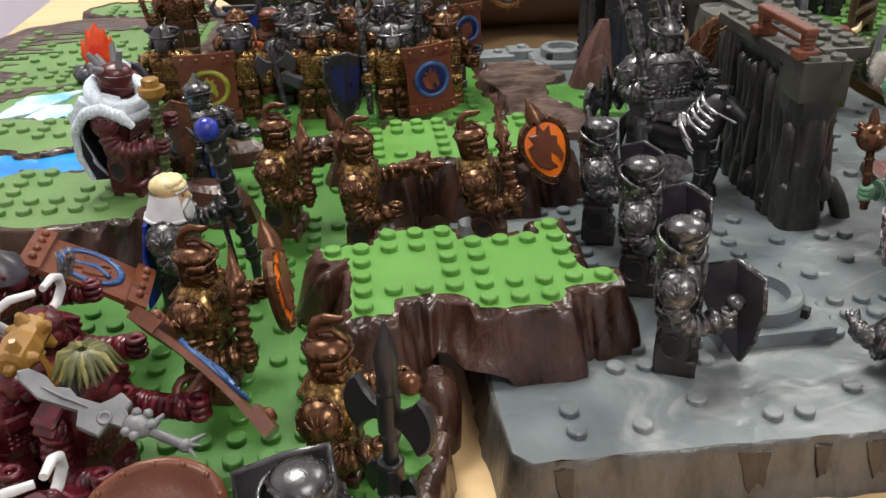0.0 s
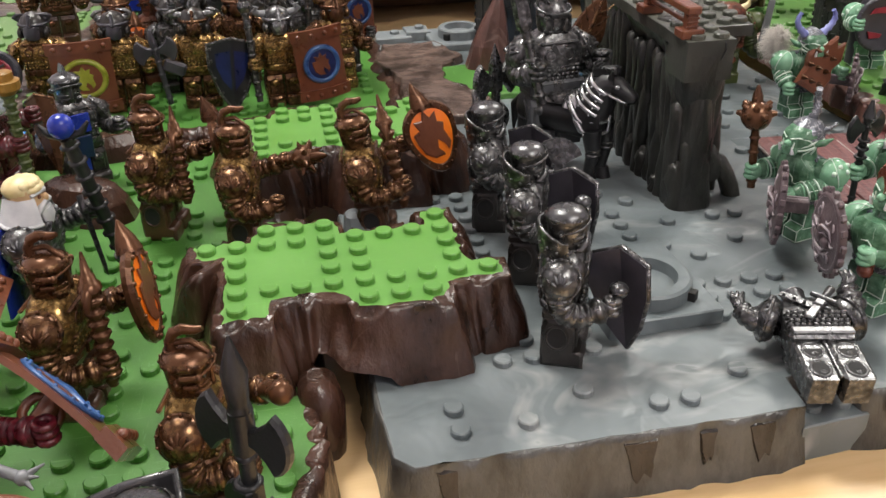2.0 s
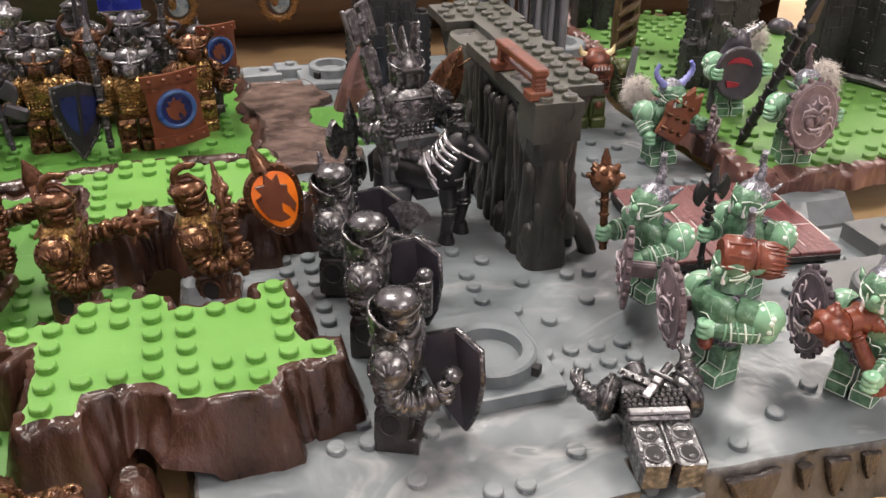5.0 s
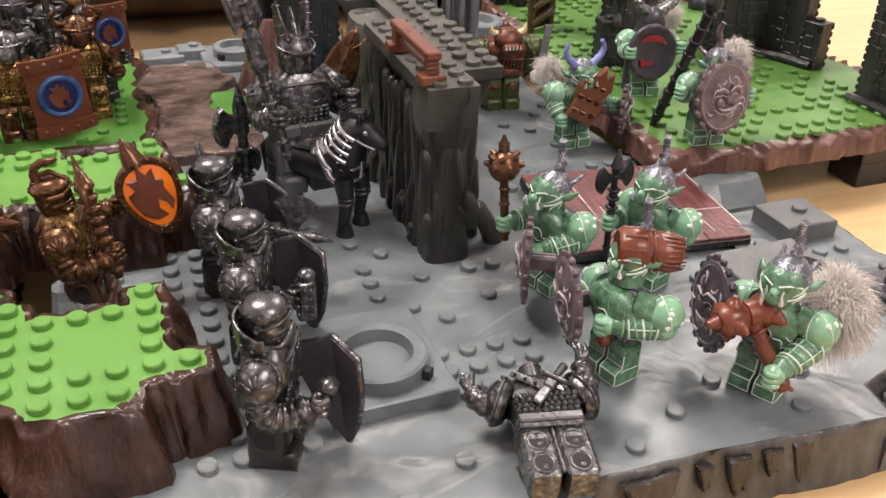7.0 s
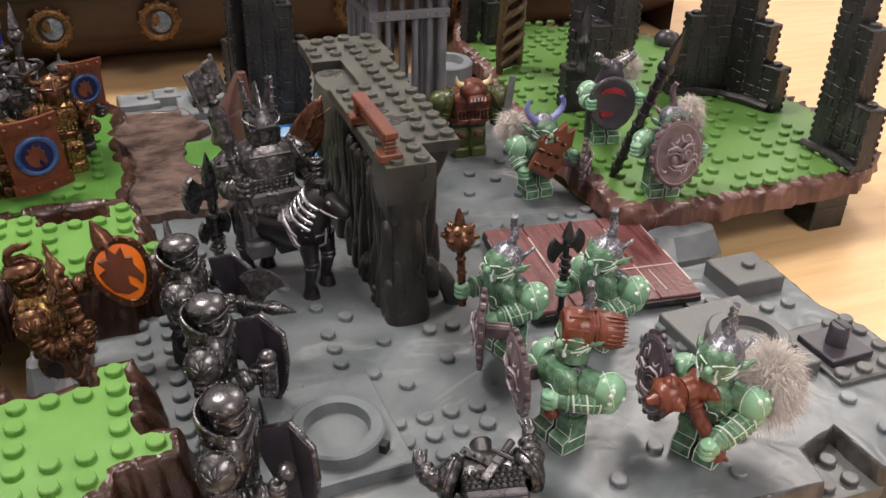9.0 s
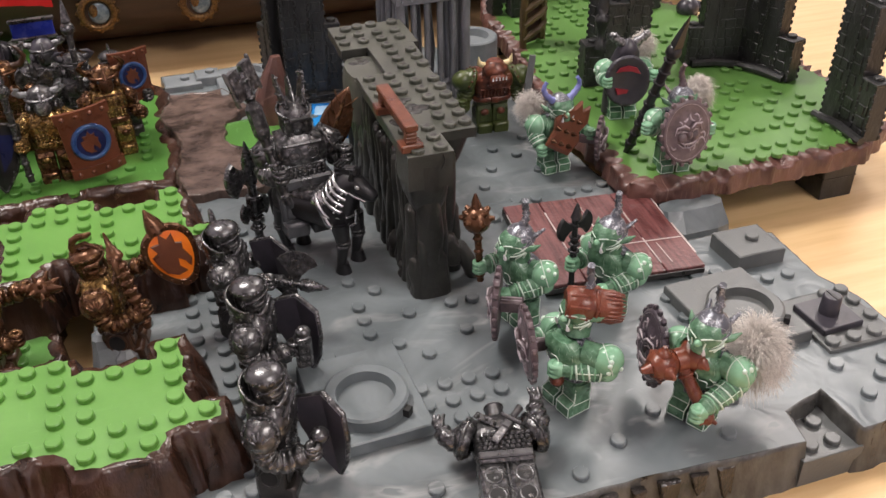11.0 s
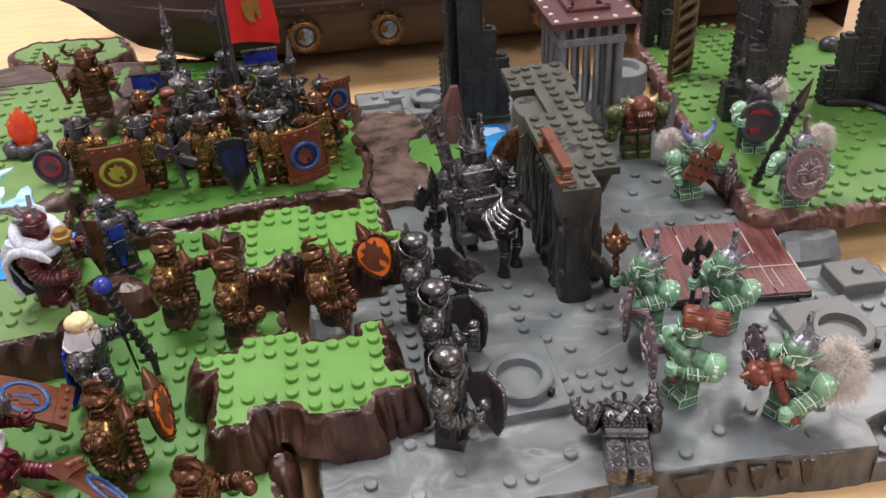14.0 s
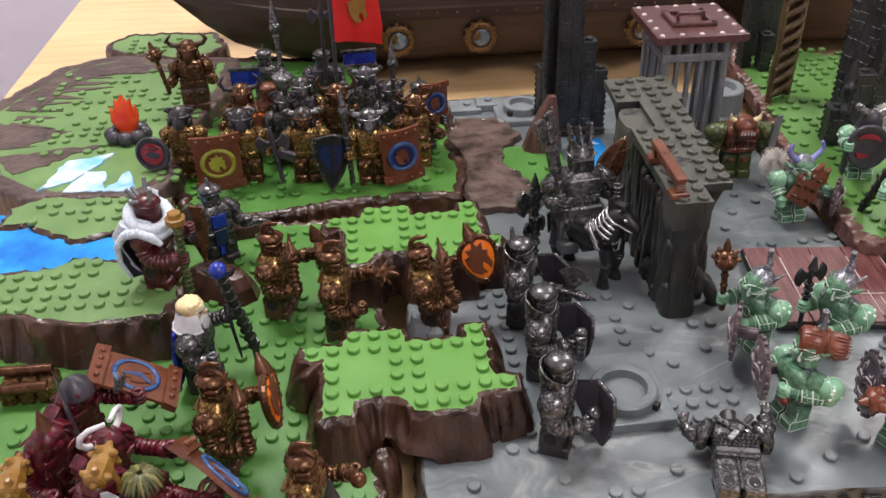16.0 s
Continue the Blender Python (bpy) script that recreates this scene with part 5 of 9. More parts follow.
def pauldron(b, c, s, size, mat, trim):
    """A domed shoulder plate that looks outward: riveted rim, leaf of ridges on its dome."""
    c = Vector(c)
    ax = Vector((s * 0.88, -0.06, 0.47)).normalized()
    k = size
    z = ax
    y = (Vector((0, 0, 1)) - z * z.z).normalized()
    x = y.cross(z)
    b.push(Matrix.Translation(c) @ Matrix((x, y, z)).transposed().to_4x4())
    b.loft([(0, 0, -0.30 * k, 0.46 * k, 0.52 * k), (0, 0, -0.16 * k, 0.60 * k, 0.66 * k), (0, 0, 0.02 * k, 0.62 * k, 0.66 * k), (0, -0.02, 0.18 * k, 0.52 * k, 0.54 * k), (0, -0.04, 0.32 * k, 0.34 * k, 0.34 * k), (0, -0.05, 0.39 * k, 0.12 * k, 0.12 * k), (0, -0.05, 0.40 * k, 0, 0)], mat, 18, 2.3, True, False)
    b.ring((0, 0, -0.02 * k), 0.64 * k, 0.075 * k, mat, (0, 0, 1), 20, 6)
    for i in range(9):
        a = math.radians(-20 + 220 * i / 8)
        b.ball((0.64 * k * math.cos(a), 0.66 * k * math.sin(a), 0.06 * k), 0.07 * k, trim, 6, 4)
    for i in range(5):
        a = math.radians(30 + 30 * i)
        e, o = 0.50 * k, -0.30 * k
        b.tube([(0, o, 0.24 * k), (0.55 * e * math.cos(a), o + 0.7 * e * math.sin(a), 0.40 * k), (e * math.cos(a), o + 1.35 * e * math.sin(a), 0.20 * k)], [0.04 * k, 0.085 * k, 0.03 * k], trim, 6)
    b.tube([(-0.5 * k, -0.36 * k, 0.02), (0, -0.50 * k, 0.16 * k), (0.5 * k, -0.36 * k, 0.02)], 0.06 * k, mat, 6)
    b.pop()


LEGSIDE = [(-0.80, 0.0), (0.52, 0.0), (0.56, 0.5), (0.54, 1.45), (0.40, 1.78), (-0.36, 1.78), (-0.50, 1.45), (-0.50, 0.56), (-0.80, 0.46)]


def fist(b, c, d, r, mat):
    """A closed hand: a palm and three fingers curled round an upright grip."""
    b.ball(c, r, mat, 10, 7)
    for z in (-0.2, 0.0, 0.2):
        b.ring(Vector(c) + d * 0.14 + Vector((0, 0, z)), 0.2, 0.105, mat, (0, 0, 1), 10, 6)


def body(b, legs, torso, arms, trim, rhand, lhand, bulk=1.0, hunch=0.0, leg=1.0, pad=0.92):
    """Legs, trunk and arms of a figure that faces -y."""
    b.push(Matrix.Translation((0, 0, 1.9 * (1 - leg))) @ Matrix.Diagonal((1, 1, leg, 1)))
    for s in (-1, 1):
        x0, x1 = (0.03, 0.99) if s > 0 else (-0.99, -0.03)
        b.slab(LEGSIDE, x0, x1, legs, 0.08)
        b.loft([(s * 0.51, -0.42, 0.40, 0.46, 0.42), (s * 0.51, -0.40, 0.52, 0.49, 0.45), (s * 0.51, -0.36, 0.60, 0.44, 0.36)], legs, 14, 4.0)
        b.push(Matrix.Translation((s * 0.985, 0.04, 1.12)) @ pose(0, 0, 0, 0, 90, 0))
        b.ring((0, 0, 0), 0.34, 0.05, legs, (0, 0, 1), 18, 5, 1.25)
        # flat black disc: the hip socket's shade put in as colour
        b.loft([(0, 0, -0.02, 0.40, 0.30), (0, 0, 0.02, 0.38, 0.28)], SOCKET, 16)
        b.pop()
        b.box((s * 0.51, -0.52, 1.05), (0.62, 0.14, 0.74), legs, 0.06)
        b.ball((s * 0.51, -0.55, 1.3), (0.28, 0.15, 0.22), trim, 10, 5)
    b.pop()
    b.box((0, 0.0, 1.88), (1.96, 1.08, 0.34), legs, 0.08)
    k, h = bulk, hunch
    b.loft([(0, 0, 2.0, 0.92, 0.58), (0, -0.02 - h * 0.1, 2.45, 0.88 * k, 0.60), (0, -0.08 - h * 0.3, 3.0, 1.0 * k, 0.70 * k), (0, -0.06 - h * 0.5, 3.45, 1.02 * k, 0.72 * k), (0, -h * 0.7, 3.80, 0.84 * k, 0.60 * k), (0, -h * 0.8, 4.0, 0.52, 0.47)], torso, 20, 3.4)
    b.loft([(0, -h * 0.1, 2.0, 0.95 * k, 0.64 * k), (0, -h * 0.1, 2.08, 1.0 * k, 0.70 * k), (0, -h * 0.1, 2.26, 1.0 * k, 0.70 * k), (0, -h * 0.1, 2.34, 0.94 * k, 0.64 * k)], trim, 20, 3.2, False, False)
    b.box((0, -0.70 * k - h * 0.1, 2.18), (0.46, 0.14, 0.38), trim, 0.05)
    for row in range(3):
        for i in range(9):
            for sg in (-1, 1):
                b.ball((-0.72 * k + 0.18 * k * i, sg * (0.62 + 0.03 * row) * k - h * 0.25, 2.44 + 0.16 * row), (0.10, 0.07, 0.085), torso, 6, 4)
    for sg in (-1, 1):
        b.box((0.0, sg * 0.72 * k - h * 0.42, 3.26), (0.20, 0.09, 1.05), trim, 0.03, (-4 * sg, 38 * sg, 0))
        b.box((0.0, sg * 0.68 * k - h * 0.5, 3.72), (1.46 * k, 0.14, 0.12), trim, 0.05)
        b.box((0.0, sg * 0.70 * k - h * 0.3, 2.92), (1.56 * k, 0.12, 0.09), trim, 0.04)
        b.ring((0.34 * sg, -0.74 * k - h * 0.42, 3.32), 0.2, 0.05, trim, (0, 1, 0), 14, 5)
    for s, hand in ((-1, rhand), (1, lhand)):
        if hand is None:
            continue
        sh = Vector((s * 1.06 * k, -h * 0.5, 3.34))
        hand = Vector(hand)
        bow = Vector((s * 1.5 * k, 0.18, sh.z + (hand.z - sh.z) * 0.9 - 0.75))
        p0 = sh + Vector((s * 0.06, 0, -0.1))
        line = [p0 * (1 - t) ** 2 + bow * 2 * t * (1 - t) + hand * t * t for t in (0, 0.14, 0.28, 0.42, 0.56, 0.7, 0.85, 1)]
        pauldron(b, sh + Vector((s * 0.16, 0, 0.0)), s, pad * k, arms, trim)
        ribbed(b, line, 0.42 * k, 0.33 * k, arms)
        d = (hand - line[-2]).normalized()
        b.tube([hand - d * 0.40, hand - d * 0.36, hand - d * 0.12, hand - d * 0.08], [0.30 * k, 0.41 * k, 0.43 * k, 0.30 * k], arms, 12)
        fist(b, hand + d * 0.08, d, 0.29 * k, arms)
    b.loft([(0, -h * 0.8, 3.95, 0.5, 0.45), (0, -h * 0.85, 4.2, 0.42, 0.42)], arms, 12)


def helm_round(b, mat, dome, trim, face, crest=None, beard=None, moustache=False):
    """A bucket helmet: a barrel, a riveted rim, a dome and a hinged wire bail."""
    b.push(Matrix.Diagonal((0.87, 0.87, 1.0, 1)))
    b.loft([(0, 0, 3.92, 0.52, 0.54), (0, 0, 4.05, 0.58, 0.60), (0, 0, 4.5, 0.63, 0.65), (0, 0, 4.86, 0.66, 0.68)], mat, 22, 2.3)
    b.loft([(0, 0, 4.80, 0.70, 0.72), (0, 0, 4.86, 0.73, 0.75), (0, 0, 4.98, 0.72, 0.74), (0, 0, 5.03, 0.66, 0.68)], mat, 22, 2.2, True, False)
    b.loft([(0, 0, 4.98, 0.66, 0.68), (0, 0, 5.08, 0.58, 0.60), (0, 0, 5.16, 0.42, 0.44), (0, 0, 5.21, 0.2, 0.22), (0, 0, 5.22, 0.0, 0.0)], dome, 22, 2.1, True, False)
    for i in range(16):
        a = 2 * math.pi * i / 16
        b.ball((0.73 * math.cos(a), 0.75 * math.sin(a), 4.93), 0.055, trim, 6, 4)
    b.box((0, -0.56, 4.62), (0.9, 0.14, 0.14), face, 0.03)
    b.box((0, -0.66, 4.50), (0.16, 0.14, 0.66), trim, 0.05)
    for s in (-1, 1):
        bail = [(s * 0.68, 0.10, 4.52), (s * 0.72, -0.24, 4.60), (s * 0.58, -0.56, 4.72), (s * 0.3, -0.74, 4.78), (0, -0.80, 4.80)]
        b.tube(bail, 0.045, trim, 6)
        b.tube([(s * 0.60, 0.10, 4.52), (s * 0.76, 0.10, 4.52)], [0.13, 0.10], trim, 10)
        b.ball((s * 0.78, 0.10, 4.52), 0.085, trim, 8, 5)
        for z in (4.18, 4.34):
            b.tube([(s * 0.12, -0.62, z), (s * 0.36, -0.56, z), (s * 0.56, -0.30, z)], 0.05, mat, 6)
        b.box((s * 0.34, -0.50, 4.06), (0.4, 0.2, 0.26), mat, 0.06, (0, 0, s * 28))
    if crest == "pipe":
        b.tube([(0, 0.34, 5.0), (0, 0.40, 5.36), (0, 0.26, 5.62), (0, -0.02, 5.74), (0, -0.42, 5.72), (0, -0.62, 5.78)], [0.22, 0.17, 0.16, 0.15, 0.12, 0.07], dome, 8)
        b.tube([(0, 0.62, 5.0), (0, 0.30, 5.34), (0, -0.2, 5.40), (0, -0.66, 5.06)], [0.08, 0.10, 0.10, 0.07], trim, 6)
        b.ring((0, 0.36, 5.12), 0.22, 0.07, dome, (0, 0, 1), 12, 5)
        for s in (-1, 1):
            b.tube([(s * 0.70, -0.5, 4.70), (s * 0.76, 0.0, 4.70)], 0.095, dome, 8)
            b.tube([(s * 0.64, -0.46, 4.40), (s * 0.70, -0.05, 4.40)], 0.075, dome, 8)
            b.ball((s * 0.70, -0.52, 4.70), 0.12, dome, 8, 5)
    if crest == "fin":
        b.box((0, 0.0, 5.36), (0.18, 1.0, 0.5), trim, 0.05, (0, 0, 0), 0.6)
    if moustache:
        for s in (-1, 1):
            b.tube([(0, -0.70, 4.08), (s * 0.3, -0.72, 4.14), (s * 0.56, -0.54, 3.98), (s * 0.72, -0.42, 4.06)], [0.12, 0.14, 0.09, 0.03], trim, 7)
        b.loft([(0, -0.6, 3.45, 0.1, 0.08), (0, -0.64, 3.78, 0.34, 0.18), (0, -0.56, 4.02, 0.38, 0.2)], mat, 10)
    if beard:
        b.loft([(0, -0.68, 3.0, 0.12, 0.1), (0, -0.72, 3.5, 0.42, 0.22), (0, -0.62, 4.1, 0.55, 0.28), (0, -0.5, 4.4, 0.5, 0.25)], beard, 12)
    b.pop()


def collar(b, mat, trim, lo=-12, hi=192):
    """A tall neck guard that stands round the back of the head, riveted inside and out."""
    n = 18
    for flip, k in ((0, 1.0), (1, 0.9)):
        vs, fs = [], []
        for z, rad in ((3.45, 0.80), (3.85, 0.88), (4.25, 0.94), (4.70, 0.95)):
            for i in range(n + 1):
                a = math.radians(lo + (hi - lo) * i / n)
                vs.append((rad * k * math.cos(a), rad * k * 0.9 * math.sin(a) + 0.02, z - 0.28 * (1 - math.sin(max(0.0, min(math.pi, a)))) * (z - 3.45)))
        for r in range(3):
            for i in range(n):
                f = (r * (n + 1) + i, r * (n + 1) + i + 1, (r + 1) * (n + 1) + i + 1, (r + 1) * (n + 1) + i)
                fs.append(f[::-1] if flip else f)
        b.add(vs, fs, mat, True)
        if not flip:
            top = vs[3 * (n + 1):]
            outer = vs[2 * (n + 1):3 * (n + 1)]
        else:
            b.tube([Vector(p).lerp(Vector(q), 0.5) for p, q in zip(top, vs[3 * (n + 1):])], 0.055, mat, 6)
            inner = vs[2 * (n + 1):3 * (n + 1)]
    for i in range(0, n + 1, 2):
        b.ball(outer[i], 0.06, trim, 6, 4)
        b.ball(Vector(inner[i]) + Vector((0, 0, 0.12)), 0.055, trim, 6, 4)


def horns(b, mat, spread=1.0, up=0.9, thick=0.2, z=4.9, y=0.0, inward=True):
    for s in (-1, 1):
        e = s * spread * (0.75 if inward else 1.35)
        b.tube([(s * 0.6, y, z), (s * (0.6 + spread * 0.4), y, z + 0.05), (s * (0.7 + spread * 0.55), y - 0.05, z + up * 0.45), (s * (0.6 + spread * 0.45), y - 0.1, z + up * 0.8), (e, y - 0.15, z + up)], [thick, thick * 0.95, thick * 0.8, thick * 0.55, 0.03], mat, 8)


def helm_bull(b, mat, trim, horn, spread=0.9, up=0.9, inward=True):
    b.loft([(0, 0, 4.05, 0.66, 0.66), (0, 0, 4.5, 0.76, 0.76), (0, 0, 4.9, 0.72, 0.72), (0, 0, 5.2, 0.48, 0.48), (0, 0, 5.35, 0.1, 0.1)], mat, 16)
    b.ring((0, 0, 4.75), 0.76, 0.09, trim, (0, 0, 1), 18, 5)
    b.loft([(0, -0.62, 4.0, 0.34, 0.3), (0, -0.72, 4.3, 0.42, 0.34), (0, -0.6, 4.7, 0.4, 0.3)], trim, 10)
    b.box((0, -0.8, 5.0), (0.16, 0.3, 0.7), trim, 0.04, (-24, 0, 0))
    for s in (-1, 1):
        b.ball((s * 0.34, -0.7, 4.58), (0.15, 0.1, 0.09), BLACK, 7, 4)
        b.ball((s * 0.66, -0.25, 4.3), (0.2, 0.4, 0.32), mat, 8, 5)
    horns(b, horn, spread, up, 0.2, 4.95, 0.0, inward)


def shaft(b, p, q, r, mat, rings=4):
    p, q = Vector(p), Vector(q)
    b.tube([p, q], r, mat, 8)
    d = (q - p).normalized()
    for i in range(rings):
        c = p.lerp(q, (i + 0.5) / rings)
        b.tube([c - d * 0.08, c, c + d * 0.08], [r, r * 1.45, r], mat, 8)


def ball_mace(b, p, q, mat, r=0.55, handle=None, blunt=False):
    p, q = Vector(p), Vector(q)
    d = (q - p).normalized()
    shaft(b, p, q, 0.16, handle or mat, 5)
    b.ball(q, r, mat, 14, 9)
    o = d.orthogonal().normalized()
    w = d.cross(o)
    for k, (a, e) in enumerate([(i * math.pi / 3, 0.15) for i in range(6)] + [(i * math.pi / 3 + 0.5, 0.7) for i in range(6)]):
        v = (o * math.cos(a) + w * math.sin(a)) * math.cos(e) + d * math.sin(e)
        b.tube([q + v * r * 0.9, q + v * (r + (0.16 if blunt else 0.26))], [0.17, 0.09] if blunt else [0.14, 0.02], mat, 6)
    b.tube([q + d * r * 0.8, q + d * (r + 0.18), q + d * (r + 0.6)], [0.22, 0.2, 0.06], mat, 8)


def club(b, p, q, mat):
    """A slim club of stacked cups under a crescent guard and a stepped spike."""
    p, q = Vector(p), Vector(q)
    d = (q - p).normalized()
    path, rad = [], []
    for i in range(9):
        for f, r in ((0.0, 0.17), (0.35, 0.20), (0.85, 0.30), (0.97, 0.27)):
            path.append(p.lerp(q, (i + f) / 9))
            rad.append(r * (0.9 + 0.03 * i))
    b.tube(path, rad, mat, 12)
    o = d.cross(Vector((0, 1, 0.2))).normalized()
    arc = [q + o * (0.46 * math.cos(a)) - d * 0.1 + d * (-0.5 + 0.62 * abs(math.sin(a))) for a in [math.pi * i / 8 for i in range(9)]]
    b.tube(arc, [0.07, 0.12, 0.15, 0.16, 0.16, 0.16, 0.15, 0.12, 0.07], mat, 8)
    b.tube([q - d * 0.1, q + d * 0.10, q + d * 0.12, q + d * 0.36, q + d * 0.38, q + d * 1.05], [0.34, 0.30, 0.24, 0.20, 0.15, 0.04], mat, 10)


def axe(b, p, q, mat, size=1.0, blade=None, stick=True, roll=0.0):
    p, q = Vector(p), Vector(q)
    d = (q - p).normalized()
    if stick:
        shaft(b, p, q, 0.15 * size, mat, 5)
    m = Matrix.Translation(q - d * 0.45 * size) @ Vector((0, 0, 1)).rotation_difference(d).to_matrix().to_4x4()
    b.push(m @ pose(0, 0, 0, 0, 0, roll) @ pose(0, 0, 0, 90, 0, 0))
    for s in (-1, 1):
        edge = [(0.52 + 0.62 * math.cos(a), 0.74 * math.sin(a)) for a in [math.radians(-66 + 16.5 * i) for i in range(9)]]
        out = [(0.12, -0.16), (0.34, -0.22), (0.58, -0.42)] + edge + [(0.58, 0.42), (0.34, 0.22), (0.12, 0.16)]
        out = [(s * x * size, y * size) for x, y in out]
        b.prism(out if s > 0 else out[::-1], -0.09 * size, 0.09 * size, blade or mat, 0.10)
    b.pop()
    b.tube([q - d * 0.2, q + d * 0.1, q + d * 0.75 * size], [0.2 * size, 0.24 * size, 0.03], mat, 6)


def spear(b, p, q, mat, tip=1.3):
    p, q = Vector(p), Vector(q)
    d = (q - p).normalized()
    shaft(b, p, q, 0.18, mat, 7)
    b.ball(q, (0.40, 0.40, 0.40), mat, 9, 6)
    b.tube([q + d * 0.25, q + d * 0.4, q + d * (0.4 + tip * 0.35), q + d * (0.4 + tip)], [0.14, 0.38, 0.28, 0.02], mat, 4, True, False, 0.8)


def sword(b, p, q, mat, guard):
    p, q = Vector(p), Vector(q)
    d = (q - p).normalized()
    o = d.orthogonal().normalized()
    b.tube([p - d * 0.6, p], 0.12, guard, 7)
    b.tube([p - o * 0.45, p + o * 0.45], 0.11, guard, 6)
    b.tube([p, p.lerp(q, 0.85), q], [0.26, 0.2, 0.01], mat, 4, True, False, 0.3)


def emblem(b, mat, z, k=1.0):
    """A plain curled shape of paint."""
    out = [(-0.62, -0.1), (-0.5, -0.45), (-0.2, -0.68), (0.15, -0.7), (0.0, -0.45), (0.1, -0.2), (0.3, -0.42), (0.35, -0.62), (0.52, -0.4), (0.42, 0.0), (0.5, 0.2), (0.3, 0.3), (0.35, 0.6), (0.1, 0.5), (-0.05, 0.78), (-0.2, 0.5), (-0.5, 0.55), (-0.4, 0.25), (-0.65, 0.2)]
    b.prism([(x * k, y * k) for x, y in out], z, z + 0.05, mat, 0.08)


def dish(b, outline, levels, mat, smooth=True):
    """A shallow dish on an outline: levels of (scale, height) from the rim to the middle."""
    n = len(outline)
    vs = [(x * k, y * k, z) for k, z in levels for x, y in outline]
    b.add(vs, [(r * n + i, r * n + (i + 1) % n, r * n + n + (i + 1) % n, r * n + n + i) for r in range(len(levels) - 1) for i in range(n)], mat, smooth)


def egg_shield(b, m):
    """Egg-shaped bronze shield, pointed below, orange field, brown flame shape. Its face looks along +z of m."""
    b.push(m)
    egg = []
    for i in range(32):
        a = 2 * math.pi * i / 32
        x, y = math.cos(a), math.sin(a)
        egg.append((x * (1.0 + 0.16 * y), y * (1.22 if y > 0 else 1.5) - (0.16 * max(0.0, -y - 0.7))))
    dish(b, egg, [(0.0, -0.16), (1.0, -0.16), (1.05, 0.0), (1.0, 0.14), (0.84, 0.14), (0.80, 0.10)], COPPER, False)
    dish(b, egg, [(0.81, 0.11), (0.55, 0.19), (0.0, 0.23)], ORANGE)
    b.push(Matrix.Diagonal((1.12, 1.36, 1.0, 1)))
    emblem(b, SHADE, 0.19, 0.98)
    b.pop()
    for i in range(0, 32, 2):
        b.ball((egg[i][0] * 0.93, egg[i][1] * 0.93, 0.14), 0.08, COPPER, 6, 4)
    b.tube([(0, 1.15, -0.02), (0, 1.5, -0.05), (0, 2.05, -0.12)], [0.40, 0.30, 0.04], COPPER, 8)
    b.tube([(0, 1.0, 0.14), (0, 1.5, 0.1)], [0.2, 0.12], COPPER, 6)
    b.pop()


def kite_shield(b, m, mat, trim, field=None, boss=False):
    """A kite shield folded along its middle line; the face looks along +z of m."""
    b.push(m)
    o = [(0, 1.3), (0.95, 1.05), (0.9, 0.1), (0.55, -0.9), (0, -1.7)]
    for s in (-1, 1):
        f = [(x * s, y, 0.26 - 0.26 * abs(x)) for x, y in o]
        k = [(x * s, y, 0.10 - 0.26 * abs(x)) for x, y in o]
        n = len(f)
        faces = [tuple(range(n)), tuple(range(n, 2 * n))[::-1]] + [(i, n + i, n + (i + 1) % n, (i + 1) % n) for i in range(n)]
        if s > 0:
            faces = [t[::-1] for t in faces]
        b.add(f + k, faces, mat)
        if field:
            c = [(x * s * 0.62 + 0.08 * s, y * 0.55 + 0.12, 0.285 - 0.26 * abs(x * 0.62 + 0.08)) for x, y in o]
            b.add(c, [tuple(range(n)) if s < 0 else tuple(range(n))[::-1]], field)
        b.tube([(x * s, y, 0.2 - 0.26 * abs(x)) for x, y in o], 0.08, trim, 6)
        for x, y in ((0.84, 0.9), (0.82, 0.4), (0.72, -0.3), (0.45, -0.9)):
            b.ball((x * s, y, 0.26 - 0.26 * abs(x)), 0.075, trim, 6, 4)
    if boss:
        b.ball((0, 0.2, 0.2), (0.62, 0.62, 0.34), STEEL, 14, 7)
        b.ring((0, 0.2, 0.22), 0.62, 0.08, trim, (0, 0, 1), 18, 5)
    b.pop()


def banner_shield(b, m, ring_mat, bend=0.25):
    """A bent oblong brown shield with riveted bars above and below and a coloured ring."""
    b.push(m)
    n = 8
    for y0, y1, t in ((-1.5, -1.05, 0.22), (-1.05, 1.05, 0.12), (1.05, 1.5, 0.22)):
        vs = []
        for i in range(n + 1):
            x = -1.15 + 2.3 * i / n
            z = -bend * (x / 1.15) ** 2
            w = 1.0 if t > 0.2 else 0.92
            for y, zz in ((y0, z), (y1, z), (y1, z + t), (y0, z + t)):
                vs.append((x * w, y, zz))
        fs = []
        for i in range(n):
            a, c = i * 4, i * 4 + 4
            fs += [(a + j, c + j, c + (j + 1) % 4, a + (j + 1) % 4) for j in range(4)]
        fs += [(0, 1, 2, 3), (n * 4 + 3, n * 4 + 2, n * 4 + 1, n * 4)]
        b.add(vs, [f[::-1] for f in fs], SHADE)
    for y in (-1.28, 1.28):
        for x in (-0.85, -0.3, 0.3, 0.85):
            b.ball((x, y, 0.22 - bend * (x / 1.15) ** 2), 0.11, SHADE, 7, 4)
    b.loft([(0, 0, 0.05, 0.68, 0.68), (0, 0, 0.135, 0.66, 0.66)], NAVY if ring_mat is RINGBLUE else SHADE, 24)
    b.ring((0, 0, 0.10), 0.72, 0.12, ring_mat, (0, 0, 1), 24, 6)
    b.push(Matrix.Scale(0.9, 4))
    emblem(b, SHADE if ring_mat is RINGBLUE else ring_mat, 0.14, 0.75)
    b.pop()
    b.pop()


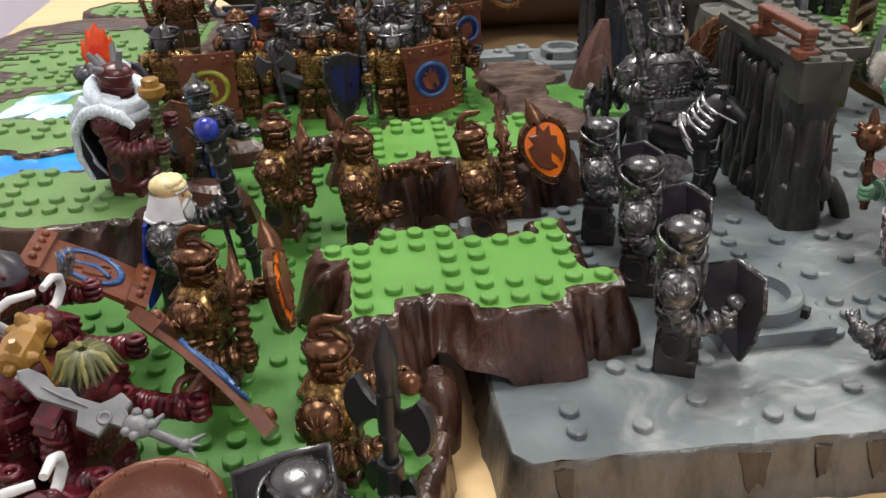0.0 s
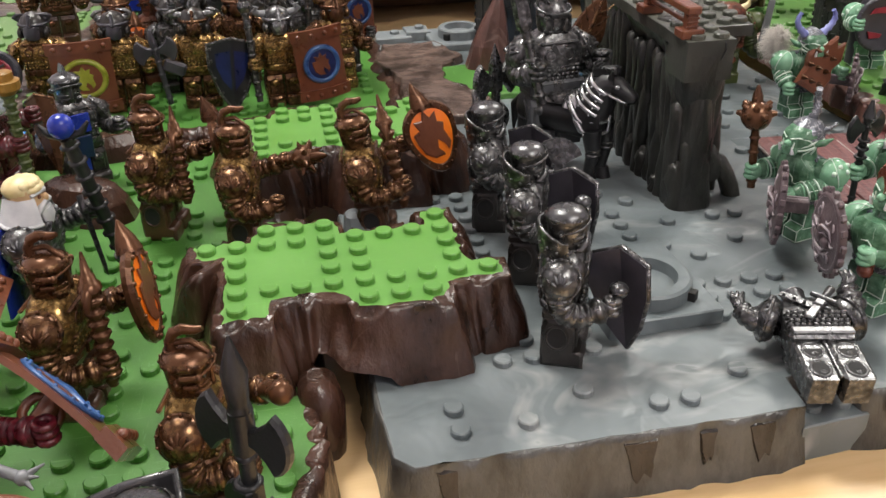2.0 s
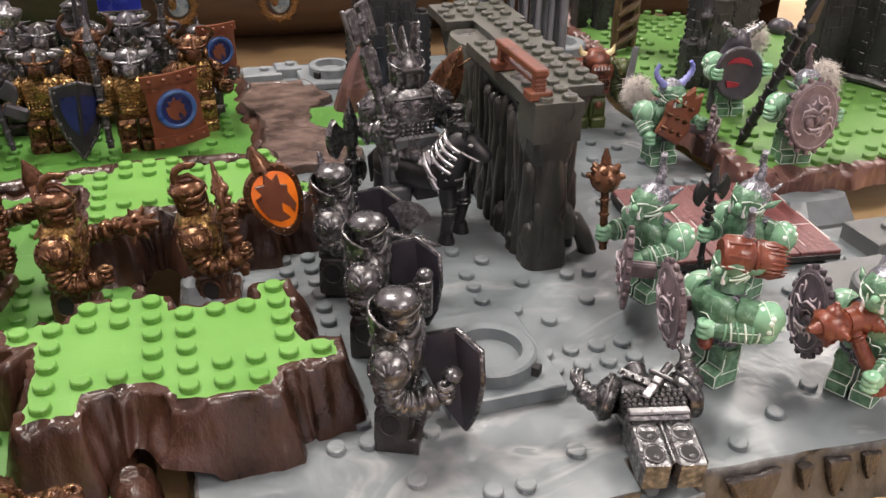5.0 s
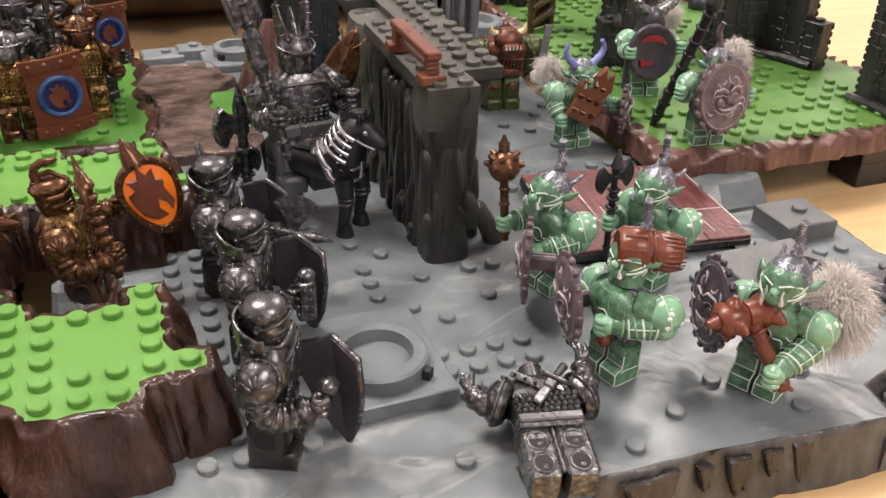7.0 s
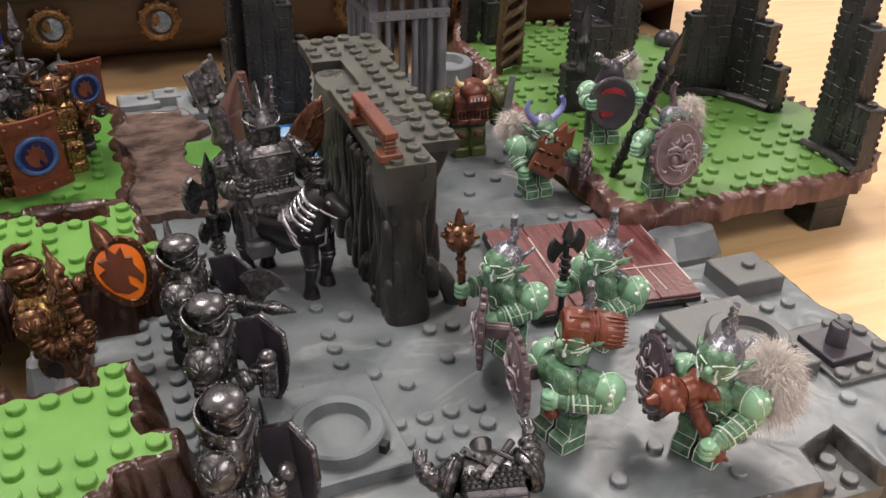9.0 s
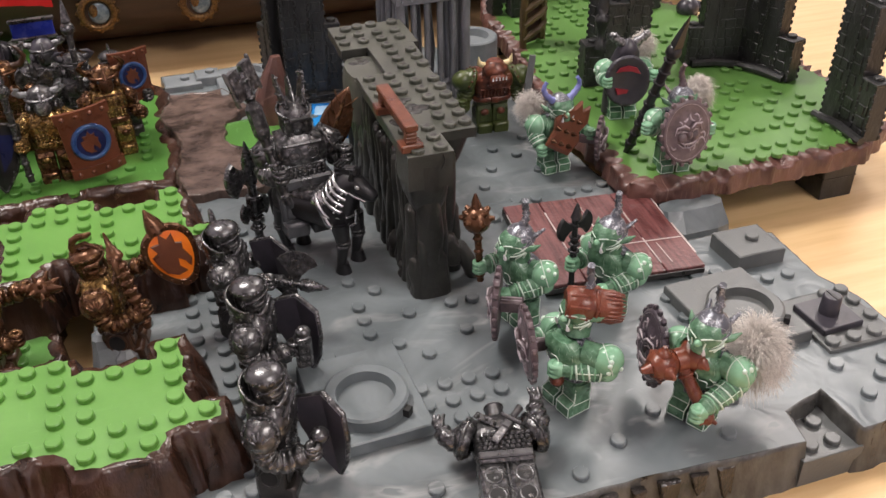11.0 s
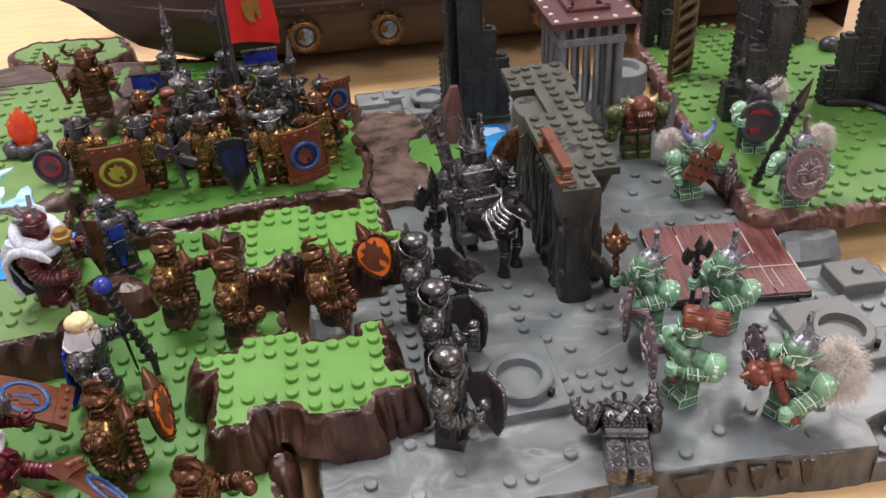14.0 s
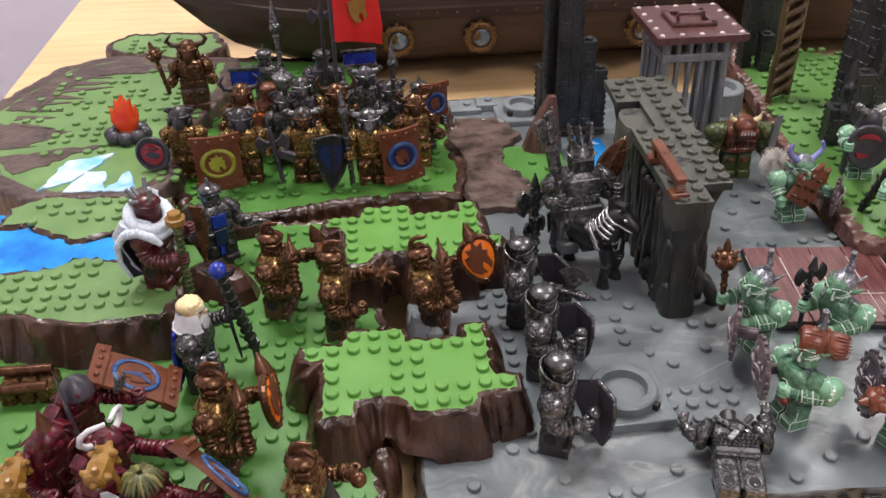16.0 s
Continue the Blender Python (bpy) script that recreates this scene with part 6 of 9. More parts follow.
def gear_shield(b, m, r=1.35, mat=None):
    """A round toothed shield with a raised scowling relief."""
    mat = mat or MAUVE
    b.push(m)
    b.push(Matrix.Diagonal((0.86, 1.1, 1.0, 1)))
    b.loft([(0, 0, -0.16, r, r), (0, 0, 0.06, r, r), (0, 0, 0.12, r * 0.92, r * 0.92), (0, 0, 0.05, r * 0.82, r * 0.82), (0, 0, 0.16, r * 0.6, r * 0.6), (0, 0, 0.24, 0, 0)], mat, 26, 2, True, False)
    b.add([(r * math.cos(i * math.pi / 13), r * math.sin(i * math.pi / 13), -0.16) for i in range(26)], [tuple(range(26))[::-1]], mat)
    for i in range(18):
        a = 2 * math.pi * i / 18
        b.box((r * 1.05 * math.cos(a), r * 1.05 * math.sin(a), -0.03), (0.2, 0.24, 0.2), mat, 0.04, (0, 0, math.degrees(a)))
    line = MAUVELINE
    rr = random.Random(int(r * 100))
    for k in range(12):
        a0, d0 = rr.uniform(0, 6.3), rr.uniform(0.7, 1.0)
        cx, cy = d0 * math.cos(a0), d0 * math.sin(a0)
        s0, turn, q0 = rr.uniform(0, 6.3), rr.choice((-1, 1)) * rr.uniform(1.6, 3.6), rr.uniform(0.16, 0.34)
        pts = []
        for j in range(7):
            q = q0 * (1 - 0.08 * j)
            x, y = cx + q * math.cos(s0 + turn * j / 6), cy + q * math.sin(s0 + turn * j / 6)
            pts.append((x, y, 0.22 - 0.12 * math.hypot(x, y) / r))
        b.tube(pts, [0.02, 0.04, 0.05, 0.05, 0.045, 0.035, 0.015], line, 5)
    b.ball((0, -0.02, 0.24), (0.20, 0.26, 0.16), mat, 10, 6)
    for sx in (-1, 1):
        b.ball((sx * 0.36, -0.16, 0.18), (0.30, 0.24, 0.16), mat, 10, 6)
        b.tube([(sx * 0.04, 0.20, 0.32), (sx * 0.30, 0.36, 0.30), (sx * 0.66, 0.30, 0.18), (sx * 0.76, 0.02, 0.14)], [0.09, 0.12, 0.10, 0.04], mat, 7)
        b.tube([(sx * 0.06, 0.30, 0.40), (sx * 0.32, 0.46, 0.38), (sx * 0.70, 0.36, 0.25), (sx * 0.80, 0.0, 0.18)], [0.02, 0.045, 0.04, 0.015], line, 5)
        b.tube([(sx * 0.14, 0.10, 0.36), (sx * 0.34, 0.18, 0.30), (sx * 0.54, 0.10, 0.24)], [0.015, 0.035, 0.015], line, 5)
        b.tube([(0, -0.44, 0.30), (sx * 0.34, -0.42, 0.28), (sx * 0.62, -0.20, 0.22)], [0.04, 0.045, 0.015], line, 5)
        b.tube([(0, -0.66, 0.22), (sx * 0.36, -0.60, 0.2), (sx * 0.7, -0.34, 0.15)], [0.03, 0.035, 0.012], line, 5)
    for k in range(5):
        b.tube([(-0.28 + 0.14 * k, -0.44, 0.30), (-0.28 + 0.14 * k, -0.56, 0.30)], [0.05, 0.02], line, 5)
    b.ring((0, 0, 0.08), r * 0.90, 0.035, line, (0, 0, 1), 28, 4)
    b.pop()
    b.box((0, 0, -0.62), (0.5, 0.52, 0.95), MAUVE, 0.04)
    for k in (-1, 1):
        for e in (-0.14, 0.06):
            b.box((e, k * 0.265, -0.62), (0.05, 0.03, 0.85), MAUVELINE, 0.008)
    b.pop()


def tuft(b, c, direction, mat, count, length, spread, seed):
    """Loose fur: a soft core under many thin curved strands."""
    r = random.Random(seed)
    d0 = Vector(direction).normalized()
    core = Vector(c) + d0 * length * 0.3
    k = length
    b.ball(core, (0.30 * k, 0.30 * k, 0.34 * k), mat, 14, 9)
    b.ball(core + Vector((0, 0, -0.3 * k)), (0.24 * k, 0.24 * k, 0.3 * k), mat, 12, 8)
    for _ in range(count * 16):
        d = (d0 * 0.55 + Vector((r.gauss(0, 1), r.gauss(0, 1), r.gauss(0, 1))) * spread * 1.5).normalized()
        p = core + Vector((d.x * 0.26 * k, d.y * 0.26 * k, d.z * 0.32 * k + r.uniform(-0.35, 0.06) * k))
        L = length * r.uniform(0.18, 0.62)
        q = p + d * L * 0.6 + Vector((r.gauss(0, 0.05), r.gauss(0, 0.05), 0.02))
        e = p + d * L + Vector((r.gauss(0, 0.12), r.gauss(0, 0.12), -0.35 * L + r.gauss(0, 0.08)))
        b.tube([p, q, e], [0.015, 0.010, 0.003], mat, 3, False)


def orc_head(b, n, horn="spiral", hornmat=None):
    """A low-slung hooded head, dry-brushed seams, an iron cap and twisted horns."""
    b.push(Matrix.Translation((0, -0.8, 3.9)) @ Matrix.Scale(0.98, 4) @ Matrix.Translation((0, 0.8, -3.9)))
    b.loft([(0, -0.85, 3.40, 0.42, 0.42), (0, -0.92, 3.65, 0.62, 0.60), (0, -0.88, 3.95, 0.70, 0.70), (0, -0.80, 4.25, 0.68, 0.72), (0, -0.72, 4.5, 0.52, 0.6), (0, -0.65, 4.66, 0.2, 0.26)], ORC, 16, 2.3)
    b.loft([(0, -1.42, 3.40, 0.3, 0.16), (0, -1.50, 3.60, 0.44, 0.2), (0, -1.38, 3.80, 0.4, 0.2)], ORC, 10)
    b.ball((0, -1.56, 3.9), (0.16, 0.2, 0.15), ORCSKIN, 8, 5)
    b.loft([(0, -0.70, 4.12, 0.71, 0.72), (0, -0.68, 4.35, 0.68, 0.70), (0, -0.62, 4.62, 0.50, 0.52), (0, -0.55, 4.80, 0.2, 0.2)], HELMGREY, 16)
    b.ring((0, -0.70, 4.14), 0.72, 0.05, HELMGREY, (0, -0.1, 1), 20, 5)
    b.ring((0, -0.86, 4.05), 0.72, 0.042, ORCLINE, (0, -0.45, 0.9), 22, 5)
    b.ring((0, -0.88, 3.8), 0.69, 0.042, ORCLINE, (0, -0.25, 1.0), 22, 5)
    for s in (-1, 1):
        b.tube([(s * 0.3, -1.6, 3.55), (s * 0.34, -1.72, 3.85)], [0.09, 0.02], WHITE, 6)
        b.tube([(s * 0.1, -1.58, 4.1), (s * 0.4, -1.45, 4.2), (s * 0.66, -1.1, 4.1), (s * 0.72, -0.8, 3.8), (s * 0.5, -1.2, 3.5)], 0.03, ORCLINE, 5)
        b.tube([(s * 0.3, -1.3, 4.35), (s * 0.55, -0.9, 4.3), (s * 0.68, -0.4, 4.1), (s * 0.6, -0.2, 3.7)], 0.03, ORCLINE, 5)
        b.tube([(s * 0.28, -1.52, 4.0), (s * 0.24, -1.56, 3.7), (s * 0.28, -1.45, 3.45)], 0.036, ORCLINE, 5)
        b.tube([(s * 0.70, -0.75, 4.1), (s * 0.70, -0.8, 3.75), (s * 0.5, -0.8, 3.4)], 0.036, ORCLINE, 5)
        b.tube([(s * 0.6, -0.8, 3.95), (s * 0.85, -0.55, 4.0), (s * 1.05, -0.3, 4.2)], [0.18, 0.15, 0.03], ORC, 7)
        if horn == "spiral":
            path, rad = [], []
            for i in range(9):
                t = i / 8
                path.append((s * (0.42 + 0.2 * t), -0.35 + 0.62 * t, 4.3 + 0.12 * t + 0.2 * t * t))
                rad.append((0.16 - 0.11 * t) * (1.2 if i % 2 else 0.82))
            b.tube(path, rad, hornmat or HELMGREY, 7)
        else:
            path, rad = [], []
            for i in range(12):
                t = i / 11
                path.append((s * (0.45 + 0.75 * math.sin(2.2 * t) - 0.1 * t), -0.75, 4.45 + 1.25 * t))
                rad.append((0.21 - 0.11 * t) * (1.16 if i % 2 else 0.86))
            b.tube(path, rad, hornmat or LILAC, 8)
    if horn == "spiral":
        path, rad = [], []
        for i in range(12):
            t = i / 11
            path.append((0.06 * math.sin(7 * t), -0.5 + 0.16 * math.sin(3 * t) + 0.05 * t, 4.7 + 1.25 * t))
            rad.append((0.19 - 0.07 * t) * (1.25 if i % 2 else 0.8))
        b.tube(path, rad, hornmat or HELMGREY, 7)
    b.pop()


ORCLEG = [(-0.66, 0.0), (0.40, 0.0), (0.42, 0.5), (0.36, 0.6), (0.38, 1.5), (-0.34, 1.5), (-0.38, 0.66), (-0.66, 0.54)]


def orc(b, rhand, lhand, rball=(-1.1, 0.1, 2.85), lball=(1.1, 0.1, 2.85)):
    """A hunched orc that faces -y: booted legs, great round shoulders and wrapped forearms."""
    for s in (-1, 1):
        x0, x1 = (0.05, 0.80) if s > 0 else (-0.80, -0.05)
        b.slab(ORCLEG, x0, x1, ORC, 0.07)
        for x in (x0 + 0.03, x1 - 0.03):
            b.tube([(x, -0.66, 0.06), (x, -0.66, 0.52), (x, -0.38, 0.66), (x, -0.36, 1.3)], 0.021, ORCLINE, 5)
            b.tube([(x, 0.40, 0.06), (x, 0.42, 0.5), (x, 0.37, 0.62), (x, 0.38, 1.4)], 0.018, ORCLINE, 5)
        for y, z in ((-0.66, 0.06), (-0.67, 0.50), (-0.385, 0.70), (-0.37, 1.12)):
            b.tube([(x0 + 0.02, y, z), (x1 - 0.02, y, z)], 0.021, ORCLINE, 5)
        out = x1 if s > 0 else x0
        b.tube([(out, -0.6, 0.06), (out, 0.38, 0.06)], 0.018, ORCLINE, 5)
        b.tube([(out, -0.45, 0.58), (out, 0.40, 0.54)], 0.020, ORCLINE, 5)
        b.loft([(s * 0.43, -0.02, 1.0, 0.40, 0.40), (s * 0.43, -0.04, 1.2, 0.46, 0.46), (s * 0.43, 0, 1.45, 0.42, 0.42)], ORC, 12, 3.0)
    b.loft([(0, 0.02, 1.38, 0.76, 0.46), (0, -0.02, 1.7, 0.78, 0.52), (0, -0.12, 2.2, 0.86, 0.60), (0, -0.2, 2.75, 0.96, 0.68), (0, -0.28, 3.15, 0.86, 0.64), (0, -0.38, 3.42, 0.46, 0.44)], ORC, 18, 2.8)
    b.loft([(0, 0.02, 1.58, 0.80, 0.54), (0, 0.02, 1.64, 0.84, 0.58), (0, 0.0, 1.84, 0.84, 0.59), (0, 0, 1.9, 0.80, 0.55)], ORCDARK, 18, 2.8, True, False)
    b.box((0, -0.58, 1.6), (0.6, 0.1, 0.55), ORCDARK, 0.04, (6, 0, 0), 0.9)
    b.loft([(0, 0.40, 1.8, 0.7, 0.24), (0, 0.46, 2.3, 0.86, 0.30), (0, 0.36, 2.9, 0.98, 0.36), (0, 0.05, 3.32, 0.84, 0.36), (0, -0.1, 3.42, 0.5, 0.3)], ORCDARK, 16, 2.6)
    filigree(b, (0, -0.2, 2.5), (0.94, 0.72, 0.75), 18, ORCLINE, 71, 0.024)
    filigree(b, (0, 0.2, 2.8), (0.98, 0.60, 0.6), 12, MAUVELINE, 73, 0.03, (0, 1, 0))
    for s, hand, ball in ((-1, rhand, rball), (1, lhand, lball)):
        c, hand = Vector(ball), Vector(hand)
        b.tube([(s * 0.62, -0.1, 2.98), c], [0.46, 0.50], ORC, 12)
        b.ball(c, (0.60, 0.60, 0.60), ORCSKIN, 18, 11)
        b.ring(c, 0.60, 0.021, ORCLINE, (s * 0.5, 0.9, 0.3), 22, 5)
        b.ring(c, 0.60, 0.018, ORCLINE, (s, -0.3, 0.2), 22, 5)
        rr = random.Random(int(100 * c.y) + s)
        for _ in range(4):
            v = Vector((s * rr.uniform(0.3, 1), rr.uniform(-0.5, 0.8), rr.uniform(-0.2, 1))).normalized()
            b.ball(c + v * 0.57, (0.10, 0.10, 0.10), ORCLINE, 7, 5)
        elbow = c + Vector((s * 0.06, -0.05, -0.42))
        d = (hand - elbow).normalized()
        L = (hand - elbow).length
        b.ball(elbow, 0.44, ORCSKIN, 12, 8)
        b.tube([elbow, elbow + d * L * 0.3, elbow + d * L * 0.62, elbow + d * L * 0.8, hand], [0.42, 0.45, 0.40, 0.37, 0.28], ORC, 14)
        for t in (0.16, 0.28, 0.40, 0.54, 0.68, 0.80):
            b.ring(elbow.lerp(hand, t), 0.44 - 0.10 * max(0.0, t - 0.3), 0.036, ORCLINE if t in (0.16, 0.40, 0.68) else ORCSKIN, (d + Vector((0.1, 0.0, 0.16 * math.sin(9 * t)))), 16, 5)
        o = d.orthogonal().normalized() * 0.44
        for a in (0.3, 1.5, 2.8, 4.1, 5.3):
            q = Matrix.Rotation(a, 3, d) @ o
            b.tube([elbow.lerp(hand, 0.16) + q, elbow.lerp(hand, 0.42) + q * 1.0, elbow.lerp(hand, 0.68) + q * 0.88], 0.018, ORCLINE, 4)
        fist(b, hand + d * 0.1, d, 0.33, ORCSKIN)


def thing(b, name, label, category, place, turn=0.0, group="", lean=(0, 0)):
    return tagged(b.done(name, None, "", place, turn, lean), label, category, group)


def facing(x, y, z, yaw, tilt=0.0, roll=0.0):
    """A frame whose +z looks out level, turned by yaw from -y; +y points up."""
    return Matrix.Translation((x, y, z)) @ pose(0, 0, 0, 0, 0, yaw) @ pose(0, 0, 0, 90 - tilt, 0, 0) @ pose(0, 0, 0, 0, 0, roll)


# bronze warriors on the green plates
def bronze(place, turn, label, rh, lh, weapon, shield=None, leg=1.0, lean=(0, 0)):
    b = Build()
    drop = Matrix.Translation((0, 0, 1.9 * (leg - 1)))
    b.push(drop)
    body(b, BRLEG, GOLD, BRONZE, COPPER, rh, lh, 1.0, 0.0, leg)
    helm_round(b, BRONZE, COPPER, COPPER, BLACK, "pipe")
    weapon(b)
    if shield:
        egg_shield(b, shield @ Matrix.Scale(1.04, 4))
    b.pop()
    thing(b, "bronze_warrior_figure", label, "toy figure", place, turn, "bronze warriors", lean)


def upright_club(b, x=-0.9, y=-1.45, lo=1.7, hi=4.6):
    club(b, (x, y, lo), (x + 0.15, y + 0.1, hi), COPPER)


bronze((5.3, 8.5, 0.0), 82, "bronze armoured warrior toy with upright club and orange egg shield", (-0.95, -1.35, 2.35), (1.5, -1.4, 3.0), lambda b: upright_club(b, -0.9, -1.35, 1.5, 5.0), facing(1.0, -2.85, 3.5, -72, 6, 10), 1.0, (-9, 0))
bronze((0.1, 8.7, 0.0), 82, "bronze armoured warrior toy pointing a spiked mace forward", (-0.95, -1.3, 2.2), (1.3, -1.5, 3.0), lambda b: ball_mace(b, (1.2, -1.3, 3.1), (0.5, -2.5, 3.5), COPPER, 0.5))
bronze((-3.2, 10.9, 0.0), 76, "bronze armoured warrior toy with club and narrow orange shield", (-0.95, -1.3, 2.3), (1.4, -1.5, 3.0), lambda b: upright_club(b), facing(0.6, -2.6, 3.6, 12, 8, 8))
bronze((-4.9, -0.2, 0.0), 78, "bronze armoured warrior toy with club and tilted orange shield", (-1.0, -1.4, 2.0), (1.5, -1.2, 2.8), lambda b: upright_club(b, -0.8, -1.5, 1.3, 4.5), facing(0.6, -2.3, 3.65, 7, 8, -12))
bronze((-1.0, -4.4, 0.0), 76, "bronze armoured warrior toy with a short knobbed mace", (-0.95, -1.3, 2.2), (1.4, -1.5, 2.9), lambda b: (b.tube([(1.3, -1.4, 2.9), (0.7, -2.0, 3.3)], [0.26, 0.30], COPPER, 10), b.ball((0.65, -2.05, 3.35), 0.36, COPPER, 12, 8)), None, 0.55)


# gunmetal knights on the grey plate
def knight(place, turn, label, rh, lh, extra):
    b = Build()
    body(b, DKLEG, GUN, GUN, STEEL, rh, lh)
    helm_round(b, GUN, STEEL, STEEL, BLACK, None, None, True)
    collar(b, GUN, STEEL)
    extra(b)
    thing(b, "knight_figure", label, "toy figure", place, turn, "gunmetal knights")


FOLD = Matrix.Diagonal((1.12, 1.18, 1.3, 1))
knight((10.0, -0.7, 0.0), 66, "gunmetal knight toy with moustached visor and dark kite shield", (-0.85, -1.35, 2.3), (1.3, -0.7, 2.2), lambda b: (kite_shield(b, facing(0.25, -1.75, 2.15, 62, 0, -8) @ FOLD, SLATE, GUN), b.ball((-0.40, -1.70, 2.70), (0.34, 0.32, 0.26), STEEL, 12, 7), b.tube([(-0.8, -1.4, 2.3), (-0.1, -1.7, 2.4)], [0.2, 0.16], GUN, 8)))
knight((10.2, 4.3, 0.0), 70, "gunmetal knight toy holding a studded dark shield", (-0.7, -1.4, 2.5), (1.2, -0.9, 2.3), lambda b: (kite_shield(b, facing(0.40, -1.65, 2.5, 64, 2, -6) @ FOLD, SLATE, GUN), b.box((-0.75, -1.95, 2.55), (0.5, 0.62, 1.5), GUN, 0.1, (0, 0, 20)), [b.ball((-1.02, -2.15 + 0.2 * (i % 3), 2.1 + 0.3 * (i // 3)), 0.06, STEEL, 6, 4) for i in range(12)], b.ball((-0.8, -2.0, 3.45), (0.3, 0.3, 0.22), STEEL, 10, 6)))
knight((9.8, 8.6, 0.0), 74, "gunmetal knight toy raising a broad dark axe", (-0.7, -1.5, 2.6), (1.2, -1.3, 2.7), lambda b: (axe(b, (-0.6, -1.2, 2.9), (-0.5, -3.2, 2.35), IRON, 1.25, None, True, 78), b.box((-0.5, -2.0, 2.65), (0.42, 0.7, 0.42), IRON, 0.08), kite_shield(b, facing(0.55, -1.8, 2.7, 60, 4, -4), SLATE, GUN), b.box((0.7, 0.5, 5.0), (0.4, 0.3, 0.9), GUN, 0.08, (-10, 14, 0), 0.6)))


def battle_axe(label, place, turn, high, mat, size, spike=0.0):
    root = group_at("battle_axe", place, turn)
    tagged(root, label, "toy axe", "battle axes")
    b = Build()
    shaft(b, (0, 0, 0), (0.0, 0.1, high), 0.16 * size, mat, 6)
    for z in (0.22, 0.34, 0.6):
        b.ring((0, 0.02, high * z), 0.22 * size, 0.09, mat, (0, 0, 1), 12, 5)
    b.box((0, 0, high * 0.5), (0.5 * size, 0.5 * size, 0.22 * high), mat, 0.1)
    b.done("handle", root)
    b = Build()
    axe(b, (0, 0, high * 0.6), (0.0, 0.1, high), mat, size, None, False)
    b.tube([(0, 0.09, high - 0.85 * size), (0, 0.1, high + 0.1)], 0.24 * size, mat, 10)
    if spike:
        b.tube([(0, 0.1, high), (0, 0.1, high + spike * 0.55), (0, 0.1, high + spike)], [0.2, 0.28, 0.03], mat, 6)
    b.done("blade", root)
    b = Build()
    axe(b, (0, 0, high * 0.2), (0.0, 0.06, high * 0.52), mat, size * 0.62, None, False)
    b.tube([(0, 0.05, high * 0.52 - 0.53 * size), (0, 0.06, high * 0.52 + 0.06)], 0.20 * size, mat, 10)
    b.done("lower_blade", root)


def horse_rider():
    b = Build()
    b.push(pose(0, 0, 0, 90, 0, 0))
    b.loft([(0, 2.9, -2.3, 0.45, 0.5), (0, 2.95, -1.9, 0.88, 0.88), (0, 2.85, -0.8, 0.86, 0.82), (0, 2.8, 0.4, 0.84, 0.80), (0, 2.95, 1.4, 0.92, 0.98), (0, 3.1, 1.95, 0.66, 0.78)], BLACK, 16, 2.3)
    b.pop()
    # arched neck, head carried level
    b.tube([(0, -1.2, 3.2), (0, -1.5, 3.75), (0, -1.75, 4.25), (0, -2.05, 4.6), (0, -2.35, 4.66)], [0.92, 0.84, 0.72, 0.58, 0.44], BLACK, 14)
    b.tube([(0, -1.95, 4.62), (0, -2.4, 4.52), (0, -2.85, 4.28), (0, -3.15, 4.12), (0, -3.28, 4.06)], [0.42, 0.46, 0.36, 0.30, 0.16], BLACK, 12)
    b.box((0, -1.80, 5.12), (0.44, 1.15, 0.42), BLACK, 0.08, (-10, 0, 0))
    for k in range(7):
        b.box((0, -1.32 - 0.16 * k, 5.36 - 0.03 * k), (0.48, 0.07, 0.16), BLACK, 0.02)
    for s in (-1, 1):
        b.tube([(s * 0.28, -2.2, 4.9), (s * 0.42, -2.3, 5.3)], [0.16, 0.03], BLACK, 6)
        b.ball((s * 0.38, -2.55, 4.62), (0.10, 0.14, 0.10), SILVER, 7, 5)
        for y, f in ((-1.6, -0.15), (1.6, 0.2)):
            b.tube([(s * 0.6, y, 2.6), (s * 0.62, y + f, 1.5), (s * 0.62, y - f * 0.3, 0.45)], [0.46, 0.30, 0.22], BLACK, 10)
            b.ring((s * 0.62, y + f, 1.5), 0.28, 0.08, GUN, (0, 0, 1), 12, 5)
            b.ring((s * 0.62, y + f, 1.72), 0.31, 0.06, GUN, (0, 0, 1), 12, 5)
            b.loft([(s * 0.62, y - 0.05, 0.0, 0.36, 0.42), (s * 0.62, y - 0.05, 0.5, 0.26, 0.28)], BLACK, 10)
        # haunch plates with beaded edges
        for k, (y, z) in enumerate(((-0.85, 3.35), (-1.10, 2.85))):
            b.tube([(s * 0.70, y + 0.35, z + 0.62), (s * 0.92, y + 0.15, z + 0.25), (s * 0.95, y - 0.15, z - 0.2), (s * 0.82, y - 0.45, z - 0.5)], [0.07, 0.15, 0.15, 0.07], CHROME, 7)
            for t in range(5):
                b.ball((s * 0.98, y + 0.25 - 0.14 * t, z + 0.42 - 0.2 * t), 0.07, CHROME, 6, 4)
        b.tube([(s * 0.46, -2.1, 4.3), (s * 0.5, -2.45, 4.2), (s * 0.36, -2.95, 4.0)], 0.07, CHROME, 6)
    for k in range(4):
        big = 0.90 - 0.07 * k
        b.push(Matrix.Translation((0, -1.38 - 0.14 * k, 3.62 + 0.30 * k)) @ Vector((0, 0, 1)).rotation_difference(Vector((0, -0.55, 0.83))).to_matrix().to_4x4())
        b.tube([(big * math.cos(math.pi * t / 10), big * math.sin(math.pi * t / 10) * 0.98, 0) for t in range(-2, 13)], 0.115, CHROME, 7)
        for t in range(-1, 12, 2):
            b.ball(((big + 0.08) * math.cos(math.pi * t / 10), (big + 0.08) * math.sin(math.pi * t / 10), -0.1), 0.065, CHROME, 6, 4)
        b.pop()
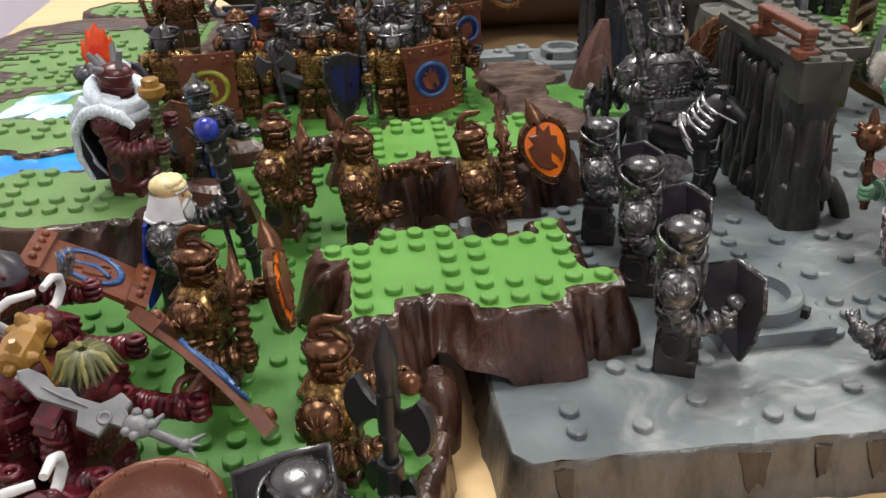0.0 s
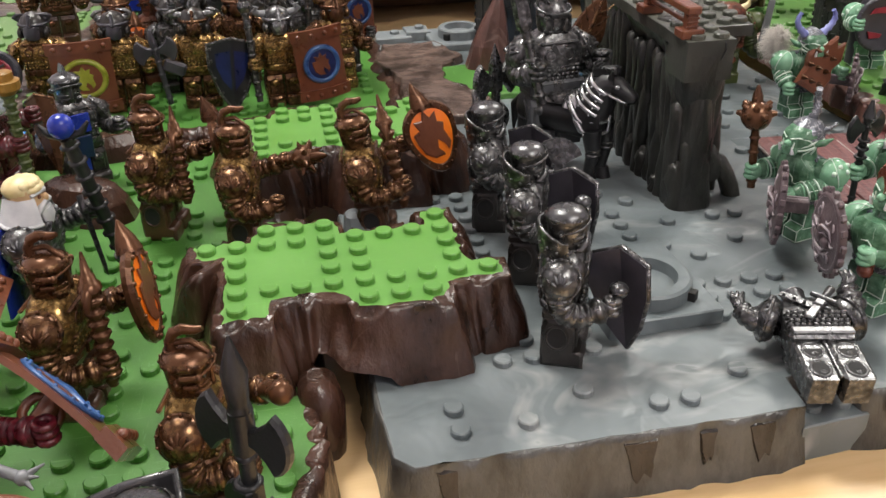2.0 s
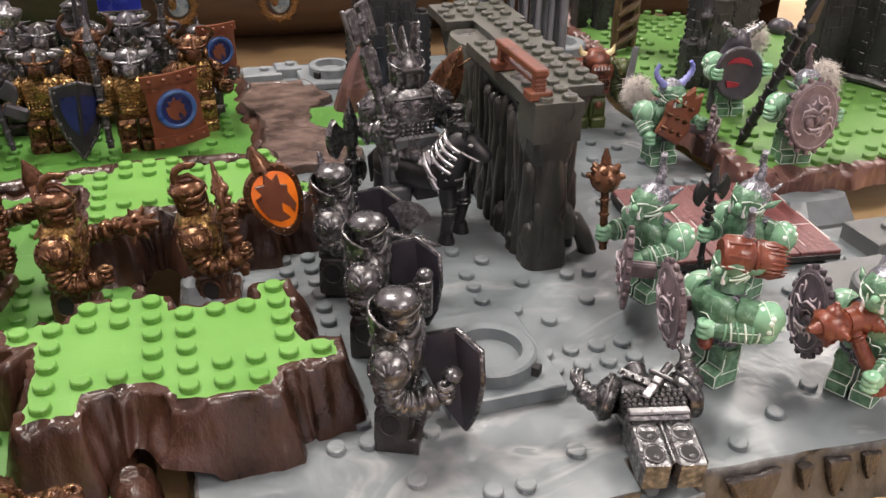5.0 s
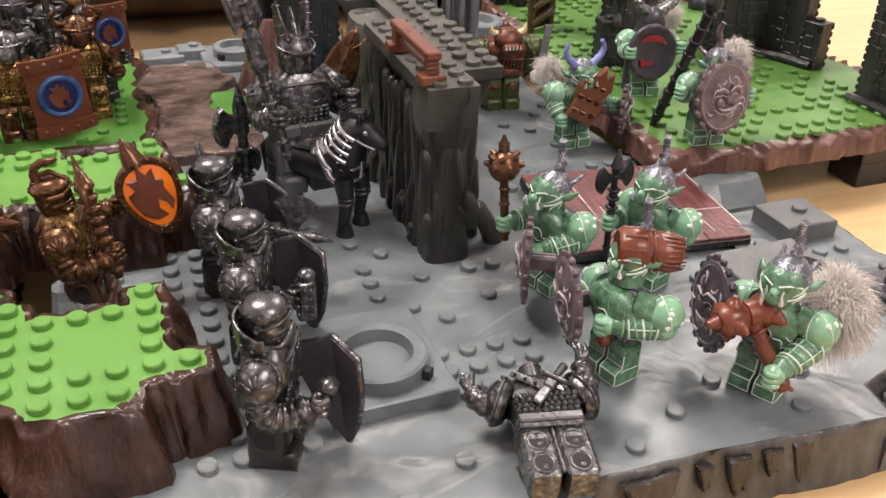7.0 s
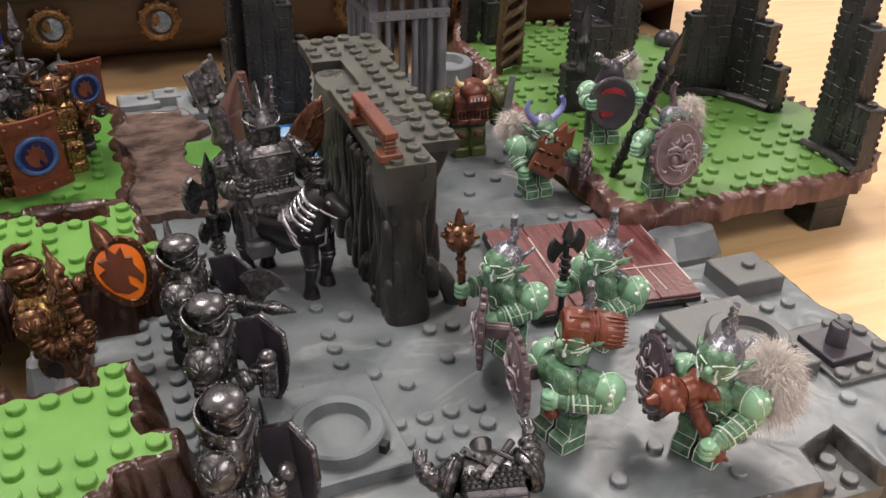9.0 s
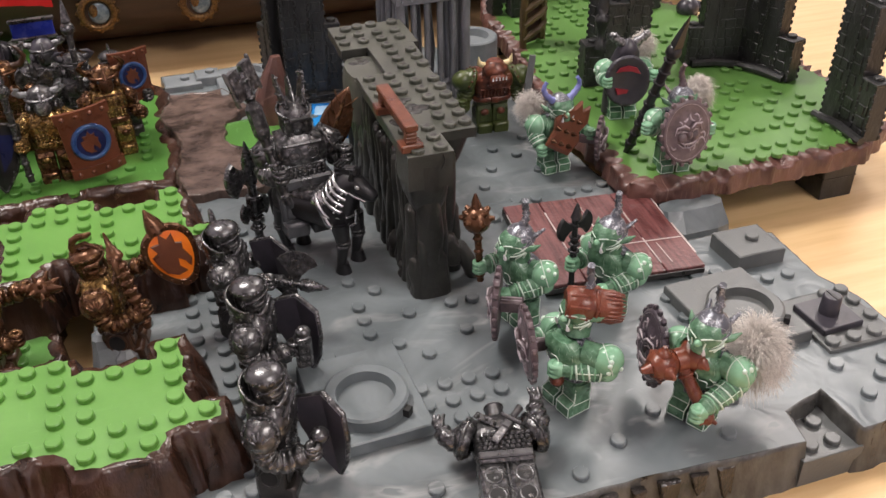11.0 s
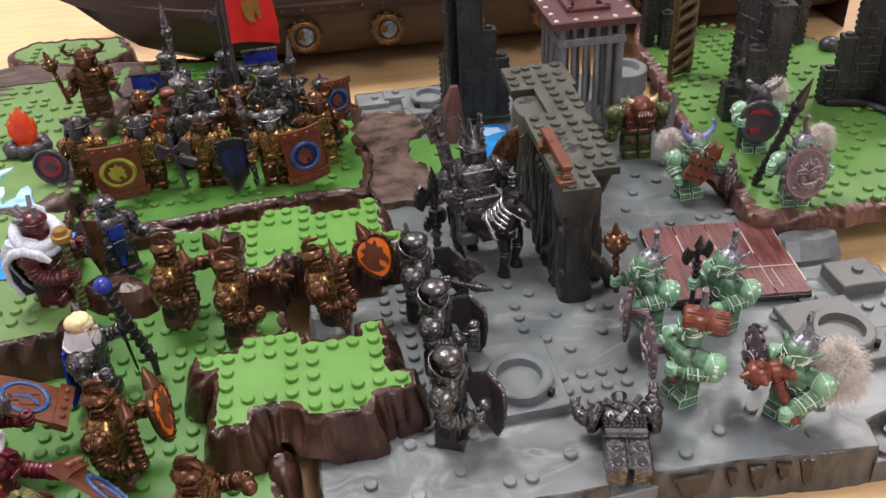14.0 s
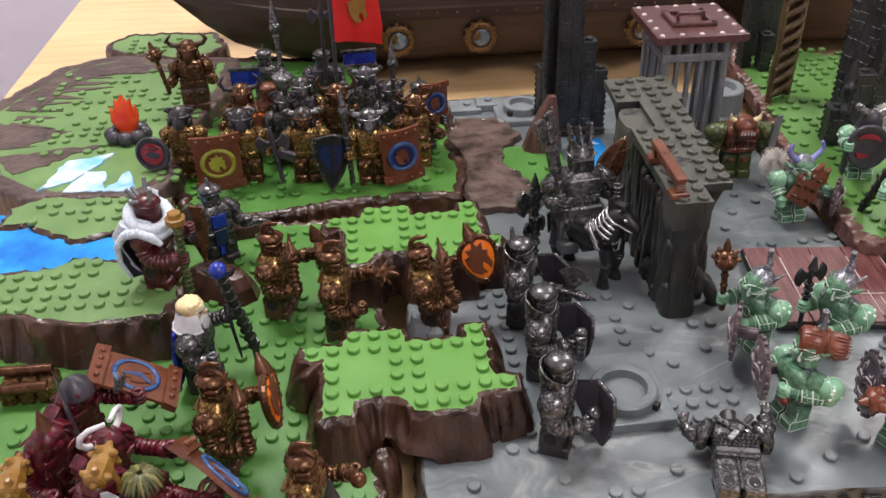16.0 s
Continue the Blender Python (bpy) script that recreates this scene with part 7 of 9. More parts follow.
    # breast straps
    for z, r in ((3.05, 0.80), (2.55, 0.74)):
        b.tube([(r * math.cos(a), -1.35 - 0.72 * math.sin(a), z - 0.12 * math.sin(a)) for a in [math.pi * t / 8 for t in range(9)]], 0.085, CHROME, 6)
    b.tube([(0, -2.05, 3.5), (0, -2.12, 3.0), (0, -2.05, 2.4)], 0.10, CHROME, 6)
    b.loft([(0, -0.55, 3.45, 0.92, 0.55), (0, -0.6, 3.85, 0.84, 0.52), (0, -0.65, 4.05, 0.5, 0.36)], CHROME, 14, 2.6)
    b.loft([(0, 0.6, 3.55, 0.88, 1.2), (0, 0.6, 3.85, 0.82, 1.1), (0, 0.6, 3.95, 0.6, 0.9)], GUN, 14, 3)
    b.box((0, 1.75, 4.1), (1.3, 0.25, 0.6), GUN, 0.08)
    b.tube([(0, 2.1, 3.4), (0, 2.6, 2.8), (0, 2.7, 1.6)], [0.2, 0.26, 0.06], BLACK, 8)
    # the rider, turned towards its shield side
    b.push(Matrix.Translation((0.25, 1.0, 1.40)) @ pose(0, 0, 0, 0, 0, -36) @ Matrix.Scale(1.25, 4))
    body(b, PANTS, GUN, GUN, STEEL, (-1.10, -1.1, 2.9), (1.55, -0.6, 2.9), 1.0, 0.0, 1.0, 1.0)
    b.box((0, -0.1, 2.15), (2.1, 1.3, 0.5), PANTS, 0.1)
    b.loft([(0, 0, 3.98, 0.48, 0.50), (0, 0, 4.2, 0.56, 0.60), (0, 0, 4.62, 0.58, 0.62), (0, 0.04, 4.9, 0.50, 0.56), (0, 0.1, 5.15, 0.26, 0.36)], GUN, 16)
    for sg in (-1, 1):
        b.box((sg * 0.34, -0.46, 4.32), (0.34, 0.2, 0.62), GUN, 0.06, (0, 0, sg * 26))
        b.box((sg * 0.40, 0.20, 5.45), (0.16, 0.9, 1.25), GUN, 0.07, (-16, sg * 10, 0), 0.6)
        for k in range(4):
            b.box((sg * 0.46, 0.05 + 0.1 * k, 5.1 + 0.28 * k), (0.14, 0.66, 0.06), STEEL, 0.02, (-16, sg * 10, 0))
    b.box((0, 0.3, 5.4), (0.22, 0.8, 1.0), GUN, 0.08, (-20, 0, 0), 0.5)
    b.box((0, -0.60, 4.62), (0.72, 0.12, 0.16), BLACK, 0.03)
    b.ring((0, 0, 4.80), 0.60, 0.06, STEEL, (0, -0.25, 1), 20, 5)
    # great axe
    shaft(b, (-0.95, -1.45, 1.9), (-1.75, -0.3, 6.6), 0.17, GUN, 8)
    b.tube([(-1.35, -0.9, 4.3), (-1.4, -0.8, 4.5), (-1.55, -0.6, 5.4), (-1.58, -0.55, 5.6)], [0.2, 0.30, 0.30, 0.18], GUN, 8, True, False)
    b.push(Matrix.Translation((-1.72, -0.35, 6.3)) @ pose(0, 0, 0, -14, -10, 40))
    for sg in (-1, 1):
        b.slab([(-0.10, -0.5), (0.10, -0.5), (0.12, 0.0), (0.10, 0.55), (-0.10, 0.55), (-0.12, 0.0)], 0.12 if sg > 0 else -0.62, 0.62 if sg > 0 else -0.12, GUN, 0.05)
        b.box((sg * 0.66, 0, 0.0), (0.14, 0.16, 1.35), STEEL, 0.05)
    b.pop()
    b.pop()
    b.push(facing(2.75, 0.5, 5.9, -58, 6, -22) @ Matrix.Scale(1.25, 4))
    leaf = [(0.62 * math.sin(math.pi * i / 12) ** 0.8 * (1.15 - 0.5 * i / 12), -1.35 + 2.7 * i / 12) for i in range(13)]
    leaf += [(-x, y) for x, y in leaf[-2:0:-1]]
    dish(b, leaf, [(0.0, -0.12), (1.0, -0.12), (1.06, 0.0), (1.0, 0.1), (0.84, 0.12), (0.4, 0.24), (0.0, 0.3)], COPPER)
    b.tube([(0, -1.2, 0.14), (0, 0.0, 0.32), (0, 1.25, 0.14)], [0.05, 0.09, 0.05], BRONZE, 6)
    for sg in (-1, 1):
        for k in range(4):
            b.tube([(0, -0.9 + 0.5 * k, 0.26), (sg * 0.28, -0.6 + 0.5 * k, 0.22), (sg * 0.44, -0.2 + 0.45 * k, 0.12)], 0.03, BRONZE, 5)
    b.pop()
    thing(b, "mounted_knight_figure", "gunmetal knight toy with great axe on a black armoured horse", "toy figure", (14.4, 12.7, 0.0), 43)
    battle_axe("dark gunmetal toy battle axe standing beside the horse", (11.75, 14.7, 0.0), 38, 4.6, IRON, 1.35)


horse_rider()


def fallen():
    b = Build()
    for s in (-1, 1):
        x0, x1 = (0.06, 0.98) if s > 0 else (-0.98, -0.06)
        b.slab([(-0.50, 0.0), (0.42, 0.0), (0.46, 1.8), (-0.46, 1.8), (-0.52, 1.5)], x0, x1, IRON, 0.09)
        for z in (0.48, 1.28):
            b.push(Matrix.Translation((s * 0.52, -0.50, z)) @ pose(0, 0, 0, 90, 0, 0))
            b.loft([(0, 0, -0.02, 0.33, 0.36), (0, 0, 0.035, 0.33, 0.36), (0, 0, 0.04, 0.27, 0.30), (0, 0, 0.015, 0.25, 0.28)], STEEL, 18, 2.0, True, False)
            # black disc colours in the shade of the leg's hole
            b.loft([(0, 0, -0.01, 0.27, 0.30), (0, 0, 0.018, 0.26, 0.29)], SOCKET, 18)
            b.ball((0.04, -0.12, 0.0), (0.12, 0.10, 0.05), IRON, 8, 5)
            b.pop()
    b.box((0, -0.42, 1.0), (0.10, 0.12, 1.6), STEEL, 0.03)
    b.box((0, -0.02, 1.95), (2.02, 1.2, 0.34), IRON, 0.10)
    b.box((0, -0.66, 2.0), (1.9, 0.16, 0.30), STEEL, 0.05)
    b.loft([(0, 0, 2.05, 0.96, 0.58), (0, 0, 2.5, 0.98, 0.62), (0, 0, 3.0, 1.06, 0.70), (0, 0, 3.5, 1.02, 0.66), (0, 0, 3.82, 0.80, 0.52), (0, 0, 3.95, 0.45, 0.42)], IRON, 20, 3.6)
    for row in range(4):
        for i in range(10):
            b.box((-0.86 + 0.19 * i + 0.06 * (row % 2), -0.65 - 0.02 * row, 2.30 + 0.18 * row), (0.16, 0.12, 0.15), IRON, 0.04, (8, 0, 0))
        # thin black strip painted in for shade between the scale rows
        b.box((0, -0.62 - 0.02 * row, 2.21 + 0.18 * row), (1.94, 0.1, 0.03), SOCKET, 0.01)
    b.box((-0.30, -0.74, 3.36), (0.30, 0.08, 1.30), IRON, 0.03, (0, -52, 0))
    for k in range(4):
        b.ball((-0.72 + 0.26 * k, -0.80, 3.62 - 0.20 * k), 0.06, SOCKET, 7, 5)
    b.push(Matrix.Translation((0.18, -0.84, 3.05)) @ pose(0, 0, 0, 0, 40, 0))
    b.box((0, 0, -0.45), (0.30, 0.10, 0.75), SILVER, 0.04, (0, 0, 0), 0.9)
    b.box((0, -0.02, 0.05), (0.34, 0.16, 0.36), STEEL, 0.05)
    b.box((0, -0.04, 0.34), (0.84, 0.16, 0.16), STEEL, 0.05)
    b.tube([(0, -0.02, 0.4), (0, -0.02, 0.95)], [0.12, 0.15], STEEL, 8)
    b.pop()
    b.cyl((0, 0, 3.9), (0, 0, 4.62), 0.36, 0.34, STEEL, 16)
    b.ring((0, 0, 4.56), 0.33, 0.05, STEEL, (0, 0, 1), 16, 5)
    for s, hand in ((-1, (-2.05, -0.30, 3.55)), (1, (1.32, -0.85, 3.95))):
        sh = Vector((s * 1.16, -0.05, 3.25))
        pauldron(b, sh + Vector((s * 0.10, -0.10, -0.05)), s, 1.12, IRON, STEEL)
        ribbed(b, [sh, sh.lerp(Vector(hand), 0.5) + Vector((s * 0.22, -0.05, -0.30)), Vector(hand)], 0.42, 0.30, IRON)
        for a in (-0.3, 0.0, 0.3):
            b.tube([hand, Vector(hand) + Vector((s * 0.1 + a * 0.4, -0.28, 0.12)), Vector(hand) + Vector((s * 0.02 + a * 0.6, -0.34, 0.42))], [0.16, 0.13, 0.05], IRON, 7)
    thing(b, "fallen_knight_figure", "headless gunmetal knight toy lying on its back", "toy figure", (16.95, -5.35, 0.62), -12, "", (-84, 0))


fallen()


# orcs
def orc_at(place, turn, label, rh, lh, extra, horn="spiral", hornmat=None, rball=(-1.1, 0.1, 2.85), lball=(1.1, 0.1, 2.85), nod=(0, 0, 0.30)):
    b = Build()
    orc(b, rh, lh, rball, lball)
    b.push(Matrix.Translation(nod) @ Matrix.Scale(0.96, 4))
    orc_head(b, 1, horn, hornmat)
    b.pop()
    b.loft([(nod[0] * 0.5, nod[1] * 0.4 - 0.4, 3.1, 0.62, 0.56), (nod[0], nod[1] - 0.7, 3.5 + nod[2], 0.50, 0.50)], ORC, 14)
    extra(b)
    thing(b, "orc_figure", label, "toy figure", place, turn, "orcs")


orc_at((21.5, 5.0, 0), -75, "green orc toy with bronze spiked mace and round shield", (-1.45, -0.95, 2.35), (0.62, -1.15, 2.15), lambda b: (gear_shield(b, facing(0.65, -1.85, 2.0, -42, 0, 0), 1.35), ball_mace(b, (-1.5, -1.1, 1.6), (-1.75, -1.15, 4.55), COPPER, 0.60, COPPER, True)), lball=(1.15, 0.2, 2.95), nod=(0, 0.35, 0.30))


def jag_shield(b):
    b.push(facing(0.1, -1.2, 3.0, 0, 8, -28))
    out = [(-0.8, -1.3), (0.7, -1.4), (1.0, -0.5), (0.75, 0.0), (1.05, 0.6), (0.8, 1.5), (0.45, 1.1), (0.2, 1.6), (-0.1, 1.1), (-0.7, 0.9), (-0.9, 0.2), (-0.7, -0.4)]
    b.prism(out, -0.15, 0.15, SHADE, 0.12)
    for i in range(9):
        b.tube([(-0.6 + 0.5 * (i % 3), -0.9 + 0.7 * (i // 3), 0.12), (-0.55 + 0.5 * (i % 3), -0.9 + 0.7 * (i // 3), 0.45)], [0.16, 0.03], COPPER, 6)
    b.pop()


def hammer_head(b):
    b.push(Matrix.Translation((0.22, 0.72, 4.45)) @ Vector((0, 0, -1)).rotation_difference(Vector((-0.58, -0.81, 0.10))).to_matrix().to_4x4() @ pose(0, 0, 0, 0, 0, -20) @ Matrix.Scale(0.98, 4))
    b.loft([(0, 0, -1.1, 0.5, 0.5), (0, 0, -1.0, 0.62, 0.62), (0, 0, -0.2, 0.68, 0.66), (0, 0, 0.0, 0.5, 0.5), (0, 0, 0.15, 0.62, 0.6), (0, 0, 0.85, 0.56, 0.54), (0, 0, 0.95, 0.4, 0.4)], TERRA, 14, 2.6)
    for i in range(9):
        a = 2 * math.pi * i / 9
        b.tube([(0.62 * math.cos(a), 0.62 * math.sin(a), -1.0), (0.69 * math.cos(a), 0.67 * math.sin(a), -0.3)], 0.07, TERRA, 5)
    b.ring((0, 0, 0.0), 0.56, 0.09, TERRA, (0, 0, 1), 16, 5)
    b.ball((-0.68, 0, 0.05), 0.26, TERRA, 9, 6)
    for i in range(22):
        a = 2 * math.pi * i / 22
        b.tube([(0.55 * math.cos(a), 0.55 * math.sin(a), 0.2), (0.6 * math.cos(a), 0.58 * math.sin(a), 0.6), (0.5 * math.cos(a), 0.5 * math.sin(a), 1.05)], [0.05, 0.07, 0.02], TERRA, 5)
    for i in range(11):
        x = -0.5 + 0.1 * i
        h = math.sqrt(max(0.0, 0.27 - x * x))
        b.box((x, 0, -1.1), (0.05, 2 * h, 0.06), TERRA, 0.01)
    b.pop()


orc_at((21.2, -0.4, 0), -75, "green orc toy swinging a brick-red stone hammer", (-1.35, -0.75, 2.5), (0.38, -0.80, 2.3), lambda b: (gear_shield(b, facing(-1.3, -1.1, 2.45, -25, -4, 0), 1.35), shaft(b, (0.25, -0.85, 1.75), (0.2, 0.8, 4.5), 0.21, TERRA, 3), b.ball((0.25, -0.87, 1.72), 0.28, TERRA, 10, 7), hammer_head(b)), lball=(1.4, 0.45, 2.85), nod=(-0.10, 1.05, 0.42))

orc_at((25.3, 4.3, 0), -68, "green orc toy holding a black double axe upright", (-1.2, -0.95, 2.4), (0.7, -1.1, 2.0), lambda b: (b.push(Matrix.Translation((-1.25, -1.08, 0)) @ pose(0, 0, 0, 0, 0, 84) @ Matrix.Translation((1.25, 1.08, 0))), axe(b, (-1.25, -1.1, 0.9), (-1.25, -1.05, 4.6), BLACK, 0.84), b.pop(), b.tube([(-1.25, -1.07, 4.6), (-1.25, -1.05, 5.3)], [0.26, 0.05], BLACK, 6), [b.ring((-1.25, -1.08, z), 0.19, 0.07, BLACK, (0, 0, 1), 12, 5) for z in (3.0, 3.35, 3.7)]), lball=(1.2, 0.2, 2.85), nod=(0, 0.35, 0.30))


def twin_mace(b):
    """Two spiked knobs side by side across a thick handle."""
    c = Vector((-0.42, -1.12, 3.12))
    low = Vector((0.98, -1.12, 1.25))
    shaft(b, low, c, 0.25, TERRA, 2)
    b.ball(low, 0.30, TERRA, 10, 7)
    for i in range(4):
        a = 2 * math.pi * i / 4
        b.tube([low, low + Vector((0.42 * math.cos(a), 0.42 * math.sin(a), -0.06))], [0.14, 0.06], TERRA, 6)
    ax = Vector((0.469, 0.883, 0.06)).normalized()
    side = ax.cross(Vector((0, 0, 1))).normalized()
    for e in (-0.66, 0.66):
        q = c + ax * e
        b.push(Matrix.Translation(q) @ Vector((0, 0, 1)).rotation_difference(ax).to_matrix().to_4x4())
        b.loft([(0, 0, -0.50, 0.34, 0.34), (0, 0, -0.32, 0.52, 0.52), (0, 0, 0.32, 0.52, 0.52), (0, 0, 0.50, 0.34, 0.34)], TERRA, 14)
        b.pop()
        for v in (Vector((0, 0, 1)), Vector((0, 0, -1)), side, -side):
            b.tube([q + v * 0.46, q + v * 0.60, q + v * 0.62, q + v * 0.82], [0.28, 0.24, 0.17, 0.08], TERRA, 8)
        out = ax if e > 0 else -ax
        b.tube([q + out * 0.45, q + out * 0.85], [0.26, 0.10], TERRA, 8)
    b.tube([c - ax * 0.2, c + ax * 0.2], 0.44, TERRA, 12)


orc_at((25.4, -2.6, 0), -62, "green orc toy in grey fur with a red spiked double mace", (-1.7, -0.1, 2.5), (0.90, -1.40, 1.75), lambda b: (twin_mace(b), tuft(b, (0.9, 0.75, 3.15), (0.45, 0.85, 0.15), FURGREY, 330, 1.85, 0.5, 3), gear_shield(b, facing(-2.0, -0.25, 2.35, -36, 4, 8), 1.35, MAUVEDARK)), lball=(1.35, 0.05, 2.85), nod=(0.1, 0.5, 0.36))
orc_at((28.5, 17.1, 0), 4, "mint green orc toy with blue horns and jagged brown shield", (-1.2, -0.7, 1.9), (1.5, -1.0, 2.4), lambda b: (jag_shield(b), tuft(b, (-0.9, 0.6, 3.6), (-0.6, 0.4, 0.6), FURGREY, 110, 1.15, 0.5, 5), gear_shield(b, facing(2.0, -1.5, 2.1, 50, 0, 12), 1.1)), "curl", LILAC, (-1.2, 0.0, 2.9), (1.15, 0.1, 2.9), (0, 0.25, 0.05))

orc_at((33.1, 12.6, RG), -6, "mint green orc toy behind a toothed mauve shield with a spear", (-1.6, -0.3, 2.6), (1.3, -0.9, 2.6), lambda b: (gear_shield(b, facing(-0.05, -1.35, 2.7, 4, 4, 6) @ Matrix.Scale(1.08, 4), 1.42, MAUVEPALE), tuft(b, (1.0, 0.5, 3.8), (0.7, 0.3, 0.5), FURGREY, 120, 1.2, 0.5, 7), (spear(b, (-1.5, 2.2, 0.0), (-1.17, -1.0, 6.85), BLACK, 1.9), shaft(b, (-1.48, 2.0, 0.4), (-1.18, -0.95, 6.7), 0.23, BLACK, 9))), "spiral", MAUVE, nod=(0, 0.35, 0.05))


def shield_orc():
    b = Build()
    orc(b, (-1.3, -1.0, 2.6), (1.3, -1.1, 2.8))
    b.loft([(0, 0.2, 0.2, 1.05, 0.55), (0, 0.25, 1.6, 0.98, 0.62), (0, 0.2, 2.8, 1.05, 0.72), (0, 0.0, 3.4, 0.80, 0.66), (0, -0.25, 4.0, 0.66, 0.62), (0, -0.35, 4.5, 0.40, 0.42), (0, -0.3, 4.75, 0.1, 0.1)], SLATE, 18, 2.4)
    for s in (-1, 1):
        path, rad = [], []
        for i in range(10):
            t = i / 9
            path.append((s * (0.3 + 0.75 * math.sin(2.4 * t)), -0.35 - 0.1 * t, 4.45 + 0.55 * t + 0.25 * math.sin(3 * t)))
            rad.append((0.26 - 0.12 * t) * (1.2 if i % 2 else 0.85))
        b.tube(path, rad, SILVER, 8)
    b.push(Matrix.Scale(0.92, 4))
    b.push(facing(-0.2, -1.35, 2.85, -2, 6, 0) @ Matrix.Scale(1.05, 4))
    b.loft([(0, 0, -0.15, 1.35, 1.5), (0, 0, 0.08, 1.35, 1.5), (0, 0, 0.12, 1.2, 1.35), (0, 0, 0.04, 1.05, 1.2), (0, 0, 0.1, 0, 0)], SLATE, 24, 2, True, False)
    b.add([(1.35 * math.cos(i * math.pi / 12), 1.5 * math.sin(i * math.pi / 12), -0.15) for i in range(24)], [tuple(range(24))[::-1]], SLATE)
    b.prism([(-0.72, 0.55), (-0.3, 0.62), (0.2, 0.6), (0.75, 0.42), (0.5, 0.8), (0.0, 0.95), (-0.5, 0.85)], 0.08, 0.16, MAROONPAINT, 0.06)
    b.prism([(-0.6, -0.75), (0.0, -0.7), (0.1, -0.5), (-0.3, -0.42), (-0.72, -0.35)], 0.08, 0.16, MAROONPAINT, 0.06)
    rivets(b, (0, 0), 1.28, 0.1, 14, SLATE, 0.07, 1.1)
    b.pop()
    tuft(b, (0.9, 0.4, 4.4), (0.8, 0.3, 0.4), FURGREY, 80, 1.2, 0.5, 9)
    b.pop()
    thing(b, "orc_figure", "orc toy behind a dark oval shield with red patches", "toy figure", (33.7, 19.3, RG), -10, "orcs")


MAROONPAINT = plastic("dark_red_shield_paint", (0.20, 0.010, 0.022), (0.30, 0.020, 0.035), 0.35, 160, 0.1)
shield_orc()


def ogre():
    b = Build()
    body(b, OGREGREEN, OGRE, OGREGREEN, OGRE, (-1.9, -0.5, 1.9), (2.0, -0.6, 1.9), 1.2, 0.35)
    b.loft([(0, -0.8, 3.5, 0.5, 0.5), (0, -0.9, 3.9, 0.8, 0.7), (0, -0.8, 4.3, 0.75, 0.7), (0, -0.7, 4.6, 0.4, 0.4)], OGRE, 14)
    b.loft([(0, -1.5, 3.5, 0.5, 0.2), (0, -1.55, 3.8, 0.55, 0.22), (0, -1.4, 4.0, 0.4, 0.2)], OGRE, 12)
    for k in range(5):
        b.tube([(-0.4 + 0.2 * k, -1.72, 3.74), (-0.4 + 0.2 * k, -1.76, 3.95)], [0.07, 0.02], WHITE, 5)
    for s in (-1, 1):
        b.tube([(s * 0.6, -0.7, 4.3), (s * 0.95, -0.75, 4.5), (s * 1.0, -0.8, 4.9)], [0.2, 0.16, 0.03], CREAM, 7)
        b.ball((s * 1.75, -0.2, 3.3), (0.7, 0.65, 0.62), OGREGREEN, 12, 7)
    b.tube([(2.1, -0.9, 1.4), (2.1, -0.9, 2.1)], 0.14, OGREGREEN, 7)
    b.box((2.1, -0.9, 2.2), (0.8, 0.2, 0.2), OGREGREEN, 0.05)
    b.box((2.12, -0.9, 3.5), (0.5, 0.14, 2.5), PALEGREY, 0.06, (0, 6, 0), 0.8)
    thing(b, "ogre_figure", "brown and olive ogre toy with bared teeth and sword", "toy figure", (27.1, 23.2, 0), -4)


ogre()


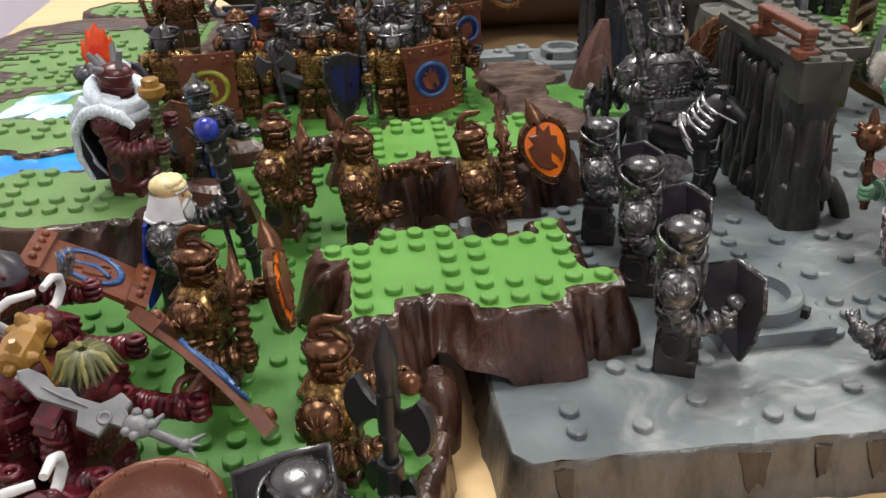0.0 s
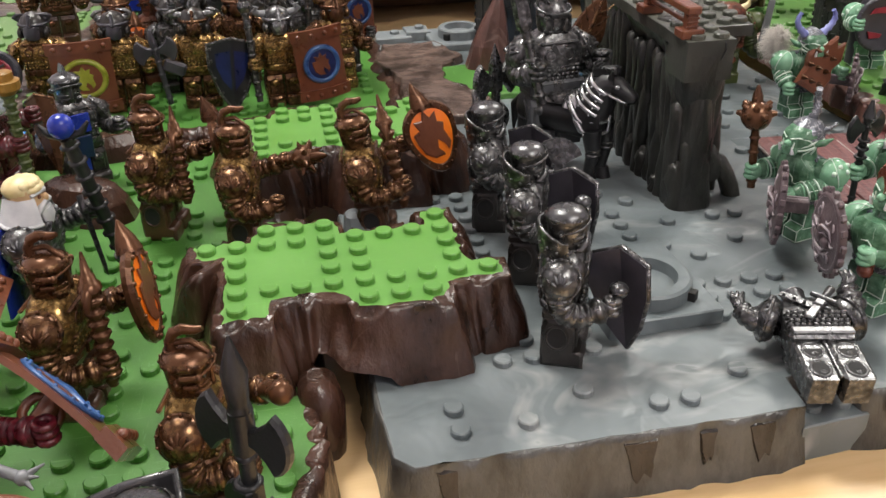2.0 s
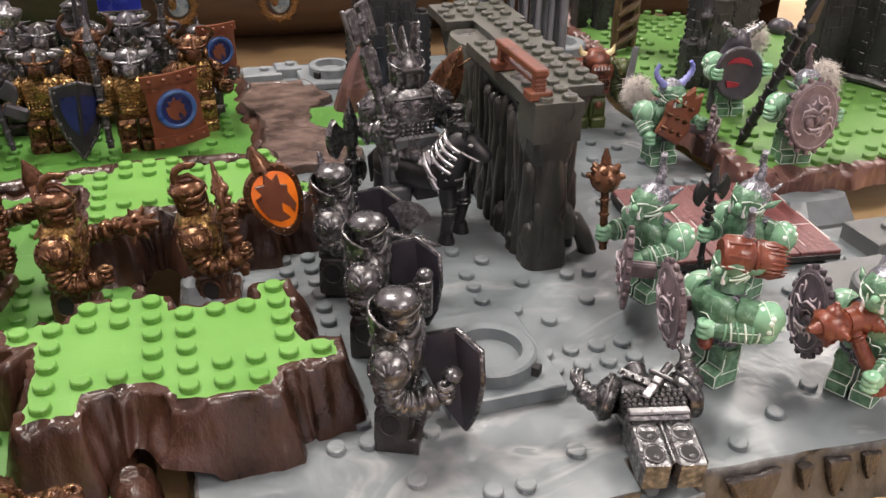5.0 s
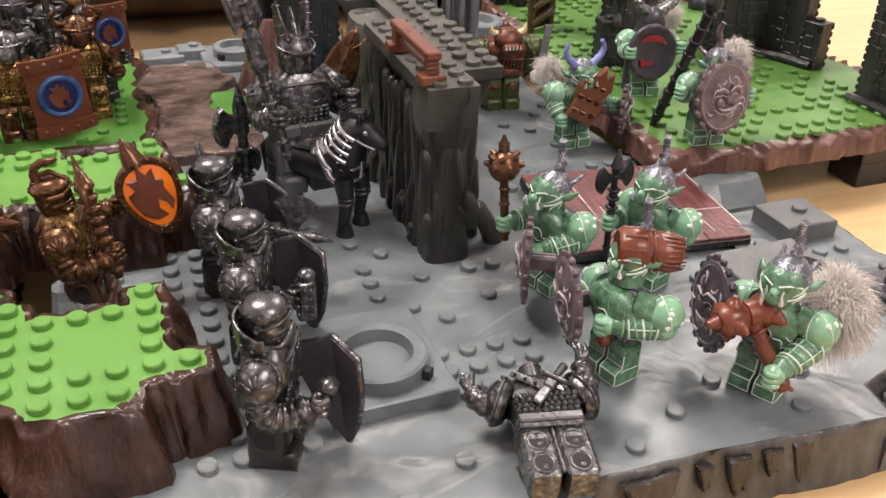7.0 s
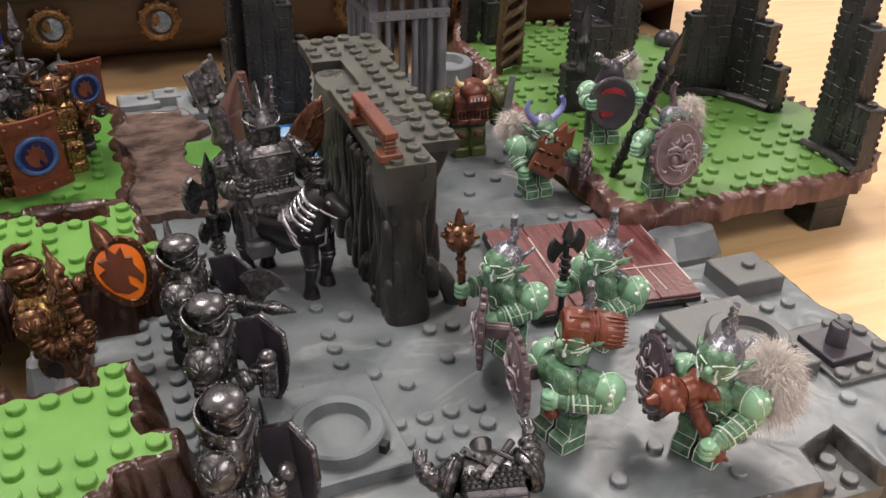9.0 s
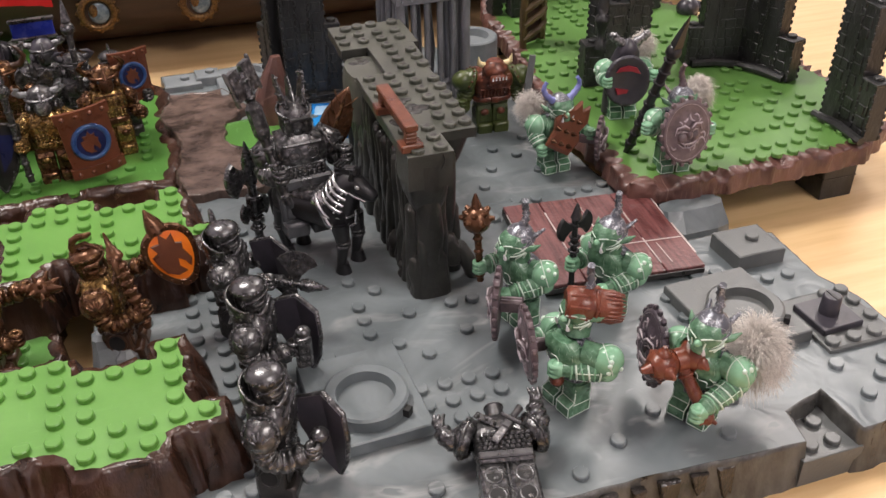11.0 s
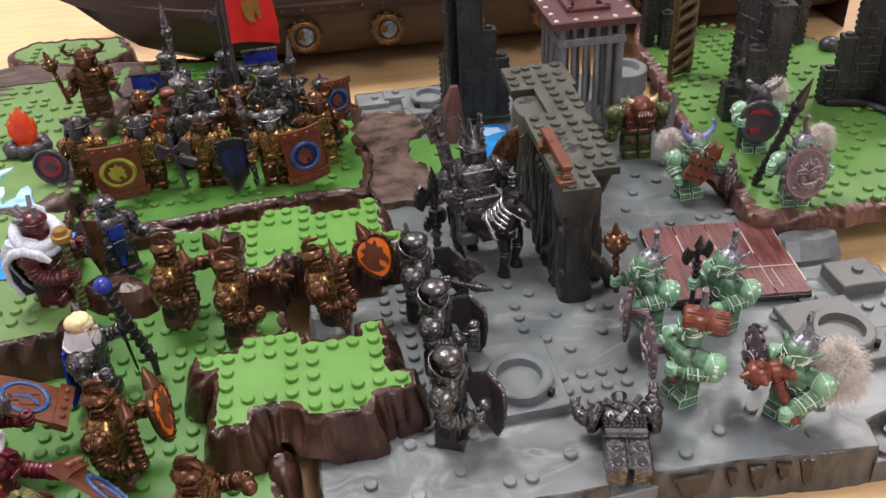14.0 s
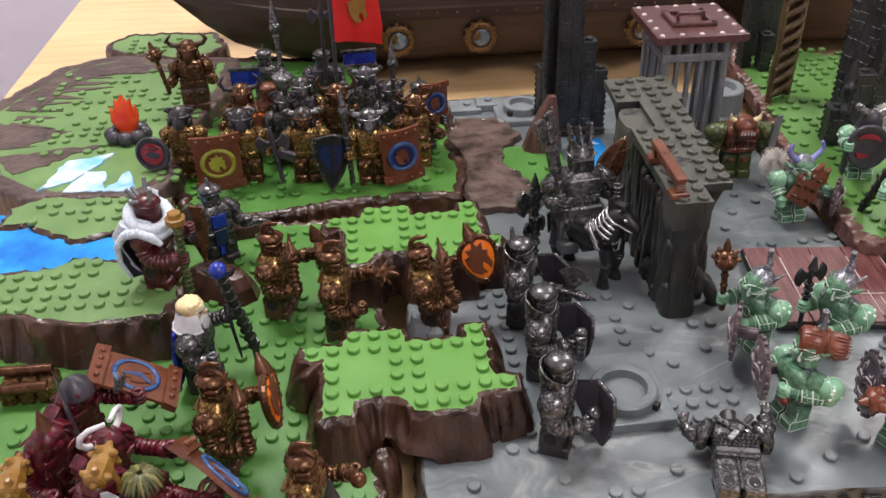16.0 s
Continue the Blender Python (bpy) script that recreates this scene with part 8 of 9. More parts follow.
# figures on the green plates at the river
def elder():
    b = Build()
    body(b, DKLEG, GUN, GUN, STEEL, (-1.5, -1.0, 2.7), (1.5, -1.4, 3.2))
    b.loft([(0, -0.04, 4.0, 0.5, 0.5), (0, -0.06, 4.4, 0.60, 0.60), (0, -0.04, 4.9, 0.56, 0.56)], SKIN, 14)
    b.ball((0, 0.02, 4.86), (0.60, 0.62, 0.40), CREAM, 16, 9)
    for i in range(7):
        a = -2.6 + 0.5 * i
        b.ball((0.42 * math.cos(a), 0.42 * math.sin(a), 5.02), (0.2, 0.2, 0.16), CREAM, 8, 5)
    b.ball((0, -0.34, 4.86), (0.5, 0.36, 0.2), CREAM, 12, 7)
    b.tube([(-0.5, -0.42, 4.72), (0, -0.66, 4.78), (0.5, -0.42, 4.72)], [0.06, 0.1, 0.06], WHITE, 6)
    b.ball((0, -0.66, 4.5), (0.12, 0.14, 0.16), SKIN, 8, 5)
    for s in (-1, 1):
        b.ball((s * 0.24, -0.58, 4.6), (0.1, 0.06, 0.07), SHADE, 7, 4)
        b.tube([(s * 0.05, -0.64, 4.36), (s * 0.4, -0.6, 4.26), (s * 0.5, -0.52, 4.05)], [0.1, 0.12, 0.04], WHITE, 6)
    hair = []
    for z, w, d in ((3.80, 0.98, 0.90), (4.02, 0.90, 0.84), (4.35, 0.74, 0.73), (4.64, 0.62, 0.64)):
        for i in range(21):
            a = math.radians(-48 + 276 * i / 20)
            k = 1 + 0.025 * math.cos(i * 2.6)
            hair.append((w * k * math.cos(a), d * k * math.sin(a), z))
    fs = [(r * 21 + i, r * 21 + i + 1, r * 21 + 22 + i, r * 21 + 21 + i) for r in range(3) for i in range(20)]
    b.add(hair, fs, WHITE, True)
    b.add([(x * 0.9, y * 0.9, z) for x, y, z in hair], [f[::-1] for f in fs], WHITE, True)
    b.tube(hair[:21], 0.07, WHITE, 6)
    b.loft([(0, -0.62, 3.5, 0.3, 0.1), (0, -0.66, 3.8, 0.42, 0.16), (0, -0.56, 4.15, 0.4, 0.2)], WHITE, 12)
    b.loft([(0, 0.95, 0.6, 1.3, 0.1), (0, 0.9, 2.5, 1.1, 0.12), (0, 0.75, 3.7, 0.9, 0.12)], BLUE, 14, 3)
    sword(b, (1.2, -1.4, 3.3), (0.3, -2.0, 1.2), GUN, GUN)
    thing(b, "elder_figure", "white-haired elder toy in gunmetal armour and blue cape", "toy figure", (-6.6, 5.3, 0), 84)
    b = Build()
    p, q = Vector((-4.1, 6.6, 1.0)), Vector((-4.83, 5.1, 6.5))
    shaft(b, p, q, 0.24, BLACK, 9)
    d = (q - p).normalized()
    b.tube([p - d * 0.1, p + d * 0.5], [0.2, 0.34], BLACK, 8)
    b.ball(q + d * 0.45, 0.42, BLUE, 16, 10)
    for s in (-1, 1):
        b.tube([q, q + Vector((s * 0.5, 0, 0.15)), q + Vector((s * 0.75, 0, 0.5))], [0.16, 0.14, 0.05], BLACK, 6)
    b.tube([p, (p.x, p.y, 0.0)], [0.2, 0.16], BLACK, 8)
    tagged(b.done("gem_staff"), "knotted black toy staff topped by a blue gem", "toy staff")


elder()


def hooded():
    b = Build()
    body(b, MAROON, MAROON, MAROON, MAROON, (-1.0, -1.9, 2.3), (1.6, -1.0, 2.4))
    b.loft([(0, 0, 4.1, 0.56, 0.58), (0, 0, 4.5, 0.62, 0.64), (0, 0, 4.9, 0.68, 0.70), (0, 0, 5.0, 0.68, 0.70), (0, 0, 5.22, 0.5, 0.52), (0, 0, 5.32, 0.2, 0.2)], MAROON, 18)
    b.ring((0, 0, 4.92), 0.70, 0.06, MAROON, (0, -0.1, 1), 20, 5)
    b.ring((0, 0, 4.55), 0.65, 0.04, MAROON, (0, -0.3, 1), 20, 5)
    for a, up in ((0.4, 0.75), (1.2, 0.35), (2.0, 0.6), (2.8, 0.2), (4.2, 0.8), (1.6, 0.05)):
        d = Vector((math.cos(a), math.sin(a), 0))
        b.tube([d * 0.42 + Vector((0, 0, 5.08)), d * (1.05 - 0.35 * up) + Vector((0, 0, 5.15 + up))], [0.14, 0.11], PALEGREY, 8)
    # fur-edged cloak hanging from the shoulders behind
    vs, fs = [], []
    cols = 13
    for z, rad, near in ((0.5, 1.0, 104), (1.2, 1.45, 112), (2.3, 1.85, 118), (3.3, 1.85, 124), (4.1, 1.3, 140)):
        for c in range(cols):
            a = math.radians(-10 + (near + 10) * c / (cols - 1))
            k = 1 + 0.03 * math.sin(c * 2.2)
            vs.append((rad * k * math.cos(a), rad * 0.85 * k * math.sin(a) + 0.1, z))
    for r in range(4):
        for c in range(cols - 1):
            fs.append((r * cols + c, r * cols + c + 1, (r + 1) * cols + c + 1, (r + 1) * cols + c))
    b.add(vs, fs, FURWHITE, True)
    b.add([(x * 0.93, y * 0.93, z) for x, y, z in vs], [f[::-1] for f in fs], SLATE, True)
    for c in (0, cols - 1):
        b.tube([vs[r * cols + c] for r in range(5)], [0.06, 0.15, 0.18, 0.22, 0.28], FURWHITE, 8)
    # the front edge arches over the near shoulder, with the arm below it
    back = [vs[r * cols + cols - 1] for r in range(5)]
    arch = [(-0.95, 1.25, 0.7), (-1.30, 1.42, 1.8), (-1.42, 1.30, 2.9), (-1.42, 0.75, 3.65), (-1.34, 0.0, 3.85), (-1.2, -0.7, 3.55), (-1.05, -1.05, 3.1)]
    neck = back + [(-0.75, 0.2, 4.35), (-0.7, -0.5, 4.2)]
    m = len(arch)
    b.add(arch + neck, [(i, i + 1, m + i + 1, m + i) for i in range(m - 1)], FURWHITE, True)
    b.add([(x * 0.95, y * 0.95, z - 0.05) for x, y, z in arch + neck], [(m + i, m + i + 1, i + 1, i) for i in range(m - 1)], SLATE, True)
    b.tube(arch, [0.10, 0.14, 0.18, 0.22, 0.24, 0.22, 0.14], FURWHITE, 9)
    for i in range(14):
        t = i / 13 * 3.0 + 2.2
        k = min(int(t), m - 2)
        p, q = Vector(arch[k]), Vector(arch[k + 1])
        c = p.lerp(q, t - k)
        b.ball(c, (0.27, 0.15, 0.27), FURWHITE, 8, 6)
    ringp = [(1.0 * math.cos(math.radians(a)), 0.95 * math.sin(math.radians(a)), 4.12 + 0.32 * math.sin(math.radians(a)) + 0.22 * math.cos(math.radians(a))) for a in range(0, 361, 20)]
    b.tube(ringp, [0.33 + 0.02 * (i % 2) for i in range(19)], FURWHITE, 10)
    b.tube([(x * 1.12, y * 1.12, z - 0.35) for x, y, z in ringp], 0.26, FURWHITE, 8)
    b.tube([(0.95, 0.2, 4.4), (1.0, 0.1, 4.9), (0.85, 0.3, 5.2)], [0.3, 0.26, 0.12], FURWHITE, 8)
    shaft(b, (-1.0, -2.1, 0.2), (-0.85, -2.0, 4.6), 0.19, OGREGREEN, 14)
    b.loft([(-0.85, -2.0, 4.2, 0.3, 0.3), (-0.85, -2.0, 4.4, 0.5, 0.5), (-0.85, -2.0, 4.7, 0.52, 0.52), (-0.85, -2.0, 4.75, 0.34, 0.34), (-0.85, -2.0, 5.0, 0.34, 0.34), (-0.85, -2.0, 5.05, 0.26, 0.26)], MUSTARD, 14, 2, False)
    thing(b, "hooded_warrior_figure", "maroon horned warrior toy in a white fur-trimmed cloak", "toy figure", (-9.2, 11.2, 2.4), 72)
    b = Build()
    body(b, DKLEG, GUN, GUN, IRON, (-1.6, -1.0, 2.7), (1.5, -1.2, 2.8))
    helm_round(b, GUN, STEEL, STEEL, BLACK, "fin")
    b.box((0, -0.80, 3.1), (0.9, 0.12, 0.9), BLUE, 0.05)
    kite_shield(b, facing(-1.55, -1.5, 3.5, -40, 6, 8) @ Matrix.Diagonal((0.62, 1.15, 1, 1)), COPPER, BRONZE)
    b.box((0, -0.78, 2.0), (0.8, 0.10, 1.1), NAVY, 0.05, (4, 0, 0))
    b.box((0, -0.62, 1.2), (0.34, 0.10, 1.0), BLUE, 0.04)
    b.tube([(1.5, -1.3, 2.8), (2.3, -1.5, 2.6), (2.9, -1.4, 2.3)], [0.2, 0.24, 0.1], GUN, 8)
    thing(b, "knight_figure", "gunmetal knight toy with blue tabard and blue shield", "toy figure", (-7.1, 16.6, 0), 30, "gunmetal knights")


hooded()


# crimson demons in the foreground
def demon(place, turn, label, extra, lean=(0, 0), arm=(1.5, -1.9, 3.0)):
    b = Build()
    b.push(Matrix.Scale(1.08, 4))
    body(b, MAROON, CRIMSON, CRIMSON, MAROON, (-1.2, -1.3, 2.3), arm, 0.84, 0.4, 1.0, 0.62)
    for s in (-1, 1):
        b.box((s * 1.05, -0.15, 3.7), (0.55, 0.66, 0.16), CRIMSON, 0.05, (0, s * 32, 0))
        b.box((s * 1.15, -0.15, 3.5), (0.5, 0.6, 0.14), CRIMSON, 0.05, (0, s * 48, 0))
        b.box((s * 0.5, -1.0, 3.3), (0.6, 0.12, 0.44), CRIMSON, 0.05, (14, 0, s * 12))
    b.loft([(0, -0.6, 3.75, 0.40, 0.40), (0, -0.65, 4.0, 0.56, 0.54), (0, -0.6, 4.35, 0.52, 0.52), (0, -0.55, 4.55, 0.22, 0.22)], CRIMSON, 14, 2.6)
    b.loft([(0, -1.05, 3.75, 0.28, 0.16), (0, -1.1, 3.95, 0.34, 0.18), (0, -1.0, 4.1, 0.26, 0.16)], CRIMSON, 10)
    b.box((0, -1.0, 4.24), (0.8, 0.2, 0.12), CRIMSON, 0.04)
    extra(b)
    b.pop()
    thing(b, "demon_figure", label, "toy figure", place, turn, "crimson demons", lean)


def long_horns(b, k=1.0):
    """Smooth white tubes that curl over the brow."""
    for s in (-1, 1):
        b.tube([(s * 0.42, -0.5, 4.25), (s * 0.75 * k, -0.42, 4.35), (s * 0.98 * k, -0.42, 4.68), (s * 0.92 * k, -0.5, 5.02), (s * 0.62 * k, -0.66, 5.2), (s * 0.1, -0.95, 5.22)], [0.125, 0.125, 0.12, 0.115, 0.11, 0.09], WHITE, 10)
        b.ball((s * 0.42, -0.5, 4.25), (0.2, 0.2, 0.2), CRIMSON, 8, 5)


def mane(b, seed):
    """Dark swept hair under a crown of moss green spikes."""
    r = random.Random(seed)
    b.push(Matrix.Translation((0, -0.5, 4.1)) @ Matrix.Scale(0.78, 4) @ Matrix.Translation((0, 0.5, -4.1)))
    b.loft([(0, -0.45, 3.7, 0.62, 0.66), (0, -0.5, 4.1, 0.74, 0.76), (0, -0.5, 4.5, 0.70, 0.72), (0, -0.5, 4.85, 0.4, 0.4), (0, -0.5, 4.95, 0.1, 0.1)], SLATE, 16)
    for i in range(26):
        a = 2 * math.pi * i / 26
        k = 0.5 + 0.25 * (i % 3)
        p = Vector((0.25 * k * math.cos(a), -0.5 + 0.25 * k * math.sin(a), 5.0))
        b.tube([p, p + Vector((0.4 * math.cos(a), 0.4 * math.sin(a), -0.05)), p + Vector((0.74 * math.cos(a), 0.74 * math.sin(a), -0.45 - 0.2 * r.random()))], [0.16, 0.15, 0.04], MOSSLIGHT if i % 4 == 0 else MOSS, 6)
    for i in range(30):
        a = 2 * math.pi * i / 30
        b.tube([(0.66 * math.cos(a), -0.5 + 0.68 * math.sin(a), 4.6), (0.76 * math.cos(a), -0.5 + 0.78 * math.sin(a), 4.2), (0.66 * math.cos(a), -0.5 + 0.7 * math.sin(a), 3.7)], [0.05, 0.06, 0.03], SLATE, 5)
    b.pop()


def block_mace(b, p, q):
    """A mustard mace: a heavy barrel head across its shaft, set with blunt cones."""
    p, q = Vector(p), Vector(q)
    shaft(b, p, q, 0.2, MUSTARD, 3)
    b.push(Matrix.Translation(q) @ pose(0, 0, 0, 0, 78, 30))
    b.loft([(0, 0, -0.75, 0.3, 0.3), (0, 0, -0.66, 0.42, 0.42), (0, 0, -0.1, 0.48, 0.48), (0, 0, 0.1, 0.42, 0.42), (0, 0, 0.62, 0.4, 0.4), (0, 0, 0.72, 0.26, 0.26)], MUSTARD, 8, 2.0, False)
    for i in range(5):
        a = 2 * math.pi * i / 5
        for z in (-0.45, 0.4):
            d = Vector((math.cos(a + z), math.sin(a + z), 0))
            b.tube([d * 0.38 + Vector((0, 0, z)), d * 0.60 + Vector((0, 0, z))], [0.19, 0.08], MUSTARD, 7)
    b.tube([(0, 0, 0.66), (0, 0, 1.0)], [0.22, 0.08], MUSTARD, 7)
    b.tube([(0, 0, -0.7), (0, 0, -0.9)], [0.2, 0.1], MUSTARD, 7)
    b.pop()


MOSS = plastic("moss_green_hair_plastic", (0.045, 0.050, 0.014), (0.110, 0.110, 0.030), 0.45, 200, 0.3)
MOSSLIGHT = plastic("olive_hair_tip_plastic", (0.14, 0.13, 0.035), (0.24, 0.22, 0.07), 0.45, 200, 0.3)
demon((-9.2, -2.6, 0), 55, "crimson demon toy with long curling white horns", lambda b: long_horns(b))
demon((-7.2, -5.4, 0), 62, "crimson demon toy with dark hair and moss green crown", lambda b: mane(b, 4), (0, 0), (1.2, -2.2, 2.9))
demon((-9.0, -4.9, 0), 50, "crimson demon toy lifting a mustard spiked mace", lambda b: (block_mace(b, (0.9, -1.3, 2.6), (0.35, -0.55, 4.75)),))
demon((-11.2, 0.6, 0), 60, "dark crimson demon toy with steel claws raised", lambda b: (b.loft([(0, -0.6, 4.0, 0.66, 0.66), (0, -0.55, 4.5, 0.55, 0.55), (0, -0.5, 4.8, 0.1, 0.1)], SLATE, 12), b.tube([(-1.2, -1.4, 2.4), (-0.9, -0.9, 4.0), (-0.5, -0.2, 5.4)], [0.3, 0.22, 0.03], SLATE, 6, True, False, 0.4), [b.tube([(0.9 + 0.2 * k, -1.6, 3.6), (0.9 + 0.24 * k, -1.8, 4.2), (1.0 + 0.22 * k, -1.6, 4.5)], [0.09, 0.08, 0.02], SILVER, 6) for k in range(3)]))
demon((-11.7, -2.1, 0), 60, "crimson demon toy with a bronze pointed helmet", lambda b: (b.loft([(0, -0.6, 3.9, 0.6, 0.6), (0, -0.58, 4.2, 0.55, 0.55), (0, -0.55, 4.5, 0.3, 0.3), (0, -0.5, 5.4, 0.03, 0.03)], COPPER, 12), block_mace(b, (-1.9, -0.9, 1.6), (-1.95, -0.9, 4.0))))
demon((-7.4, -9.4, -0.6), 55, "crimson demon toy bending over a pale jagged blade", lambda b: long_horns(b, 0.85), (0, 0), (1.3, -2.2, 3.1))


def axes_at(place, up, out, k):
    """A frame at a place: local y along up, local z as near to out as can be."""
    y = Vector(up).normalized()
    z = Vector(out)
    z = (z - y * z.dot(y)).normalized()
    x = y.cross(z)
    m = Matrix((x, y, z)).transposed().to_4x4()
    return Matrix.Translation(at(place)) @ m @ Matrix.Scale(k, 4)


def banner_thing(label, m, bend):
    """A loose oblong shield: bent plate, two end bars with rivets, painted ring."""
    root = new("banner_shield")
    root.empty_display_size = 0.01
    root.matrix_basis = m
    tagged(root, label, "toy shield", "banner shields")
    n = 10

    def strip(name, y0, y1, t, w):
        b = Build()
        vs = []
        for i in range(n + 1):
            y = y0 + (y1 - y0) * i / n
            z = -bend * (y / 1.5) ** 2
            for x, zz in ((-w, z - 0.05 * w), (w, z - 0.05 * w), (w, z + t - 0.05 * w), (0, z + t), (-w, z + t - 0.05 * w)):
                vs.append((x, y, zz))
        fs = []
        for i in range(n):
            a, c = i * 5, i * 5 + 5
            fs += [(a + j, a + (j + 1) % 5, c + (j + 1) % 5, c + j) for j in range(5)]
        fs += [(4, 3, 2, 1, 0), tuple(n * 5 + j for j in range(5))]
        b.add(vs, fs, SHADE)
        if t > 0.2:
            for x in (-0.7, -0.25, 0.25, 0.7):
                y = (y0 + y1) / 2
                b.ball((x, y, t + 0.0 - bend * (y / 1.5) ** 2), 0.11, SHADE, 8, 5)
        return b.done(name, root)

    strip("plate", -1.1, 1.1, 0.12, 0.98)
    strip("end_bar", -1.55, -1.05, 0.26, 1.12)
    strip("end_bar", 1.05, 1.55, 0.26, 1.12)
    b = Build()
    b.push(Matrix.Diagonal((1, 1, 0.5, 1)))
    b.ring((0, 0, 0.2), 0.76, 0.10, RINGBLUE, (0, 0, 1), 28, 6)
    b.pop()
    for i in range(14):
        a = 2 * math.pi * i / 14
        b.ball((0.78 * math.cos(a), 0.78 * math.sin(a), 0.13), 0.05, RINGBLUE, 6, 4)
    b.done("ring", root, "slate blue painted ring")
    b = Build()
    emblem(b, SHADE, 0.10, 0.72)
    b.tube([(-0.3, -0.5, 0.13), (0.0, -0.1, 0.14), (-0.1, 0.4, 0.13)], [0.06, 0.1, 0.05], RINGBLUE, 6)
    b.done("emblem", root)
    b = Build()
    b.tube([(0, 0.0, -0.05), (-0.1, -0.1, -0.7)], 0.2, SHADE, 8)
    b.ring((0, 0, -0.4), 0.3, 0.09, SHADE, (1, 0, 0), 12, 5)
    b.done("grip", root)


banner_thing("brown oblong toy shield with slate blue ring held aslant", axes_at((-8.76, 2.1, 3.4), (-0.866, -0.031, 0.503), (0.42, 0.10, 0.90), 1.30), 0.10)
banner_thing("brown bent toy shield with slate blue ring in a demon's fist", axes_at((-4.1, -4.55, 3.5), (-0.707, 0.413, 0.576), (0.70, 0.50, 0.50), 1.46), 0.12)


def jagged_blade():
    root = new("jagged_blade")
    root.empty_display_size = 0.01
    root.matrix_basis = axes_at((-5.9, -7.5, 4.65), (0.35, 0.80, 0.48), (0.1, -0.6, 0.79), 0.82)
    tagged(root, "pale grey jagged toy blade held over a crimson demon", "toy blade")
    b = Build()
    b.prism([(-2.75, 0.42), (-2.6, 0.2), (-2.2, 0.02), (-1.9, -0.12), (-0.7, -0.12), (-0.55, -0.55), (0.1, -0.62), (0.2, -0.2), (0.6, -0.2), (0.62, 0.16), (0.5, 0.3), (0.55, 0.55), (0.2, 0.72), (0.05, 0.5), (-0.2, 0.25), (-0.9, 0.24), (-1.2, 0.42), (-1.6, 0.32), (-2.0, 0.55), (-2.5, 0.6)], -0.13, 0.13, PALEGREY, 0.05)
    b.ring((0.05, -0.1, 0.13), 0.16, 0.06, PALEGREY, (0, 0, 1), 14, 5)
    b.tube([(-1.9, 0.2, 0.14), (-1.2, 0.1, 0.16), (-0.5, 0.05, 0.14)], [0.03, 0.06, 0.03], PALEGREY, 5)
    b.done("blade", root)
    b = Build()
    b.ball((0.95, 0.0, 0.0), (0.42, 0.36, 0.32), PALEGREY, 10, 7)
    for k, (x, y) in enumerate(((0.8, 0.3), (1.1, 0.36), (1.0, -0.34), (1.3, 0.1), (0.75, -0.3))):
        b.ball((x, y, 0.16), 0.15, PALEGREY, 7, 5)
    b.tube([(1.3, 0.1, 0.0), (1.5, 0.5, 0.1)], [0.14, 0.05], PALEGREY, 6)
    b.tube([(1.2, 0.0, -0.1), (2.3, -0.1, -0.1)], 0.15, PALEGREY, 8)
    b.ball((2.35, -0.1, -0.1), 0.22, PALEGREY, 8, 5)
    for k in range(3):
        b.tube([(2.35, -0.1, -0.1), (2.75, -0.35 + 0.35 * k, 0.0)], [0.12, 0.03], PALEGREY, 6)
    b.done("hilt", root)


jagged_blade()


def front_knight():
    b = Build()
    body(b, DKLEG, GUN, GUN, STEEL, (-1.2, -1.4, 2.6), (1.4, -1.6, 3.0))
    helm_round(b, GUN, STEEL, STEEL, BLACK, None, None, True)
    collar(b, GUN, STEEL)
    thing(b, "knight_figure", "gunmetal knight toy with riveted helmet at the plate edge", "toy figure", (-1.4, -10.5, 0), 70, "gunmetal knights")
    battle_axe("black double-bladed toy axe held upright by a knight", (0.42, -8.7, 0.9), -42, 4.5, BLACK, 1.12, 1.9)
    root = new("kite_shield")
    root.empty_display_size = 0.01
    root.matrix_basis = axes_at((-1.75, -9.75, 3.7), (-0.1, 0.55, 0.80), (-0.25, -0.80, 0.55), 1.0)
    tagged(root, "dark flat toy kite shield with a worn steel rim", "toy shield")
    o = [(-1.15, 0.75), (0.0, 0.95), (1.05, 1.0), (1.05, 0.2), (0.5, -1.2), (0.0, -1.6), (-0.7, -1.0), (-1.15, 0.0)][::-1]
    b = Build()
    b.prism(o, -0.12, 0.1, BLACK, 0.04)
    b.done("plate", root)
    b = Build()
    b.tube([(x, y, 0.02) for x, y in o + o[:1]], 0.1, STEEL, 6)
    b.done("rim", root, "worn steel rim")
    b = Build()
    b.tube([(0, -0.1, -0.1), (0.4, -0.3, -0.7)], 0.2, GUN, 8)
    b.done("grip", root)
    root = new("oval_shield")
    root.empty_display_size = 0.01
    root.matrix_basis = axes_at((-4.5, -10.1, 3.9), (-0.25, 0.55, 0.80), (0.15, -0.85, 0.52), 1.0)
    tagged(root, "brown oval toy shield held by a crimson demon", "toy shield")
    b = Build()
    ov = [(1.5 * math.cos(i * math.pi / 14), 1.15 * math.sin(i * math.pi / 14)) for i in range(28)]
    dish(b, ov, [(0.0, -0.14), (1.0, -0.12), (1.03, 0.0), (0.98, 0.12), (0.86, 0.10), (0.8, 0.02), (0.5, 0.06), (0.0, 0.1)], SHADE)
    b.done("plate", root)
    b = Build()
    for i in range(0, 28, 2):
        b.ball((ov[i][0] * 0.93, ov[i][1] * 0.93, 0.12), 0.075, SHADE, 6, 4)
    b.done("rivets", root)
    b = Build()
    b.tube([(0, 0, -0.1), (0.2, 0.2, -0.9)], 0.2, MAROON, 8)
    b.done("grip", root)


